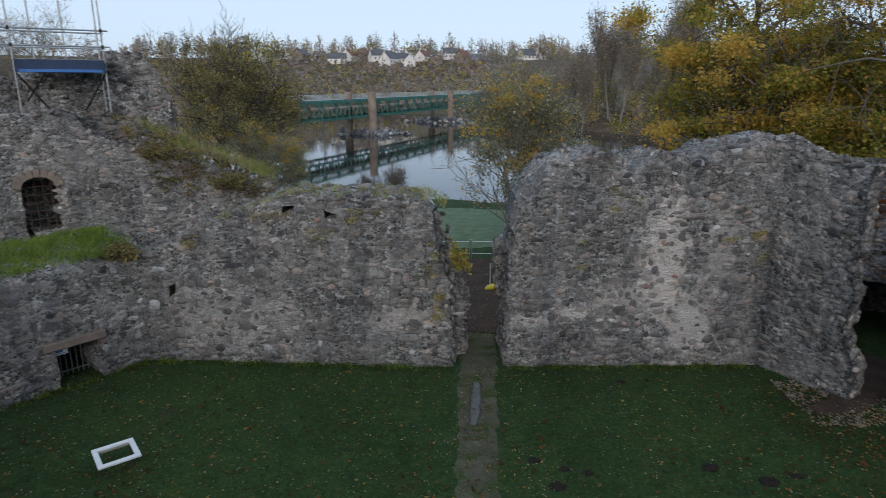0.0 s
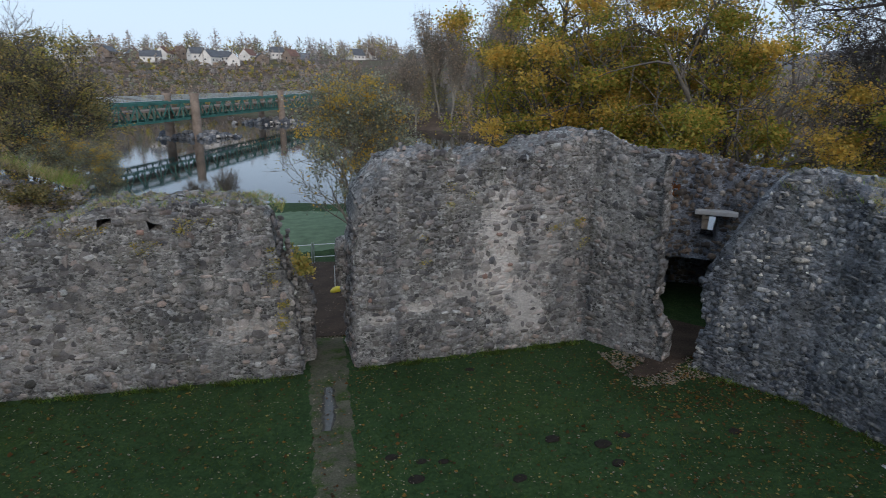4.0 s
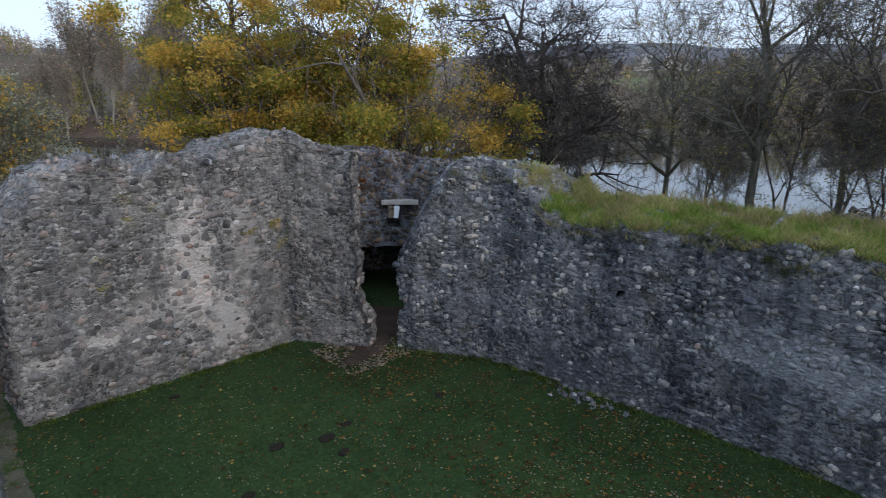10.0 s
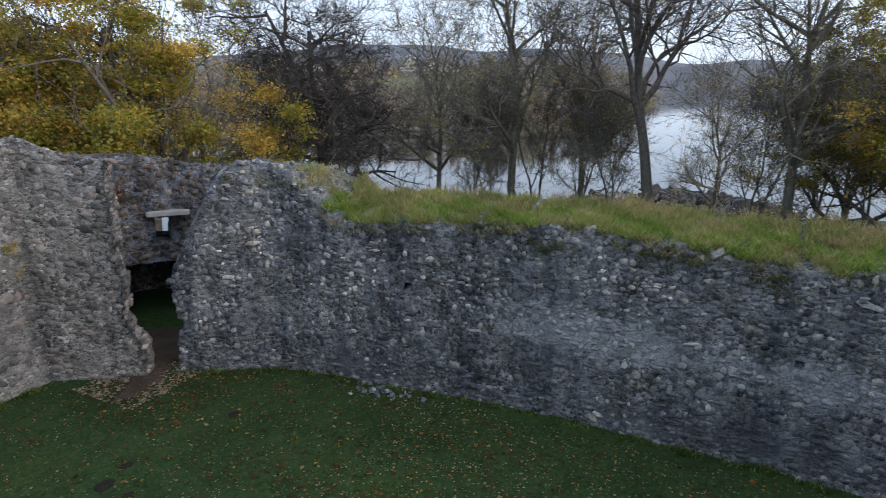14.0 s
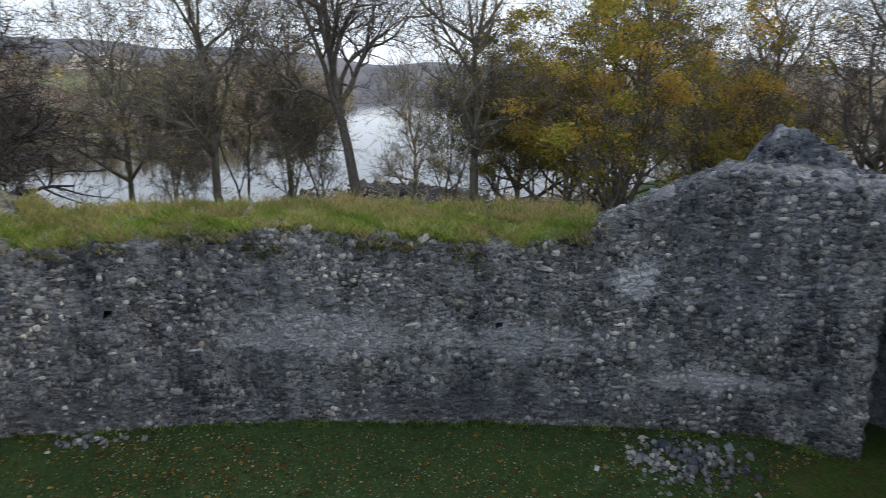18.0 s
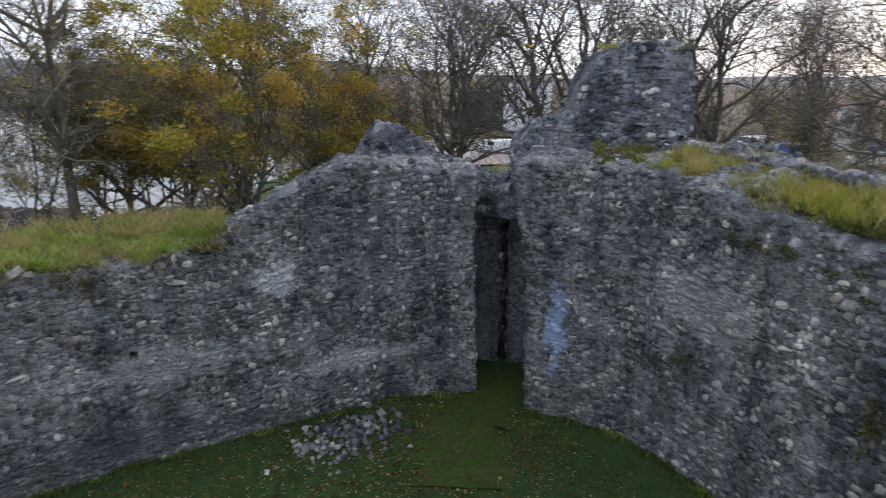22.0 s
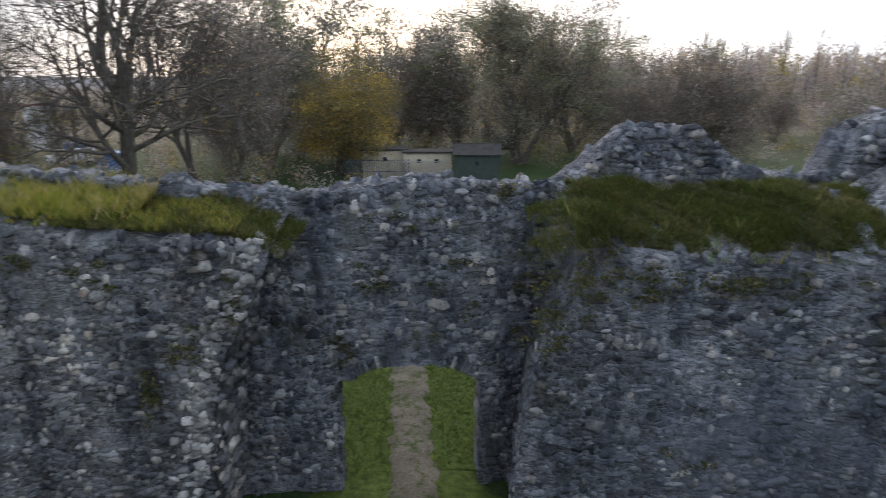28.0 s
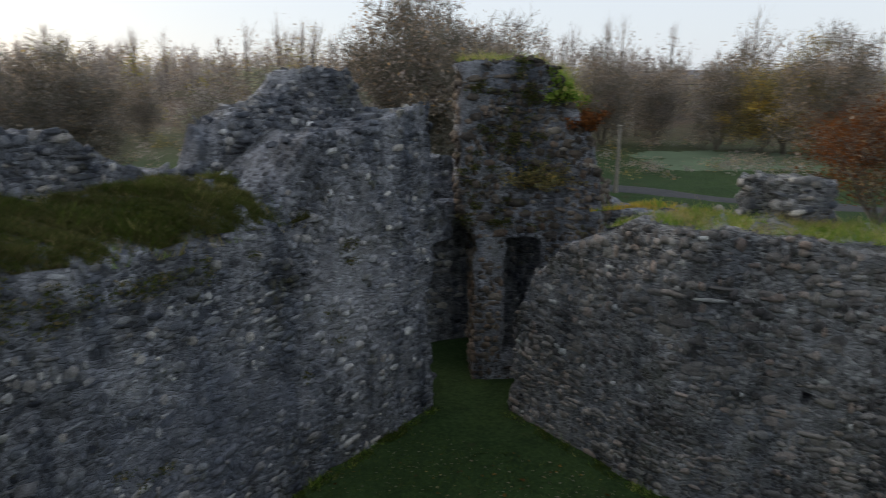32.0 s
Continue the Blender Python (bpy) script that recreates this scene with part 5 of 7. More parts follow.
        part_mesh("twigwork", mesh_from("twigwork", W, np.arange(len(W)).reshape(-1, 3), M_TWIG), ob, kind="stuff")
    return ob


woods("far_woods", "distant autumn scrub and trees beyond the river",
      [(-48, -24, 305, 420, 90, 0.85), (-32, 7, 268, 330, 330, 0.6), (-30, 7, 330, 400, 300, 0.42), (-30, 8, 400, 455, 170, 0.45), (-30, 8, 445, 470, 40, 0.8), (5, 24, 176, 215, 50, 1.5), (17, 48, 164, 200, 80, 1.4), (44, 82, 162, 190, 90, 0.8), (44, 81, 200, 330, 110, 0.8), (92, 118, 230, 320, 70, 1.3), (108, 130, 130, 230, 60, 1.3), (-40, 20, 470, 540, 130, 1.0), (-26, 12, 500, 620, 150, 1.9), (44, 84, 380, 700, 150, 1.3)],
      [M_BROWN, M_OLIVE, M_DULL, M_TWIG, M_BROWN, M_GREYGREEN], 3, cover=0.42)
# The pale leaf and twig colours stand in for mist here.
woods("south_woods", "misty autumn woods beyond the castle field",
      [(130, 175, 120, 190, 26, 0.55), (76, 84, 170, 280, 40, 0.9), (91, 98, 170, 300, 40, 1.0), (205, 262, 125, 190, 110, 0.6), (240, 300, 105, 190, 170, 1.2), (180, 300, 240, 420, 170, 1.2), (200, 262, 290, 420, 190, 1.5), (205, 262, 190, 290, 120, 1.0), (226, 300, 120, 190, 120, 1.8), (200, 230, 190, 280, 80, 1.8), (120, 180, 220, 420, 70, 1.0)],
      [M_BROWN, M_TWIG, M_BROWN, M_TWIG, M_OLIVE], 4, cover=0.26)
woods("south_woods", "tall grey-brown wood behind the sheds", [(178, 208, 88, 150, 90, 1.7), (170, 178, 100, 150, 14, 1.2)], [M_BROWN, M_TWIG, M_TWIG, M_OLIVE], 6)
woods("bank_scrub", "low brown scrub and reeds on the river banks",
      [(-30, 7, 268, 440, 900, 0.24), (-22, 8, 440, 470, 120, 0.3), (14, 83, 154, 178, 420, 0.45), (92, 118, 156, 240, 120, 0.5), (50, 120, 44, 50, 90, 0.22), (-30, 5, 46, 52, 10, 0.14), (205, 300, 66, 150, 420, 0.24), (255, 300, 60, 75, 30, 0.14), (158, 206, 66, 90, 110, 0.5), (120, 160, 50, 90, 90, 0.3), (148, 184, 50, 66, 70, 0.42)],
      [M_BROWN, M_DULL, M_BROWN, M_TWIG], 5, (5, 9), False, 0.22)

# ---- paths, grass on the broken walls, fallen leaves ----
def strip(name, label, line, width, material, lift=0.012, category="path", steps=60, frayed=0.18):
    """A strip of ground surface draped over the land."""
    line = np.array(line, float)
    k = np.linspace(0, len(line) - 1, steps)
    p = np.stack([np.interp(k, np.arange(len(line)), line[:, 0]), np.interp(k, np.arange(len(line)), line[:, 1])], 1)
    t = np.gradient(p, axis=0)
    t /= np.linalg.norm(t, axis=1, keepdims=True)
    n = np.stack([-t[:, 1], t[:, 0]], 1)
    w = np.interp(k, np.arange(len(line)), width)
    u = np.linspace(-0.5, 0.5, 7)
    edge = 1 + frayed * np.stack([wave(1.9 * k * len(line), 0 * k, 3), wave(2.3 * k * len(line), 0 * k, 8)], 1)
    off = u[None] * w[:, None] * np.where(u[None] < 0, edge[:, :1], edge[:, 1:])
    q = p[:, None] + n[:, None] * off[..., None]
    r, az = np.hypot(q[..., 0], q[..., 1]), np.degrees(np.arctan2(q[..., 0], q[..., 1]))
    z = land(r, az) + lift
    z[:, [0, -1]] -= lift + 0.03
    v = np.concatenate([q, z[..., None]], -1)
    i = np.arange(v.shape[0] * 7).reshape(-1, 7)
    f = np.stack([i[:-1, :-1], i[1:, :-1], i[1:, 1:], i[:-1, 1:]], -1).reshape(-1, 4)
    return tagged(new(name, mesh_from(name, v.reshape(-1, 3), f, material)), label, category, kind="structure")


strip("path", "worn muddy gravel path across the lawn", [(0.4, -8.0), (0.6, 4.0), (0.75, 11.0), (1.0, 16.0), (1.25, 20.0), (1.3, 23.0)], [1.2, 1.25, 1.25, 1.5, 1.6, 1.7], M_GRAVEL, steps=160, frayed=0.14)
strip("puddle", "shallow puddle on the worn path", [(0.82, 14.9), (0.95, 16.0), (1.05, 17.3)], [0.4, 0.62, 0.4], M_PUDDLE, 0.02, "puddle", 20, 0.35)
strip("path_gate", "gravel path running out through the gate arch", [(-1.5, -8.5), (-1.8, -12.0), (-2.6, -18.0), (-3.6, -26.0), (-6.0, -50.0)], [1.35, 1.35, 1.4, 1.6, 1.9], M_TRACK, 0.10, steps=220, frayed=0.22)
strip("ground_litter", "brown leaf litter outside the passage", [(1.6, 21.2), (1.9, 24.0), (2.2, 28.0), (2.6, 31.0)], [3.2, 4.2, 5.0, 4.6], M_LITTER, 0.05, "ground", frayed=0.3)
strip("ground_litter", "damp leaf litter in the corner passage", [(10.5, 15.6), (11.6, 15.95), (13.8, 17.6)], [0.5, 1.1, 2.0], M_LITTER, 0.05, "ground", frayed=0.3)
strip("ground_litter", "dark wet leaves inside the corner tower", [(12.3, 16.6), (13.6, 17.9), (15.0, 18.8)], [1.6, 3.0, 3.4], M_LITTER, 0.07, "ground", frayed=0.1)
strip("ground_litter", "dark leaf litter before the south-east passage", [(9.6, -7.4), (11.8, -9.2), (13.4, -12.0)], [2.4, 2.6, 1.6], M_LITTER_THIN, 0.05, "ground", frayed=0.35)


def wall_grass(name, label, line, dist_in, z_at, count, height, material, seed, side=-1, second=None, lean=0.7, width=0.010, clump=0.0):
    """Grass along a wall top: a line, how far in it grows, its height there."""
    rng = np.random.default_rng(seed)
    line = np.array(line, float)
    cum = np.concatenate([[0], np.cumsum(np.linalg.norm(np.diff(line, axis=0), axis=1))])
    s = rng.uniform(0, cum[-1], count)
    w = rng.random(count) * (dist_in[1] - dist_in[0]) + dist_in[0]
    if clump:
        cs, cw = rng.uniform(0, cum[-1], 40), rng.uniform(*dist_in, 40)
        pick = rng.integers(0, 40, count)
        s, w = np.clip(cs[pick] + rng.normal(0, clump, count), 0, cum[-1]), np.clip(cw[pick] + rng.normal(0, clump, count), *dist_in)
    lump = wave(1.5 * s + seed, 1.9 * w, seed) + 0.6 * wave(4.3 * s, 4.7 * w, seed + 2)
    rim = np.minimum(w - dist_in[0], dist_in[1] - w) / 0.35 * 0.5
    rim = np.minimum(rim, np.minimum(s, cum[-1] - s) / 0.7)
    keep = rng.random(count) < np.clip(0.30 + np.clip(rim, 0, 0.5) + 0.55 * lump, 0.03, 1)
    s, w, lump = s[keep], w[keep], lump[keep]
    count = len(s)
    height = height * np.clip(1.0 + 0.55 * lump, 0.45, 1.9)
    x, y = np.interp(s, cum, line[:, 0]), np.interp(s, cum, line[:, 1])
    i = np.clip(np.searchsorted(cum, s) - 1, 0, len(line) - 2)
    d = (line[i + 1] - line[i]) / np.linalg.norm(line[i + 1] - line[i], axis=1, keepdims=True)
    n = np.stack([-d[:, 1], d[:, 0]], 1) * side
    p = np.stack([x, y], 1) - n * w[:, None]
    c = np.concatenate([p, z_at(s, w)[:, None]], 1)
    ob = root(name, label=label, category="grass", kind="stuff")
    dry = rng.random(count) < np.clip(0.28 + 0.5 * wave(0.8 * s, 1.1 * w, seed + 6), 0.04, 0.9) if second else np.zeros(count, bool)
    part_mesh("blades", blades_mesh("blades", c[~dry], height[~dry], lean, material, width), ob, kind="stuff")
    if second:
        part_mesh("straw", blades_mesh("straw", c[dry], height[dry] * 1.15, lean, second, width), ob, kind="stuff")
    return ob


def e_top(s, w):
    """The turf on the east wall: steep at its front edge, then nearly level."""
    f = np.interp(s, [0, 4.5, 5.9, 9, 12.7, 16, 18.5, 20, 20.8, 28], [6.3, 5.9, 5.0, 5.2, 5.45, 5.15, 5.0, 5.25, 6.0, 6.6])
    b = np.interp(s, [0, 4.5, 6.2, 8, 14, 19, 21, 28], [6.4, 6.2, 5.5, 5.6, 5.6, 5.5, 5.4, 6.7])
    k = np.clip(w / 2.6, 0, 1) ** 0.6
    droop = np.clip(-w, 0, 1) * (0.3 + 1.2 * (0.5 + 0.5 * np.sin(2.3 * s) * np.sin(5.9 * s + 1)))
    return f * (1 - k) + b * k + 0.02 - droop


E_GRASS = [(14.55, 11.0), (15.1, 5.0), (15.0, -1.5), (14.7, -4.3)]
S0 = 5.2
wall_grass("wall_top_grass", "ragged tufts drooping down the east wall's face", E_GRASS, (-0.22, 0.0), lambda s, w: e_top(s + S0, w), 5200, 0.17, M_RANK, 40, second=M_STRAW, lean=1.0, width=0.010, clump=0.25)
wall_grass("wall_top_grass", "long green grass hanging over the east wall's top", E_GRASS, (-0.04, 2.6), lambda s, w: e_top(s + S0, w), 100000, 0.13, M_BLADE, 41, second=M_STRAW, lean=0.8, width=0.011)
wall_grass("wall_top_grass", "dry tufts along the back of the east wall", E_GRASS, (1.2, 2.8), lambda s, w: e_top(s + S0, w), 9000, 0.24, M_STRAW, 42, lean=0.5, width=0.014, clump=0.5)
wall_grass("wall_top_grass", "straw-coloured grass on the east wall's broken corner", [(13.6, 13.8), (14.3, 12.6), (14.55, 11.0)], (0.0, 2.2), lambda s, w: e_top(s + 2.3, w) + 0.03, 9000, 0.22, M_STRAW, 43, second=M_BLADE, clump=0.5)
wall_grass("wall_top_grass", "yellow and green tufts on the south-east wall", [(9.2, -12.4), (6.8, -12.1), (4.2, -11.6)], (0.25, 2.0), lambda s, w: np.interp(s, [0, 2.4, 5], [6.98, 6.72, 6.58]) + 0.22 * w, 30000, 0.13, M_RANK, 44, second=M_MOSS)
wall_grass("wall_top_grass", "green mossy turf on the south-east wall", [(10.6, -11.7), (9.2, -12.4), (6.8, -12.1), (1.5, -10.8)], (0.12, 1.8), lambda s, w: np.interp(s, [0, 1.5, 3.9, 8.5], [7.04, 6.98, 6.6, 6.46]) + 0.2 * w, 40000, 0.10, M_RANK, 45, second=M_MOSS)
wall_grass("wall_top_grass", "rank grass on the south-west ledge", [(-4.3, -9.4), (-10.4, -7.8)], (-0.05, 1.9), lambda s, w: 6.27 + 0.85 * np.clip(w / 1.9, 0, 1) ** 0.6 + 0.06 * np.sin(2 * s), 100000, 0.09, M_RANK, 46, second=M_LAWN, lean=0.8)
wall_grass("wall_top_grass", "weeds on the wall's corner by the gate", [(-3.5, -9.65), (-5.2, -9.1)], (0.0, 1.9), lambda s, w: np.interp(s, [0, 0.7, 1.2], [5.75, 6.1, 6.3]) + 0.85 * np.clip(w / 1.9, 0, 1) ** 0.6, 7000, 0.08, M_RANK, 56, second=M_LAWN)
wall_grass("wall_top_grass", "dry tufts among the ledge grass", [(-4.3, -9.4), (-10.4, -7.8)], (-0.15, 1.9), lambda s, w: 6.10 + 0.85 * np.clip(w / 1.9, 0, 1) ** 0.6, 3500, 0.20, M_STRAW, 53, second=M_BLADE, lean=0.5, clump=0.22)
wall_grass("wall_top_grass", "bright tussocks on the south-east wall", [(9.2, -12.4), (6.8, -12.1), (3.4, -11.4)], (0.2, 1.9), lambda s, w: np.interp(s, [0, 2.4, 5], [7.0, 6.74, 6.6]) + 0.22 * w, 16000, 0.20, M_MOSS, 54, second=M_STRAW, lean=0.6, clump=0.30)
wall_grass("wall_top_grass", "dull grass behind the broken wall end", [(5.0, -11.8), (0.7, -10.65)], (0.1, 1.7), lambda s, w: np.interp(s, [0, 3.7, 4.4], [6.52, 6.37, 6.0]) + 0.12 * w, 30000, 0.11, M_RANK, 55, second=M_LAWN, lean=0.8)
wall_grass("wall_top_grass", "tufted grass on the west wall's top", [(-13.9, -2.5), (-12.8, -0.4), (-13.2, 8.0)], (0.3, 2.3), lambda s, w: np.interp(s, [0, 1.2, 12], [5.7, 6.1, 6.0]) + 0.03, 16000, 0.14, M_BLADE, 47, second=M_STRAW)
wall_grass("wall_top_flowers", "yellow flowering weeds on the west wall's turf", [(-14.6, -3.4), (-12.8, -0.4), (-12.9, 1.5)], (1.0, 2.2), lambda s, w: np.interp(s, [0, 1.2, 5], [5.85, 6.12, 6.05]), 2600, 0.10, M_YELLOW, 57, second=M_BLADE, lean=0.5, width=0.016, clump=0.35)
wall_grass("wall_top_grass", "green turf on the low ledge before the tower", [(-14.5, 13.6), (-12.67, 15.68), (-9.75, 19.05)], (0.05, 3.0), lambda s, w: np.interp(s, [0, 2.8, 7], [3.7, 3.65, 3.75]) + 0.4 * (w / 3.0) ** 0.6 + 0.03, 24000, 0.13, M_BLADE, 48, lean=0.8)
wall_grass("wall_top_grass", "thin weeds along the north wall's top", [(-8.6, 18.9), (0.0, 18.4)], (0.0, 2.3), lambda s, w: np.interp(s, [0, 0.6, 2.4, 3.6, 8.2, 8.6], [4.0, 4.4, 5.1, 5.55, 5.5, 5.2]) + 0.05, 6000, 0.12, M_STRAW, 49, second=M_BLADE, clump=0.5)
wall_grass("wall_top_grass", "tufts on the south-west tower fragment", [(-16.1, -6.75), (-17.3, -4.6), (-17.3, -3.9)], (0.0, 1.6), lambda s, w: np.interp(s, [0, 2.3, 3.2], [9.6, 9.5, 8.5]), 3500, 0.2, M_BLADE, 50, second=M_STRAW)
wall_grass("wall_top_grass", "scrubby weeds on the tower's shoulder", [(-10.4, 21.4), (-6.2, 22.4)], (0.0, 1.8), lambda s, w: np.interp(s, [0, 1, 2.6, 4.3], [7.6, 6.9, 6.3, 5.5]), 6000, 0.25, M_STRAW, 51, second=M_BLADE, clump=0.4)
wall_grass("wall_top_grass", "grass tuft cap on the south tower stump", [(12.6, -14.6), (10.6, -16.3)], (0.2, 1.3), lambda s, w: 10.0 + 0 * s, 1800, 0.14, M_STRAW, 52, second=M_BLADE)


def shrub(name, label, at, size, count, leaf, material, seed):
    """A plant rooted in the stonework: short stems and a loose mass of leaves."""
    rng = np.random.default_rng(seed)
    n = max(8, count // 60)
    tips = rng.normal(0, 0.4, (n, 3)) * np.array(size)
    tips[:, 2] = np.abs(tips[:, 2]) * 0.8
    base = np.zeros((n, 3))
    ob = root(name, at, label=label, category="plant")
    part_mesh("stemwork", tubes("stemwork", base, tips, np.full(n, 0.02), np.full(n, 0.006), M_BARK, 3), ob, kind="stuff")
    k = rng.integers(0, n, count)
    c = tips[k] * rng.uniform(0.5, 1.1, (count, 1)) + rng.normal(0, 0.08, (count, 3))
    part_mesh("leaves", leaves_mesh("leaves", c, leaf, material), ob, kind="stuff")
    return ob


shrub("ivy_bush", "ivy and fern on the ruined tower's flank", (-17.0, -4.9, 6.2), (0.7, 1.5, 1.2), 2600, 0.07, M_DULL, 61)
shrub("ivy_bush", "bright green ivy near the tower's top", (-17.3, -4.2, 8.6), (0.5, 0.8, 0.7), 900, 0.10, M_BLADE, 62)
shrub("fern", "rust-coloured fern high on the tower", (-17.2, -3.5, 7.9), (0.4, 0.6, 0.6), 500, 0.09, M_RUST, 63)
shrub("ivy_bush", "yellowing ivy on the tower's slope", (-7.6, 21.6, 5.5), (1.1, 0.6, 0.7), 1500, 0.065, M_DULL, 64)
shrub("ivy_bush", "green ivy hanging on the tower's slope", (-9.6, 21.3, 6.6), (1.2, 0.5, 0.8), 1700, 0.065, M_DULL, 65)
shrub("fern", "ferns in the passage's broken jamb", (0.5, 18.7, 3.4), (0.4, 0.7, 1.1), 900, 0.09, M_OLIVE, 66)
shrub("ivy_bush", "reddish creeper under the tower arch", (12.1, 17.3, 5.4), (0.6, 0.6, 0.8), 800, 0.08, M_RUST, 67)
shrub("ivy_bush", "ferny growth where two walls meet", (-10.2, 18.5, 3.7), (0.7, 0.5, 0.7), 1200, 0.09, M_DULL, 68)


def weeds(label, a, b, spots, material, seed, leaf=0.05):
    """Small plants and moss rooted in a wall's face: a line and rows of distance along it, height, spread and how many leaves."""
    rng = np.random.default_rng(seed)
    a, b = np.array(a), np.array(b)
    d = (b - a) / np.linalg.norm(b - a)
    n = np.array([d[1], -d[0]])
    C = []
    for s, z, w, h, count in spots:
        m = max(3, count // 45)
        cs, cz = s + rng.normal(0, 0.5, m) * w, z + rng.normal(0, 0.5, m) * h
        k = rng.integers(0, m, count)
        ss, zz = cs[k] + rng.normal(0, 0.10, count), cz[k] - np.abs(rng.normal(0, 0.12, count))
        q = a + d * ss[:, None] + n * rng.uniform(0.0, 0.14, (count, 1))
        C.append(np.concatenate([q, zz[:, None]], 1))
    ob = root("wall_weeds", label=label, category="plant", kind="stuff")
    part_mesh("leaves", leaves_mesh("leaves", np.concatenate(C), leaf, material), ob, kind="stuff")


weeds("moss and small weeds in the south-west wall", (-5.0, -9.15), (-14.35, -6.8), [(-1.2, 4.9, 0.5, 0.9, 700), (-0.6, 5.9, 0.9, 0.5, 700), (0.6, 5.8, 1.0, 0.3, 500), (2.2, 5.8, 1.6, 0.3, 600), (1.8, 2.4, 0.5, 0.4, 150), (5.5, 3.6, 0.7, 0.9, 150), (6.4, 5.4, 0.5, 0.6, 200)], M_RANK, 69)
weeds("olive ivy and moss over the ruined corner tower", (-16.1, -6.75), (-17.3, -4.6), [(0.4, 6.3, 0.4, 1.0, 500), (1.2, 7.6, 0.7, 0.8, 700), (1.9, 8.7, 0.6, 0.7, 600), (2.3, 6.9, 0.5, 1.0, 700), (1.4, 5.4, 0.8, 0.5, 400), (0.5, 8.9, 0.3, 0.5, 250)], M_RANK, 77, 0.07)
weeds("moss on the gatehouse wall", (1.0, -12.4), (-5.0, -11.65), [(1.3, 3.7, 0.3, 0.5, 250), (1.9, 5.0, 0.9, 0.6, 300), (3.4, 4.9, 1.0, 0.7, 350), (4.8, 6.9, 0.4, 0.3, 200), (2.9, 6.4, 1.2, 0.4, 300), (5.2, 5.0, 0.3, 1.0, 300)], M_RANK, 70)
weeds("green weeds on the broken south-east wall end", (6.8, -12.0), (1.2, -10.75), [(3.6, 3.6, 0.3, 0.8, 350), (4.5, 4.2, 0.4, 0.6, 250), (5.4, 5.4, 0.2, 0.4, 200), (-0.6, 3.0, 0.5, 0.4, 200), (1.2, 6.1, 1.4, 0.2, 300), (2.6, 5.6, 0.8, 0.5, 250)], M_RANK, 71)
weeds("bright mosses in the north-east wall's face", (2.06, 18.4), (10.4, 18.55), [(6.9, 4.6, 0.5, 0.3, 120), (7.6, 4.5, 0.6, 0.3, 160), (8.0, 3.9, 0.4, 0.3, 120), (2.3, 4.0, 0.3, 0.6, 100), (3.4, 5.6, 0.5, 0.4, 150)], M_OLIVE, 72, 0.045)
weeds("weeds and moss in the north-west wall's face", (-9.9, 18.95), (0.4, 18.4), [(6.1, 4.6, 0.5, 0.2, 150), (9.8, 2.2, 0.2, 1.0, 350), (9.6, 3.7, 0.2, 0.5, 250), (4.5, 5.2, 0.6, 0.2, 220), (7.3, 5.2, 1.0, 0.2, 250), (2.0, 4.2, 0.6, 0.2, 150)], M_OLIVE, 73, 0.045)
weeds("brown and olive scrub over the tower's slope", (-10.4, 21.4), (-6.2, 22.4), [(-0.5, 7.6, 0.5, 0.4, 400), (0.6, 6.8, 0.8, 0.7, 800), (1.8, 6.2, 0.9, 0.6, 800), (3.0, 5.7, 0.8, 0.5, 700), (3.8, 5.2, 0.6, 0.4, 500), (1.0, 5.6, 0.9, 0.4, 400)], M_DULL, 75, 0.06)
weeds("dead stems and leaves over the tower's slope", (-10.4, 21.4), (-6.2, 22.4), [(0.2, 7.0, 0.9, 0.6, 600), (1.6, 6.3, 0.9, 0.6, 600), (3.2, 5.6, 1.0, 0.5, 600)], M_BROWN, 76, 0.06)
weeds("dry weeds under the east wall's turf", (15.1, 5.0), (15.0, -1.5), [(-4.5, 4.6, 1.0, 0.2, 350), (-2.5, 4.7, 1.0, 0.2, 350), (0.6, 5.0, 1.2, 0.2, 350), (3.5, 5.0, 1.2, 0.3, 400), (5.9, 4.7, 0.9, 0.3, 350)], M_RANK, 74)


def scatter_leaves(name, label, boxes, size, material, seed):
    rng = np.random.default_rng(seed)
    P = []
    for x0, x1, y0, y1, count in boxes:
        P.append(np.stack([rng.uniform(x0, x1, count), rng.uniform(y0, y1, count)], 1))
    P = np.concatenate(P)
    r, az = np.hypot(P[:, 0], P[:, 1]), np.degrees(np.arctan2(P[:, 0], P[:, 1]))
    c = np.concatenate([P, (land(r, az) + 0.03)[:, None]], 1)
    me = leaves_mesh(name, c, size, material, flat=0.85)
    return tagged(new(name, me), label, "leaves", kind="stuff")


scatter_leaves("fallen_leaves", "yellow and brown leaves fallen on the lawn", [(-12, 14.5, 6, 18.3, 3000), (7, 14.5, -10, 16, 2000), (9, 14.5, -6, 12, 1200), (-13, 0, -8, 0, 300), (9.5, 13.5, 13, 17, 1000), (9, 13.5, -11, -6, 1100), (8, 14, 2, 8, 500)], 0.078, M_DEAD, 71)
scatter_leaves("fallen_leaves", "thick brown leaf fall in the passage", [(-0.5, 4.5, 21, 31, 2600), (10.2, 13.0, 14.8, 17.4, 900)], 0.10, M_BROWN, 72)
scatter_leaves("fallen_leaves", "fine brown leaf crumbs all over the lawn", [(-12.5, 14.5, 7, 18.2, 4500), (7, 14.5, -11, 8, 5000), (-13, -4, -9, 0, 1500)], 0.045, M_BROWN, 79)
rng = np.random.default_rng(73)
cl = []
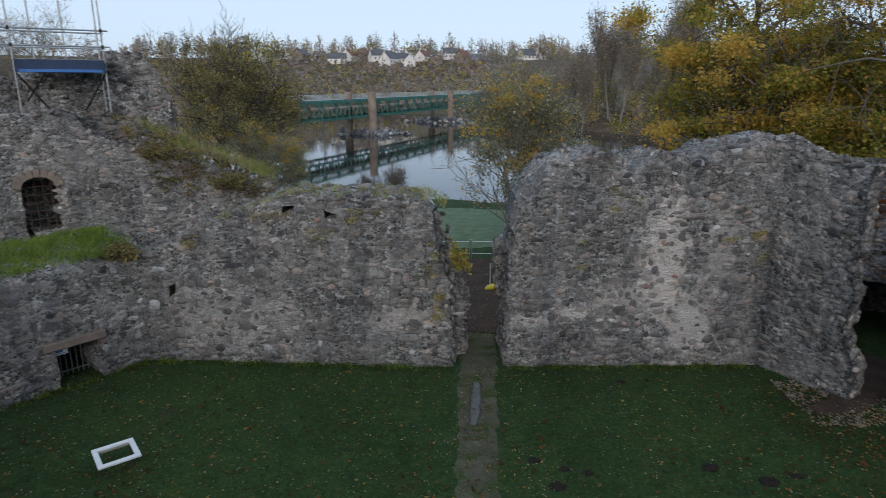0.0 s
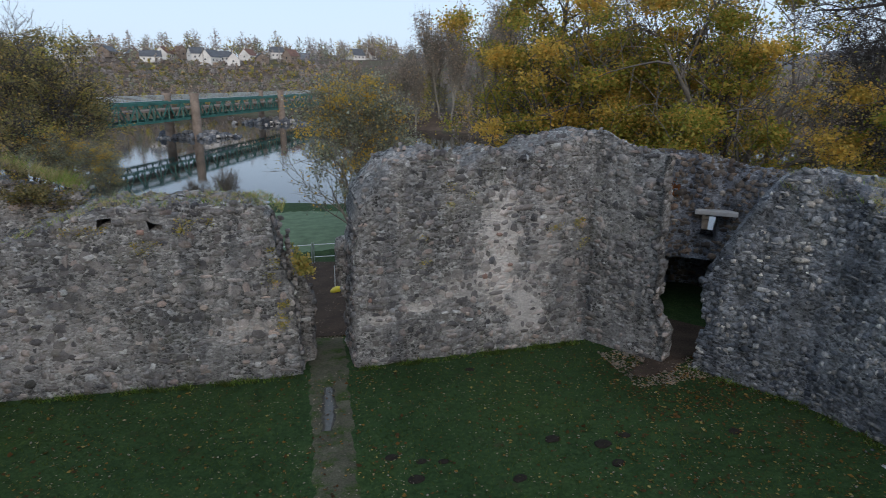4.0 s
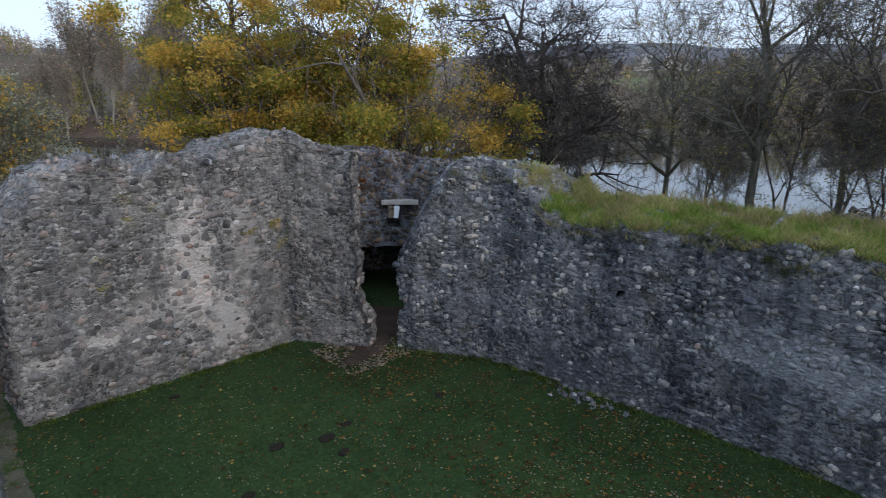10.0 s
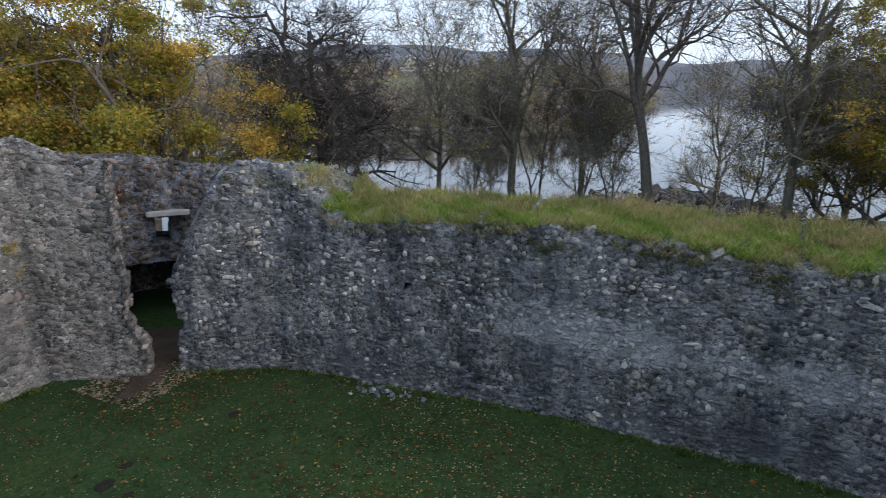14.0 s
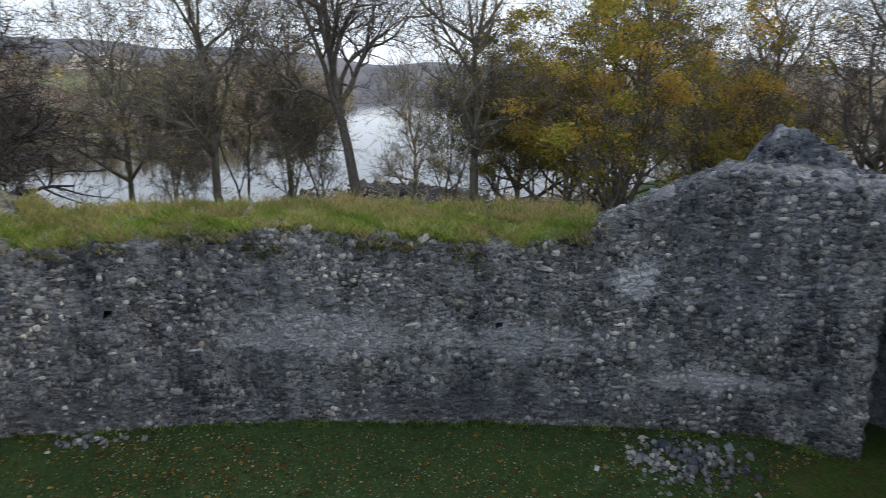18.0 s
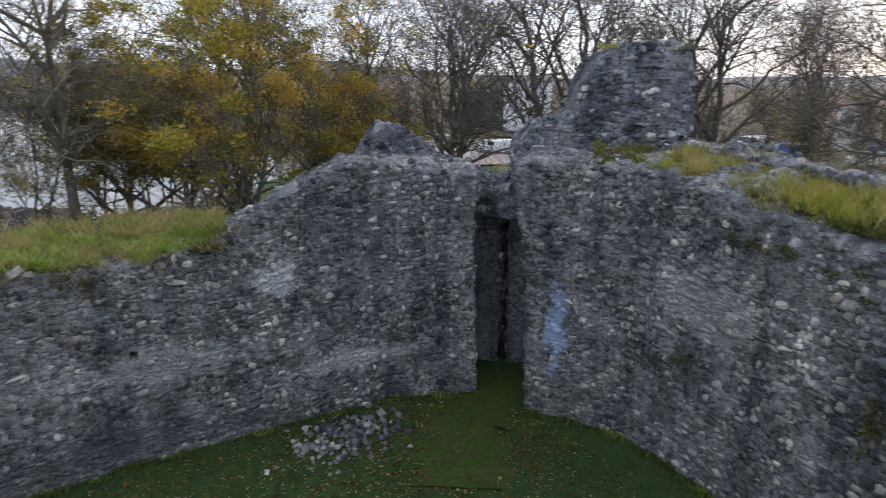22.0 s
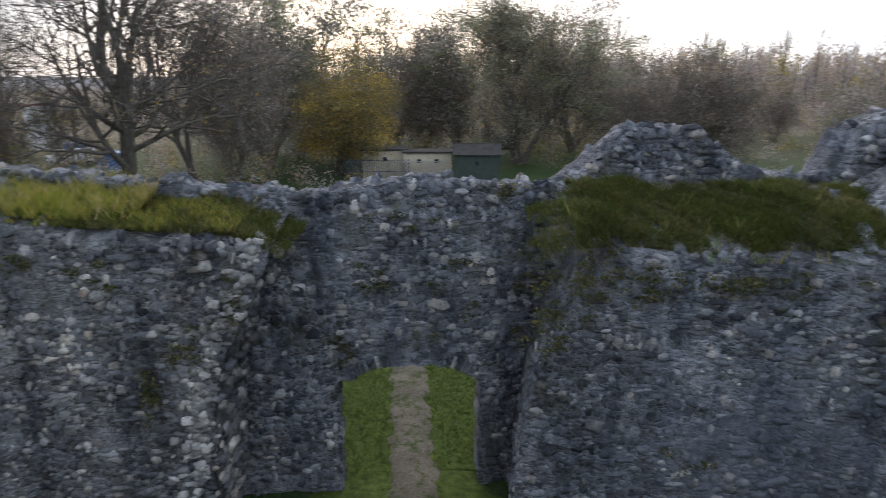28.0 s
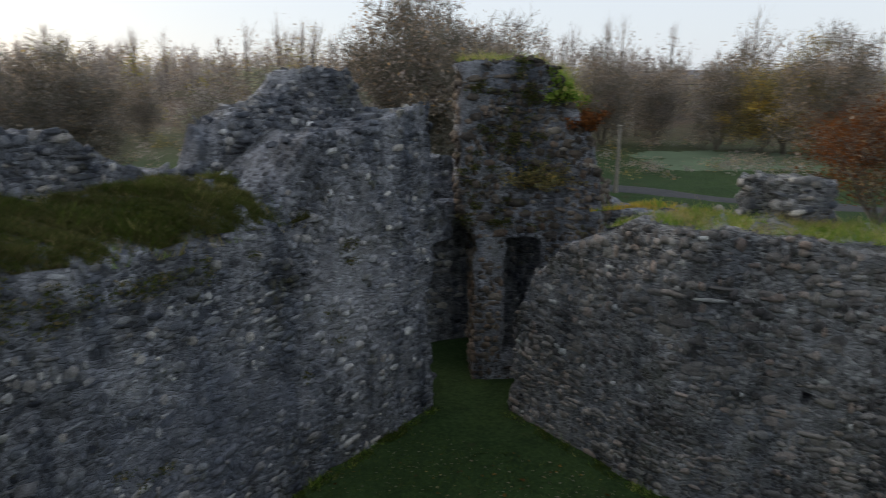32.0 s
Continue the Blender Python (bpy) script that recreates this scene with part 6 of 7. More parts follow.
for k in range(26):
    q = (rng.uniform(9, 14), rng.uniform(-6, 12)) if k < 15 else (rng.uniform(-10, 10), rng.uniform(11, 17.5))
    cl.append(np.stack([rng.normal(q[0], 0.35, 28), rng.normal(q[1], 0.35, 28), np.full(28, 0.04)], 1))
tagged(new("fallen_leaves", leaves_mesh("fallen_leaves", np.concatenate(cl), 0.07, M_DEAD, flat=0.85)), "small drifts of rust-brown leaves on the grass", "leaves", kind="stuff")
P = np.stack([np.random.default_rng(74).uniform(-13, 15, 60000), np.random.default_rng(75).uniform(-11, 18.4, 60000)], 1)
P = P[(np.hypot(P[:, 0], P[:, 1]) > 9.5) & ((P[:, 1] > 8) | (P[:, 0] > 7) | (P[:, 0] < -8)) & (np.abs(P[:, 0] - 0.8) > 0.75)]
c = np.concatenate([P, land(np.hypot(P[:, 0], P[:, 1]), np.degrees(np.arctan2(P[:, 0], P[:, 1])))[:, None]], 1)
tagged(new("lawn_grass", blades_mesh("lawn_grass", c, 0.07, 0.9, M_LAWN, 0.012)), "short green lawn grass", "grass", kind="stuff")

P = np.stack([np.random.default_rng(77).uniform(-7, 3.5, 26000), np.random.default_rng(78).uniform(-26, -12.6, 26000)], 1)
P = P[np.abs(P[:, 0] - np.interp(P[:, 1], [-26, -18, -12], [-3.6, -2.6, -1.8])) > 0.52 + 0.28 * wave(1.5 * P[:, 1], 2.5 * P[:, 0])]
c = np.concatenate([P, land(np.hypot(P[:, 0], P[:, 1]), np.degrees(np.arctan2(P[:, 0], P[:, 1])))[:, None] + 0.05], 1)
tagged(new("rough_grass", blades_mesh("rough_grass", c, 0.10, 0.9, M_LAWN, 0.014)), "rough green grass outside the gate arch", "grass", kind="stuff")


def fringe(label, line, seed, side=-1, count=5000):
    """Longer grass and weeds left by the mower at a wall's foot."""
    wall_grass("wall_foot_grass", label, line, (-0.35, 0.02), lambda s, w: 0.0 * s, count, 0.11, M_LAWN, seed, side, second=M_BLADE, lean=0.7, width=0.010)


fringe("uncut grass along the north wall's foot", [(-9.7, 18.9), (0.3, 18.4)], 91)
fringe("uncut grass at the north-east wall's foot", [(2.1, 18.4), (10.3, 18.5)], 92)
fringe("uncut grass along the east wall's foot", E_LINE, 93, count=11000)
fringe("uncut grass along the south-east wall's foot", [(11.4, -11.05), (9.0, -12.25), (6.8, -12.0), (3.3, -11.3)], 94)
fringe("uncut grass at the low wall's foot", [(-12.67, 15.68), (-9.9, 18.9)], 95, count=2500)
fringe("uncut grass at the south-west wall's foot", [(-5.0, -9.15), (-14.3, -6.8)], 96)
fringe("uncut grass at the west wall's foot", [(-15.0, -4.8), (-12.8, -0.4), (-13.2, 8.0)], 97)

# ---- metal, timber and painted surfaces ----
M_GREEN_STEEL = simple_mat("green_painted_steel", (0.035, 0.135, 0.108), 0.6, 0.0, 0.3, 0.4)
M_GREY_STEEL = simple_mat("grey_galvanised_steel", (0.34, 0.36, 0.37), 0.45, 0.7, 0.2, 2.0)
M_RAILING = simple_mat("pale_painted_railing", (0.46, 0.49, 0.47), 0.7, 0.0, 0.2, 0.5)
M_PIER = simple_mat("weathered_pier_stone", (0.23, 0.185, 0.15), 0.95, 0, 0.35, 0.8, 0.05)
M_NAVY = simple_mat("navy_painted_steel", (0.030, 0.052, 0.105), 0.5, 0.3, 0.3, 2.0)
M_BLUE = simple_mat("blue_sheet", (0.05, 0.16, 0.42), 0.55, 0, 0.2, 2.0)
M_RUSTY = simple_mat("rusty_iron", (0.075, 0.05, 0.038), 0.8, 0.5, 0.4, 6.0)
M_BLACK_IRON = simple_mat("dark_iron", (0.022, 0.023, 0.025), 0.6, 0.6, 0.3, 6.0)
M_WHITE = simple_mat("white_paint", (0.72, 0.74, 0.76), 0.45, 0, 0.08, 2.0)
M_RENDER = simple_mat("white_harling", (0.66, 0.64, 0.60), 0.9, 0, 0.12, 0.3)
M_CREAM = simple_mat("cream_painted_panel", (0.56, 0.49, 0.37), 0.7, 0, 0.15, 1.5)
M_SHED = simple_mat("dark_green_boarding", (0.05, 0.068, 0.058), 0.8, 0, 0.25, 2.0)
M_SLATE = simple_mat("grey_slate", (0.085, 0.090, 0.10), 0.7, 0, 0.3, 0.5)
M_FELT = simple_mat("dark_roof_felt", (0.055, 0.052, 0.05), 0.9, 0, 0.3, 1.5)
M_TERRACOTTA = simple_mat("brown_roof_tile", (0.16, 0.085, 0.06), 0.8, 0, 0.3, 0.5)
M_GLASS = simple_mat("dark_window_glass", (0.03, 0.04, 0.05), 0.08, 0, 0.1, 1.0)
M_CONCRETE = simple_mat("pale_concrete", (0.38, 0.37, 0.355), 0.9, 0, 0.2, 3.0, 0.01)
M_YELLOW_BAG = simple_mat("yellow_plastic", (0.62, 0.50, 0.03), 0.5, 0, 0.15, 4.0)
M_SOIL = simple_mat("dark_molehill_soil", (0.020, 0.016, 0.012), 0.95, 0, 0.5, 8.0, 0.04)
M_TIMBER = simple_mat("grey_weathered_timber", (0.24, 0.215, 0.18), 0.9, 0, 0.3, 3.0)
M_ASPHALT = simple_mat("asphalt", (0.060, 0.060, 0.064), 0.9, 0, 0.25, 2.0)
M_CARPARK = simple_mat("wet_gravel_yard", (0.22, 0.19, 0.185), 0.6, 0, 0.3, 0.3)
M_FIELD = simple_mat("pale_pasture", (0.115, 0.135, 0.055), 0.95, 0, 0.25, 0.05)
M_GRASS_BRIGHT = simple_mat("bright_rough_grass", (0.060, 0.088, 0.016), 0.95, 0, 0.6, 6.0, 0.06)
M_FROST = simple_mat("frosted_pasture", (0.10, 0.14, 0.085), 0.95, 0, 0.25, 0.12)
M_MEADOW = simple_mat("frosted_meadow", (0.115, 0.165, 0.095), 0.95, 0, 0.3, 1.2, 0.03)
M_SHINGLE = simple_mat("pale_shingle", (0.14, 0.125, 0.11), 0.95, 0, 0.3, 0.4)
M_RED = simple_mat("red_paint", (0.45, 0.05, 0.04), 0.5, 0, 0.1, 2.0)
M_ROCK = stone_mat("river_rock", COOL, PLAIN, 0.2, 0.4)
M_ROCK_DARK = simple_mat("wet_dark_rock", (0.030, 0.027, 0.025), 0.7, 0, 0.4, 1.0, 0.1)


def bar(parent, name, a, b, r, material, sides=6, label=""):
    return part(name, rod_bm(a, b, r, None, sides), material, parent, label)


# Drapes: patches of other ground over the land.
strip("road_lane", "narrow asphalt lane beyond the west wall", [spot(238, 62)[:2], spot(250, 57)[:2], spot(262, 54)[:2], spot(272, 53)[:2], spot(285, 56)[:2], spot(300, 66)[:2]], [3.4] * 6, M_ASPHALT, 0.03, "road", frayed=0.04)
strip("field_frost", "frosty pale pasture beyond the lane", [spot(264, 78)[:2], spot(270, 82)[:2], spot(279, 84)[:2]], [16, 22, 18], M_FROST, 0.05, "field")
strip("field_bank", "frosty green river meadow beyond the north wall", [spot(-24, 46)[:2], spot(-12, 42)[:2], spot(0, 40)[:2], spot(9, 39)[:2]], [10, 15, 15, 12], M_MEADOW, 0.04, "field", frayed=0.06)
strip("field_far", "pale green field across the river", [spot(59.5, 250)[:2], spot(66.5, 262)[:2]], [70, 80], M_FIELD, 0.3, "field", frayed=0.1)
strip("yard", "pale wet gravel yard among bare trees", [spot(118, 110)[:2], spot(128, 86)[:2], spot(137, 92)[:2], spot(146, 110)[:2]], [26, 34, 30, 22], M_CARPARK, 0.06, "yard")
strip("shore", "pale shingle strip along the far bank", [spot(48, 161)[:2], spot(56, 158.5)[:2], spot(64, 158.5)[:2], spot(72, 166)[:2]], [1.2, 2, 2, 1.2], M_SHINGLE, 0.25, "shore")
strip("field_south", "mown green field beside the sheds", [spot(176, 56)[:2], spot(186, 52)[:2], spot(200, 54)[:2]], [14, 16, 14], M_GROUND, 0.03, "field")


strip("field_gate", "bright rough grass outside the gate", [(-1.35, -10.3), (-1.55, -12.6), (-1.75, -13.6), (-2.6, -18.0), (-3.6, -26.0), (-5.0, -40.0)], [4.6, 4.4, 7, 9, 14, 22], M_GRASS_BRIGHT, 0.05, "field")


# ---- the railway bridge ----
def railway_bridge():
    p1, p2 = Vector((-20.8, 157.6, 0)), Vector((-0.7, 210.0, 0))
    d = (p2 - p1)
    span = d.length
    d.normalize()
    n = Vector((d.y, -d.x, 0))
    br = root("railway_bridge", (0, 0, 0), label="green riveted lattice railway bridge on stone piers", category="bridge")
    lo, hi = 1.2, 4.9
    for k in (-1, 0, 1):
        a = p1 + d * span * k
        for side in (-2.6, 2.6):
            o = a + n * side
            tr = root("truss", (0, 0, 0))
            tr.parent = br
            for nm, z, s in (("bottom_chord", lo, 0.5), ("top_chord", hi, 0.55)):
                mid = o + d * span / 2 + Vector((0, 0, z))
                part(nm, box_bm((span - 2.2, 0.5, s), mid, Matrix.Rotation(math.atan2(d.y, d.x), 3, "Z")), M_GREEN_STEEL, tr)
            panels = 9
            w = (span - 2.4) / panels
            for i in range(panels):
                b = o + d * (1.2 + i * w)
                e = b + d * w
                m = b + d * w / 2
                up, dn = Vector((0, 0, hi)), Vector((0, 0, lo))
                for q, r in ((b + dn, m + up), (m + up, e + dn), (m + dn, m + up)):
                    c = (q + r) / 2
                    v = r - q
                    rot = v.to_track_quat("X", "Z").to_matrix()
                    part("lattice_bar", box_bm((v.length, 0.16, 0.3), c, rot), M_GREEN_STEEL, tr)
        mid = a + d * span / 2
        part("deck", box_bm((span, 5.0, 0.35), mid + Vector((0, 0, 3.4)), Matrix.Rotation(math.atan2(d.y, d.x), 3, "Z")), M_PIER, br)
        o = mid + n * -4.3
        part("footway", box_bm((span, 1.8, 0.3), o + Vector((0, 0, 5.0)), Matrix.Rotation(math.atan2(d.y, d.x), 3, "Z")), M_GREY_STEEL, br)
        for z in (5.35, 5.6, 5.85, 6.1, 6.35):
            part("handrail", box_bm((span, 0.12, 0.14), o + n * 0.9 + Vector((0, 0, z)), Matrix.Rotation(math.atan2(d.y, d.x), 3, "Z")), M_RAILING, br)
        for i in range(15):
            q = o + n * 0.9 + d * span * (i / 14 - 0.5)
            part("rail_post", box_bm((0.14, 0.14, 1.5), q + Vector((0, 0, 5.7))), M_GREY_STEEL, br)
    for k in (-1, 0, 1, 2):
        a = p1 + d * span * k
        for side in (-3.4, 3.4):
            pr = part("pier", rod_bm(a + n * side + Vector((0, 0, -6.5)), a + n * side + Vector((0, 0, 6.2)), 1.1, 1.0, 14), M_PIER, br, "round stone pier with a corbelled cap")
            part("pier_cap", rod_bm(a + n * side + Vector((0, 0, 6.2)), a + n * side + Vector((0, 0, 6.9)), 1.15, 1.1, 14), M_PIER, pr)


railway_bridge()


def rock_pile(name, label, at, spread, count, size, material, seed):
    """Loose boulders in a low heap."""
    rng = np.random.default_rng(seed)
    p = rng.normal(0, 0.4, (count, 2)) * np.array(spread[:2])
    z = spread[2] * np.exp(-2.2 * ((p / np.array(spread[:2])) ** 2).sum(1)) * rng.uniform(0.2, 1, count)
    c = np.concatenate([p, z[:, None]], 1)
    n = rng.normal(0, 0.5, (count, 3)) + np.array([0, 0, 1])
    n /= np.linalg.norm(n, axis=1, keepdims=True)
    t = np.cross(n, rng.normal(0, 1, (count, 3)))
    t /= np.linalg.norm(t, axis=1, keepdims=True)
    s = size * np.exp(rng.normal(0, 0.4, (count, 1))) * np.array([[1, 0.8, 0.8]])
    ob = root(name, at, label=label, category="rocks", kind="stuff")
    stones_joined("boulders", ob, material, c, t, n, s)
    return ob


rock_pile("rock_pile", "pale boulders round a bridge pier", (-17.0, 158.5, WATER), (10, 6, 1.3), 260, 0.9, M_ROCK, 81)
rock_pile("rock_pile", "pale boulders round the far bridge pier", (1.0, 210.0, WATER), (13, 8, 1.6), 300, 1.1, M_ROCK, 82)
rock_pile("rock_pile", "dark wet rocks standing in the river", (*spot(86, 70)[:2], WATER - 0.1), (10, 9, 0.9), 260, 0.65, M_ROCK_DARK, 83)
rock_pile("rock_pile", "dark rocky islet by the bank", (*spot(92, 60)[:2], WATER - 0.1), (9, 5, 2.0), 420, 0.7, M_ROCK_DARK, 84)
rock_pile("rock_pile", "low dark rocks breaking the water", (*spot(78, 66)[:2], WATER - 0.1), (9, 5, 0.6), 140, 0.5, M_ROCK_DARK, 85)
rock_pile("rubble_heap", "heap of fallen pale stones at the wall's foot", (13.0, -6.2, 0.0), (1.2, 2.2, 0.2), 240, 0.13, M_STONE_COOL, 86)
rock_pile("rubble_heap", "loose stones on the broken wall end", (1.9, -11.2, 6.28), (1.0, 0.8, 0.12), 150, 0.13, M_STONE_COOL, 88)
rock_pile("rubble_heap", "fallen stones at the east wall's foot", (14.2, 9.0, 0.0), (0.5, 1.8, 0.12), 60, 0.10, M_STONE_COOL, 87)


# ---- houses ----
def house(az, d, w, deep, h, roof, wall_m, roof_m, turn, label, chimneys=1, sink=0.0):
    x, y, z = spot(az, d)
    hs = root("house", (x, y, z - sink), turn, label=label, category="house")
    part("wall", box_bm((w, deep, h), (0, 0, h / 2 - 0.5)), wall_m, hs)
    bm = bmesh.new()
    e = 0.4
    vs = [bm.verts.new(v) for v in ((-w / 2 - e, -deep / 2 - e, h - 0.6), (w / 2 + e, -deep / 2 - e, h - 0.6), (w / 2 + e, deep / 2 + e, h - 0.6), (-w / 2 - e, deep / 2 + e, h - 0.6), (-w / 2 - e, 0, h + roof), (w / 2 + e, 0, h + roof))]
    for f in ((0, 1, 5, 4), (2, 3, 4, 5), (0, 3, 2, 1)):
        bm.faces.new([vs[i] for i in f])
    rf = part("roof", bm, roof_m, hs)
    for sx in (-w / 2, w / 2):
        bm = bmesh.new()
        t = [bm.verts.new(v) for v in ((sx, -deep / 2, h - 0.5), (sx, deep / 2, h - 0.5), (sx, 0, h + roof - 0.45))]
        bm.faces.new(t)
        part("gable", bm, wall_m, hs)
    for i in range(chimneys):
        part("chimney", box_bm((0.9, 0.7, 1.9), ((-0.42 + 0.84 * i) * w, 0, h + roof + 0.2)), wall_m, rf)
    for sy in (-1, 1):
        for i in range(3):
            part("window", box_bm((1.1, 0.08, 1.2), ((-0.3 + 0.3 * i) * w, sy * (deep / 2 + 0.02), h * 0.5)), M_GLASS, hs)
    for sx in (-1, 1):
        part("window", box_bm((0.08, 1.0, 1.1), (sx * (w / 2 + 0.02), 0, h * 0.62)), M_GLASS, hs)
    return hs


rng = random.Random(5)
for az, d, m, r in ((344.8, 430, 0, 0), (347.5, 470, 1, 0), (350.6, 440, 0, 0), (351.6, 462, 0, 1), (352.8, 470, 1, 1), (354.2, 452, 0, 0), (355.2, 430, 0, 0), (356.3, 445, 0, 0), (357.0, 425, 0, 0), (358.2, 462, 0, 1), (359.3, 440, 1, 0), (0.6, 470, 0, 0), (1.8, 450, 1, 1), (346.0, 500, 0, 1), (349.3, 505, 1, 0), (7.4, 480, 0, 0), (8.6, 510, 0, 1), (342.5, 480, 1, 0),
                    (52.8, 380, 0, 0), (54.4, 420, 1, 0), (61.2, 370, 0, 0), (62.4, 392, 0, 0), (63.4, 378, 0, 1), (60.0, 410, 1, 0), (65.0, 430, 0, 0), (50.6, 410, 0, 0)):
    house(az, d + (22 if az > 300 or az < 20 else -10), rng.uniform(9, 13), rng.uniform(7, 9.5), rng.uniform(3.6, 5.2), rng.uniform(3.2, 4.6), M_RENDER if m == 0 else M_PIER, M_SLATE if r == 0 else M_TERRACOTTA, rng.choice((90, 90, 15)) + rng.uniform(-35, 35) - az,
          "white harled house with a slate roof" if (m, r) == (0, 0) else ("white harled house with a brown tiled roof" if m == 0 else ("brown stone house with a slate roof" if r == 0 else "brown stone house with a tiled roof")), rng.choice((1, 2)))


def long_shed(name, az, d, w, deep, h, wall_m, roof_m, turn, label, category="building", doors=0, boards=0, pitch=0.0):
    x, y, z = spot(az, d)
    ob = root(name, (x, y, z), turn, label=label, category=category)
    part("body", box_bm((w, deep, h), (0, 0, h / 2), bevel=0.05), wall_m, ob)
    if pitch:
        for side in (-1, 1):
            tilt = math.atan2(pitch, deep / 2)
            part("roof", box_bm((w + 0.3, math.hypot(pitch, deep / 2) + 0.3, 0.08), (0, side * (deep / 4 + 0.05), h + pitch / 2), Matrix.Rotation(-side * tilt, 3, "X"), 0.02), roof_m, ob)
        bm = bmesh.new()
        g = [[bm.verts.new((sx * w / 2, y, z)) for y, z in ((-deep / 2, h), (deep / 2, h), (0, h + pitch))] for sx in (-1, 1)]
        bm.faces.new(g[0]), bm.faces.new(g[1][::-1])
        part("gable", bm, wall_m, ob)
    else:
        part("roof", box_bm((w + 0.3, deep + 0.4, 0.16), (0, 0, h + 0.07), bevel=0.03), roof_m, ob)
    for i in range(boards):
        part("board", box_bm((w / boards - 0.03, 0.03, h - 0.1), ((i + 0.5) * w / boards - w / 2, deep / 2 + 0.012, h / 2), bevel=0.006), wall_m, ob)
    for i in range(doors):
        part("door", box_bm((w * 0.18, 0.06, h * 0.75), ((i - (doors - 1) / 2) * w * 0.26, deep / 2 + 0.03, h * 0.4)), wall_m, ob)
        part("window", box_bm((w * 0.09, 0.05, h * 0.13), ((i - (doors - 1) / 2) * w * 0.36, deep / 2 + 0.05, h * 0.72)), M_GLASS, ob)
    return ob


# The sheds south of the castle; their fronts face the walls.
long_shed("site_cabin", 186.3, 62, 4.4, 3.0, 3.0, M_CREAM, M_FELT, -6, "cream site cabin with a dark felt roof", "cabin", 1, 14)
long_shed("timber_shed", 190.3, 60, 4.6, 2.5, 2.75, M_CREAM, M_FELT, -10, "cream boarded timber shed with two small windows", "shed", 2, 16)
long_shed("garden_shed", 194.9, 58, 4.2, 3.0, 2.9, M_SHED, M_FELT, -15, "dark green boarded shed with a pitched felt roof", "shed", 1, 12, 0.8)
long_shed("warehouse", 133.3, 128, 9, 12, 9.5, M_WHITE, M_GREY_STEEL, 45, "tall white and glass building among trees", "building", 3)
long_shed("warehouse", 129.6, 135, 12, 10, 7.5, M_SHED, M_GREEN_STEEL, 50, "low building with a green sheet roof", "building", 2)
long_shed("portable_building", 158.8, 105, 3.2, 3.0, 6.3, M_WHITE, M_RED, 20, "white block with a red roof edge", "building", 1)
for az, d in ((149.8, 78), (155.0, 82), (163.4, 74), (161.0, 88)):
    long_shed("skip_container", az, d, 2.4, 2.0, 2.2, M_BLUE, M_BLUE, az, "blue steel container behind the trees", "container")


def van(az, d, turn, material, label):
    x, y, z = spot(az, d)
    v = root("van", (x, y, z), turn, label=label, category="van")
    bm = box_bm((4.6, 1.9, 1.5), (0, 0, 1.25), bevel=0.18)
    part("body", bm, material, v)
    part("cab", box_bm((1.2, 1.8, 0.9), (2.4, 0, 0.95), bevel=0.2), material, v)
    part("windscreen", box_bm((0.1, 1.5, 0.55), (2.33, 0, 1.62), Matrix.Rotation(-0.4, 3, "Y")), M_GLASS, v)
    part("side_window", box_bm((0.9, 1.94, 0.45), (1.5, 0, 1.6)), M_GLASS, v)
    for sx in (-1.4, 1.8):
        for sy in (-0.9, 0.9):
            w = part("wheel", rod_bm((sx, sy - 0.12, 0.34), (sx, sy + 0.12, 0.34), 0.34, None, 14), M_BLACK_IRON, v)
            part("hub", rod_bm((sx, sy * 1.15 - 0.03, 0.34), (sx, sy * 1.15 + 0.03, 0.34), 0.16, None, 10), M_GREY_STEEL, w)
    return v


van(130.9, 84, 60, M_WHITE, "white van parked in the gravel yard")
van(160.8, 84, 20, M_WHITE, "white van parked behind the bare trees")
van(152.5, 96, 70, M_WHITE, "white van parked beyond the field")


# ---- fences ----
def mesh_fence(name, label, at, turn, bays, bay=2.2, h=2.0, material=None):
    f = root(name, at, turn, label=label, category="fence")
    for i in range(bays + 1):
        bar(f, "post", (i * bay, 0, 0), (i * bay, 0, h + 0.08), 0.035, material)
    for i in range(bays):
        for z in (0.12, h * 0.5, h):
            bar(f, "rail", (i * bay, 0, z), ((i + 1) * bay, 0, z), 0.022, material)
        for k in range(1, 12):
            bar(f, "wire", (i * bay + k * bay / 12, 0, 0.12), (i * bay + k * bay / 12, 0, h), 0.024, material, 4)
    return f


x, y, z = spot(182.6, 57.5)
mesh_fence("mesh_fence", "dark steel mesh fence before the cabins", (x, y, 0.0), 174, 3, 2.0, 2.1, M_NAVY)
x, y, z = spot(187.4, 57.0)
mesh_fence("mesh_fence", "grey temporary mesh fence panel by the cabins", (x, y, 0.0), 171, 2, 2.2, 2.0, M_GREY_STEEL)


def barrier(at, turn, long, label):
    f = root("barrier", at, turn, label=label, category="barrier")
    for z in (0.4, 1.05):
        bar(f, "rail", (0, 0, z), (long, 0, z), 0.02, M_WHITE)
    for x in (0, long / 2, long):
        p = bar(f, "post", (x, 0, 0), (x, 0, 1.15), 0.03, M_GREY_STEEL)
        part("foot", box_bm((0.1, 0.6, 0.05), (x, 0, 0.03)), M_GREY_STEEL, p)
    return f


barrier((-0.9, 30.8, 0.0), 2, 2.3, "low white tubular barrier across the path")
barrier((1.5, 30.9, 0.0), -3, 2.2, "low white tubular barrier beside the passage")
barrier((-3.6, 33.0, 0.0), 8, 2.6, "low white tubular barrier on the meadow")


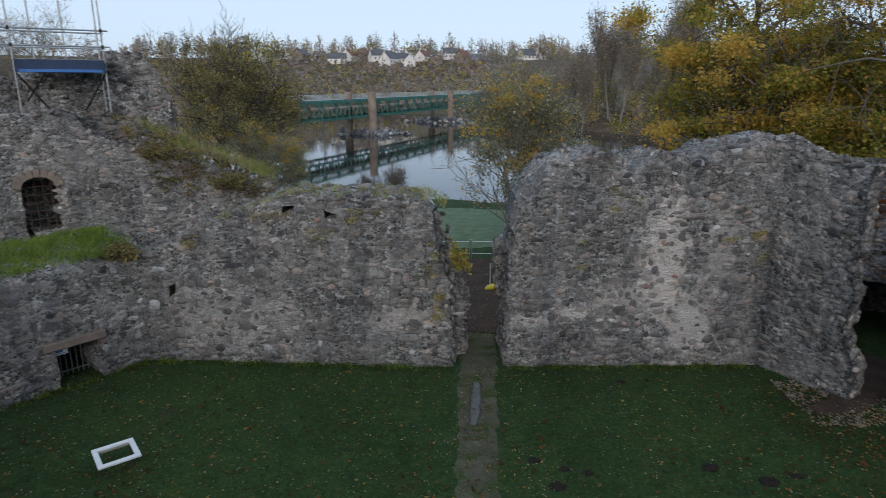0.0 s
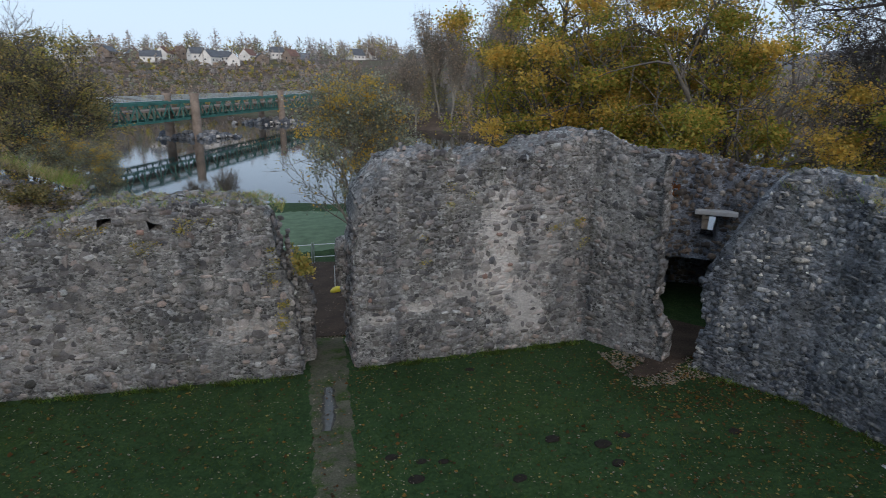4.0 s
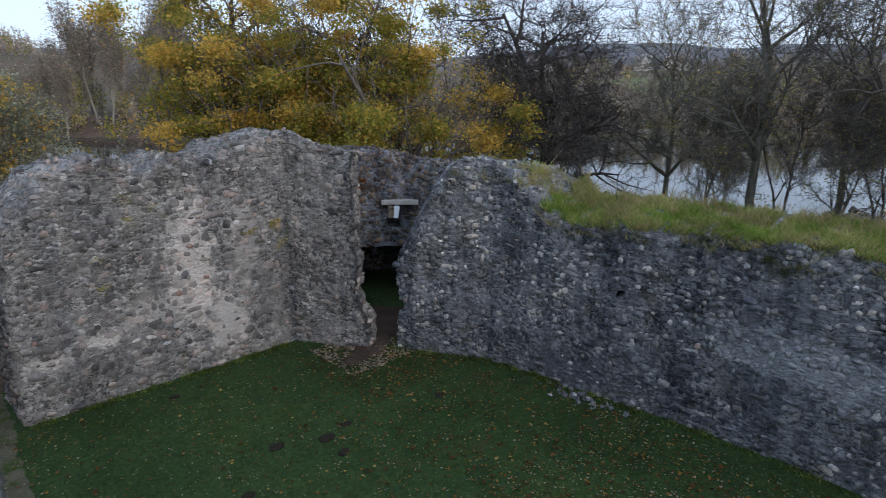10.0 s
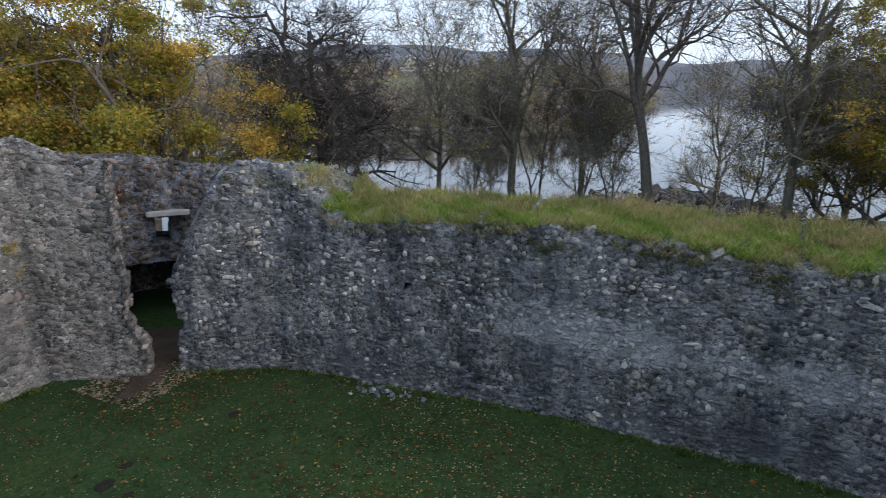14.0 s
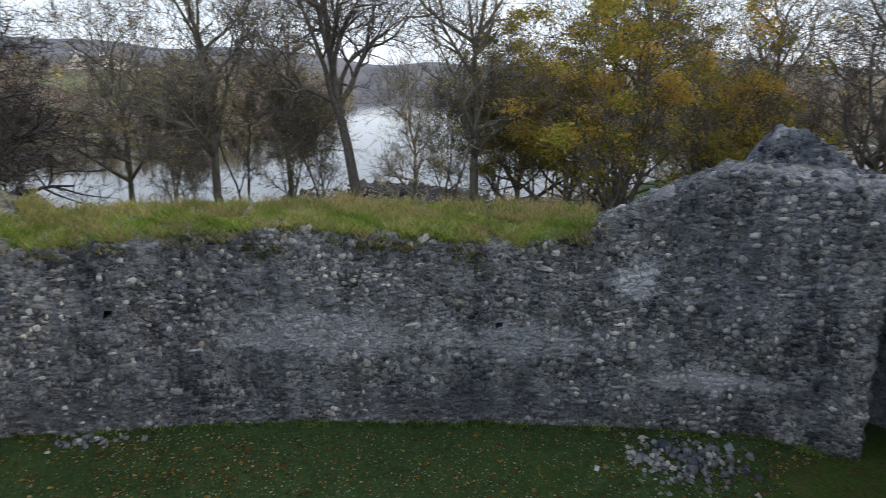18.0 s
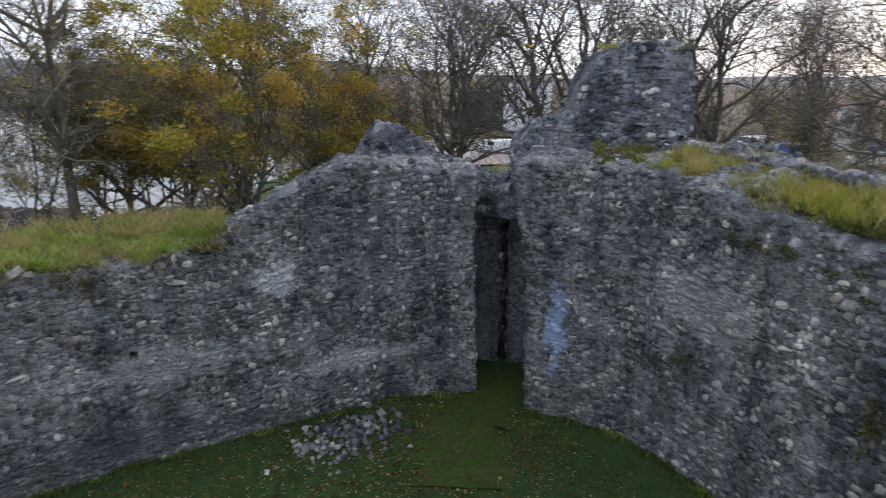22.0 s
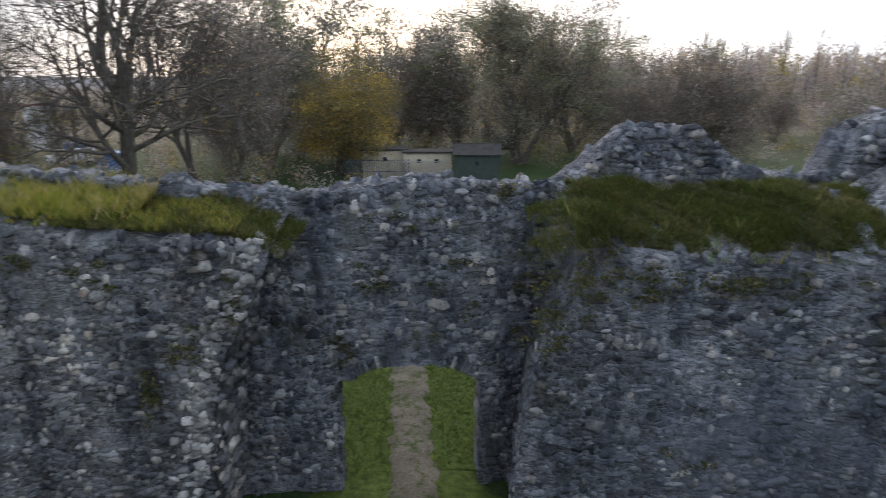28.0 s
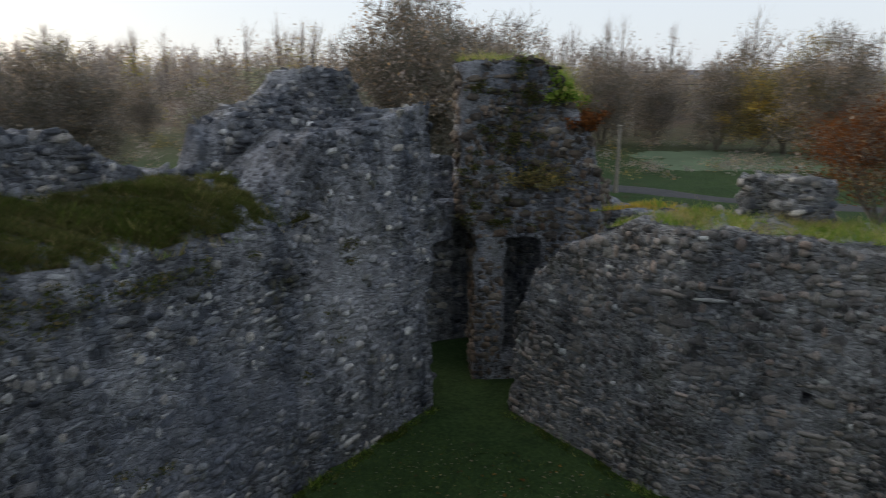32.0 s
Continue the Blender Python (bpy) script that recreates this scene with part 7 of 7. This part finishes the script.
# ---- things in and on the castle ----
def scaffold():
    sc = root("scaffold", (-12.9, 19.9, 9.05), 34, label="steel tube scaffold with a navy platform on the tower", category="scaffold")
    for x in (-0.4, 2.1):
        for y in (0, 1.3):
            bar(sc, "standard", (x, y, -1.0), (x, y, 2.9 if x > 0 else 3.3), 0.026, M_GREY_STEEL, 8)
    for x in (0.2, 1.1):
        bar(sc, "standard", (x, 1.3, 0.2), (x, 1.3, 2.6), 0.026, M_GREY_STEEL, 8)
    for z in (1.1, 1.6):
        bar(sc, "guard_rail", (-0.65, 0, z), (2.3, 0, z), 0.026, M_GREY_STEEL, 8)
        bar(sc, "guard_rail", (-0.65, 1.3, z), (2.3, 1.3, z), 0.026, M_GREY_STEEL, 8)
    for x in (-0.4, 2.1):
        bar(sc, "transom", (x, -0.3, 0.62), (x, 1.6, 0.62), 0.026, M_GREY_STEEL, 8)
        for z in (1.1, 1.6):
            part("coupler", box_bm((0.09, 0.09, 0.11), (x, 0, z), bevel=0.015), M_RUSTY, sc)
    for i in range(5):
        part("board", box_bm((2.6, 0.22, 0.045), (0.85, 0.1 + 0.25 * i, 0.68)), M_TIMBER, sc)
    part("toe_board", box_bm((2.5, 0.05, 0.40), (0.85, -0.06, 0.48), bevel=0.01), M_NAVY, sc)
    part("blue_sheet", box_bm((2.3, 0.03, 0.09), (0.85, -0.1, 0.34)), M_BLUE, sc, "strip of bright blue sheeting")
    for a, b in (((-0.4, 0, 0.3), (0.4, 0.3, -0.9)), ((2.1, 0, 0.3), (1.4, 0.3, -0.9)), ((0.4, 0, 0.3), (-0.2, 0.4, -0.6))):
        bar(sc, "brace", a, b, 0.03, M_BLACK_IRON, 8)


scaffold()


def on_line(a, b, s, out=0.0):
    """A point s metres along a ground line, out metres to its right, and the line's bearing."""
    a, b = Vector(a), Vector(b)
    d = (b - a).normalized()
    return a + d * s + Vector((d.y, -d.x)) * out, math.degrees(math.atan2(d.y, d.x))


p, turn = on_line((-12.67, 15.68), (-9.75, 19.05), 1.55, -0.9)
gate = root("barred_gate", (p.x, p.y, 0.0), turn, label="dark iron barred gate set in a low doorway", category="gate")
for i in range(8):
    bar(gate, "upright", (0.06 + 0.155 * i, 0, 0.02), (0.06 + 0.155 * i, 0, 1.25), 0.018, M_GREY_STEEL)
for z in (0.15, 0.95):
    bar(gate, "cross_bar", (0, 0, z), (1.2, 0, z), 0.028, M_GREY_STEEL)
part("top_plate", box_bm((1.2, 0.05, 0.06), (0.6, 0, 1.28)), M_BLACK_IRON, gate)
p, turn = on_line((-12.67, 15.68), (-9.75, 19.05), 1.5, -0.2)
sign = root("small_sign", (p.x, p.y, 1.12), turn, label="small blue and white notice above the barred gate", category="sign")
part("plate", box_bm((0.46, 0.02, 0.22), (0.25, 0, 0), bevel=0.006), M_WHITE, sign)
part("panel", box_bm((0.2, 0.01, 0.1), (0.25, -0.016, 0.03)), M_BLUE, sign)
part("text_bar", box_bm((0.4, 0.01, 0.025), (0.25, -0.016, -0.06)), M_BLUE, sign)
p, turn = on_line((-12.67, 15.68), (-9.75, 19.05), 1.35, 0.05)
lintel = root("door_lintel", (p.x, p.y, 1.42), turn, label="reddish dressed stone lintel over the doorway", category="lintel", kind="structure")
part("lintel_stone", box_bm((1.75, 0.5, 0.26), (0.8, 0.15, 0), bevel=0.03), M_PIER, lintel)

# The barred window in the tower.
T_LINE = [(-19.0, 12.5), (-15.6, 17.6), (-13.0, 20.1)]
p, turn = on_line(T_LINE[1], T_LINE[2], 8.95 - 6.13, -0.14)
win = root("barred_window", (p.x, p.y, 4.25), turn, label="rusty iron grille in an arched tower window", category="window grille")
for i in range(4):
    bar(win, "upright", (0.1 + 0.24 * i, 0, 0), (0.1 + 0.24 * i, 0, 1.78), 0.022, M_RUSTY)
for i in range(7):
    bar(win, "cross_bar", (0, 0.0, 0.12 + 0.27 * i), (0.9, 0.0, 0.12 + 0.27 * i), 0.020, M_RUSTY)
p, turn = on_line(T_LINE[1], T_LINE[2], 9.37 - 6.13, 0.06)
arch = root("window_arch", (p.x, p.y, 5.72), turn, label="pale dressed stones of the window arch", category="arch", kind="structure")
for i in range(9):
    a = math.pi * (i + 0.5) / 9
    part("voussoir", box_bm((0.19, 0.22, 0.26), (0.60 * math.cos(a), 0, 0.44 * math.sin(a) + 0.02), Matrix.Rotation(math.pi / 2 - a, 3, "Y"), 0.02), M_PIER, arch)

# The concrete lintel in the corner tower.
lintel = root("concrete_lintel", (16.6, 20.0, 4.12), -42, label="pale concrete lintel over the tower window", category="lintel", kind="structure")
part("beam", box_bm((1.55, 0.9, 0.18), (0, 0, 0), bevel=0.02), M_CONCRETE, lintel)

# Voussoirs of the gate arch.
p, turn = on_line((1.0, -12.4), (-5.0, -11.65), 14.07 - 11.28, 0.05)
arch = root("gate_arch", (p.x, p.y, 2.40), turn, label="thin rubble voussoirs of the gate arch", category="arch", kind="structure")
for i in range(23):
    a = math.pi * (0.2 + 0.6 * i / 22)
    part("voussoir", box_bm((0.085, 0.5, 0.30), (1.70 * math.cos(a), 0.28, 0.86 * math.sin(a)), Matrix.Rotation(math.pi / 2 - math.atan2(1.72 * math.sin(a), 0.88 * math.cos(a)), 3, "Y"), 0.015), M_STONE_DARK, arch)
    
# Window frame left on the lawn.
fr = root("panel_frame", (-7.78, 12.78, 0.5), 38, label="empty white metal panel frame standing on the lawn", category="frame")
for nm, size, at in (("rail", (0.92, 0.12, 0.06), (0, -0.40, 0)), ("rail", (0.92, 0.12, 0.06), (0, 0.40, 0)), ("stile", (0.12, 0.68, 0.058), (-0.40, 0, 0)), ("stile", (0.12, 0.68, 0.058), (0.40, 0, 0))):
    part(nm, box_bm(size, at, bevel=0.01), M_WHITE, fr)
for x in (-0.35, 0.35):
    bar(fr, "leg", (x, 0.0, -0.55), (x, 0.42, -0.02), 0.025, M_BLACK_IRON)
part("inner_bar", box_bm((0.68, 0.05, 0.03), (0, 0.30, -0.03)), M_TIMBER, fr)

bag = root("grit_bag", (2.15, 26.2, 0.0), 15, label="yellow plastic bag lying in the passage mouth", category="bag")
bm = bmesh.new()
bmesh.ops.create_icosphere(bm, subdivisions=3, radius=0.22)
for v in bm.verts:
    v.co = Vector((v.co.x * 1.25, v.co.y * 0.8, max(v.co.z * 0.75, -0.08) + 0.1 + 0.05 * math.sin(9 * v.co.x) * math.cos(7 * v.co.y)))
part("sack", bm, M_YELLOW_BAG, bag)
bar(bag, "stake", (0.05, 0.25, 0), (0.08, 0.3, 1.15), 0.02, M_WHITE)

for x, y, r in ((2.25, 13.23, 0.2), (3.46, 12.73, 0.17), (2.63, 12.24, 0.24), (5.56, 17.28, 0.18), (6.44, 12.89, 0.22), (2.95, 12.89, 0.14), (7.57, 12.35, 0.26), (7.56, 11.53, 0.2), (11.31, 11.99, 0.2), (6.33, 12.84, 0.14), (8.4, 12.6, 0.2), (5.0, 11.6, 0.2)):
    bm = bmesh.new()
    bmesh.ops.create_icosphere(bm, subdivisions=2, radius=0.72 * r)
    for v in bm.verts:
        k = 1 + 0.25 * math.sin(11 * v.co.x + 5 * x) * math.cos(9 * v.co.y + y)
        v.co = Vector((v.co.x * 1.3 * k, v.co.y * k, v.co.z * 0.3))
    me = bpy.data.meshes.new("molehill")
    bm.to_mesh(me)
    bm.free()
    me.materials.append(M_SOIL)
    ob = tagged(new("molehill", me), "dark crumbled molehill on the lawn", "molehill", "molehills on the lawn")
    ob.location = (x, y, float(land(np.array([math.hypot(x, y)]), np.array([math.degrees(math.atan2(x, y))]))[0]))

# Posts and poles to the west.
def pole(az, d, h, material, label, r=0.09):
    x, y, z = spot(az, d)
    ob = root("pole", (x, y, z), 0, label=label, category="pole")
    part("shaft", rod_bm((0, 0, 0), (0, 0, h), r, r * 0.8, 10), material, ob)
    part("cap", rod_bm((0, 0, h), (0, 0, h + 0.06), r * 1.1, r * 0.6, 10), material, ob)
    return ob


pole(261.5, 52, 5.6, M_TIMBER, "pale timber post beside the lane", 0.17)
pole(354.6, 400, 16, M_TIMBER, "tall lamp pole by the town road", 0.25)
pole(0.8, 420, 18, M_TIMBER, "tall timber pole by the town road", 0.25)
POLES = ((259.5, 118), (269.0, 112), (279.0, 108))
for off in (-0.9, 0.9):
    wire = root("telegraph_wire", label="thin dark wire hanging between the telegraph poles", category="wire")
    for (a0, d0), (a1, d1) in zip(POLES, POLES[1:]):
        u, v = Vector(spot(a0, d0)) + Vector((0, off, 8.95)), Vector(spot(a1, d1)) + Vector((0, off, 8.95))
        part("span", rod_bm(u, v, 0.028, None, 5), M_BLACK_IRON, wire)
for az, d in POLES:
    tp = pole(az, d, 9.5, M_TIMBER, "timber telegraph pole across the field", 0.16)
    part("cross_arm", box_bm((2.2, 0.14, 0.16), (0, 0, 8.8), Matrix.Rotation(radians(-az), 3, "Z")), M_TIMBER, tp)

# ---- single stones of the nearest stretches of wall ----
for owner, material, c, t, n, size in LATE_STONES:
    stones_single(owner, material, c, t, n, size)

# Larger and odd-coloured stones that stand out in the faces.
M_PALE_STONE = simple_mat("pale_quartz_stone", (0.40, 0.39, 0.37), 0.93, 0, 0.45, 11.0, 0.02)
M_BROWN_STONE = simple_mat("brown_sandstone", (0.30, 0.25, 0.21), 0.93, 0, 0.4, 9.0, 0.02)
M_RED_STONE = simple_mat("red_sandstone", (0.27, 0.18, 0.145), 0.93, 0, 0.4, 9.0, 0.02)
M_BLACK_STONE = simple_mat("dark_whinstone", (0.11, 0.108, 0.11), 0.9, 0, 0.3, 9.0, 0.02)


def odd_stones(owner, a, b, rows):
    """Rows of distance along the line, height, length, height of the stone and its material."""
    ob = bpy.data.objects[owner]
    a, b = np.array(a), np.array(b)
    d = (b - a) / np.linalg.norm(b - a)
    n = np.array([d[1], -d[0], 0.0])
    for s, z, l, h, m in rows:
        p = a + d * s
        stones_single(ob, m, [np.array([*p, z]) + 0.02 * n], [np.array([*d, 0.0])], [n], [(0.62 * l, 0.10, 0.58 * h)])


odd_stones("wall_north_east", (2.06, 18.4), (10.4, 18.55), [(1.66, 2.62, 0.42, 0.36, M_BROWN_STONE), (3.0, 1.62, 0.45, 0.2, M_PALE_STONE), (3.42, 1.6, 0.5, 0.22, M_PALE_STONE), (4.62, 3.3, 0.42, 0.55, M_BLACK_STONE), (4.38, 2.78, 0.36, 0.4, M_RED_STONE), (6.31, 6.41, 0.3, 0.2, M_PALE_STONE), (4.96, 6.37, 0.28, 0.18, M_PALE_STONE), (8.53, 0.63, 0.22, 0.2, M_PALE_STONE), (8.9, 3.8, 0.4, 0.16, M_RED_STONE), (4.87, 4.17, 0.4, 0.25, M_RED_STONE), (5.3, 3.1, 0.35, 0.2, M_RED_STONE), (0.5, 2.3, 0.2, 0.25, M_RED_STONE), (3.8, 1.5, 0.3, 0.25, M_BROWN_STONE), (2.5, 3.2, 0.3, 0.22, M_BLACK_STONE), (2.9, 2.5, 0.32, 0.2, M_BLACK_STONE), (1.2, 0.7, 0.3, 0.22, M_BLACK_STONE), (2.2, 0.5, 0.36, 0.25, M_BROWN_STONE), (3.2, 3.9, 0.34, 0.22, M_BLACK_STONE)])
odd_stones("wall_north_west", (-9.9, 18.95), (0.4, 18.4), [(4.57, 4.23, 0.45, 0.3, M_PALE_STONE), (7.48, 2.49, 0.42, 0.3, M_BROWN_STONE), (3.55, 1.83, 0.4, 0.22, M_PALE_STONE), (8.7, 2.3, 0.4, 0.3, M_BROWN_STONE), (9.4, 1.4, 0.45, 0.22, M_PALE_STONE), (8.9, 0.5, 0.4, 0.3, M_PALE_STONE), (6.0, 4.9, 0.34, 0.3, M_RED_STONE), (5.4, 2.6, 0.3, 0.2, M_BLACK_STONE), (7.0, 3.6, 0.3, 0.2, M_BLACK_STONE), (2.4, 2.8, 0.36, 0.2, M_BROWN_STONE), (1.9, 1.4, 0.3, 0.2, M_PALE_STONE)])
odd_stones("wall_east", (14.3, 12.6), (15.1, 5.0), [(4.89, 4.75, 0.3, 0.26, M_PALE_STONE), (2.97, 0.78, 0.3, 0.24, M_PALE_STONE), (3.35, 0.32, 0.2, 0.16, M_PALE_STONE), (3.1, 0.5, 0.16, 0.14, M_PALE_STONE), (3.6, 0.7, 0.16, 0.14, M_PALE_STONE), (2.7, 0.95, 0.14, 0.14, M_PALE_STONE), (3.9, 0.45, 0.14, 0.12, M_PALE_STONE), (0.74, 2.06, 0.28, 0.2, M_BROWN_STONE), (6.94, 2.71, 0.34, 0.3, M_PALE_STONE), (6.6, 2.4, 0.3, 0.3, M_BROWN_STONE)])
odd_stones("wall_south_east", (11.45, -11.05), (9.0, -12.25), [(0.25, 4.9, 0.55, 0.3, M_BROWN_STONE), (1.4, 4.2, 0.3, 0.24, M_BROWN_STONE)])
odd_stones("wall_south_east", (6.8, -12.0), (1.2, -10.75), [(0.2, 6.2, 0.34, 0.28, M_PALE_STONE), (2.7, 5.4, 0.3, 0.3, M_BROWN_STONE), (3.8, 4.6, 0.28, 0.26, M_PALE_STONE), (4.4, 2.3, 0.35, 0.3, M_PALE_STONE), (4.9, 5.9, 0.4, 0.34, M_PALE_STONE), (4.7, 3.8, 0.35, 0.3, M_PALE_STONE), (5.0, 5.2, 0.4, 0.28, M_PALE_STONE), (4.3, 1.3, 0.3, 0.24, M_PALE_STONE)])
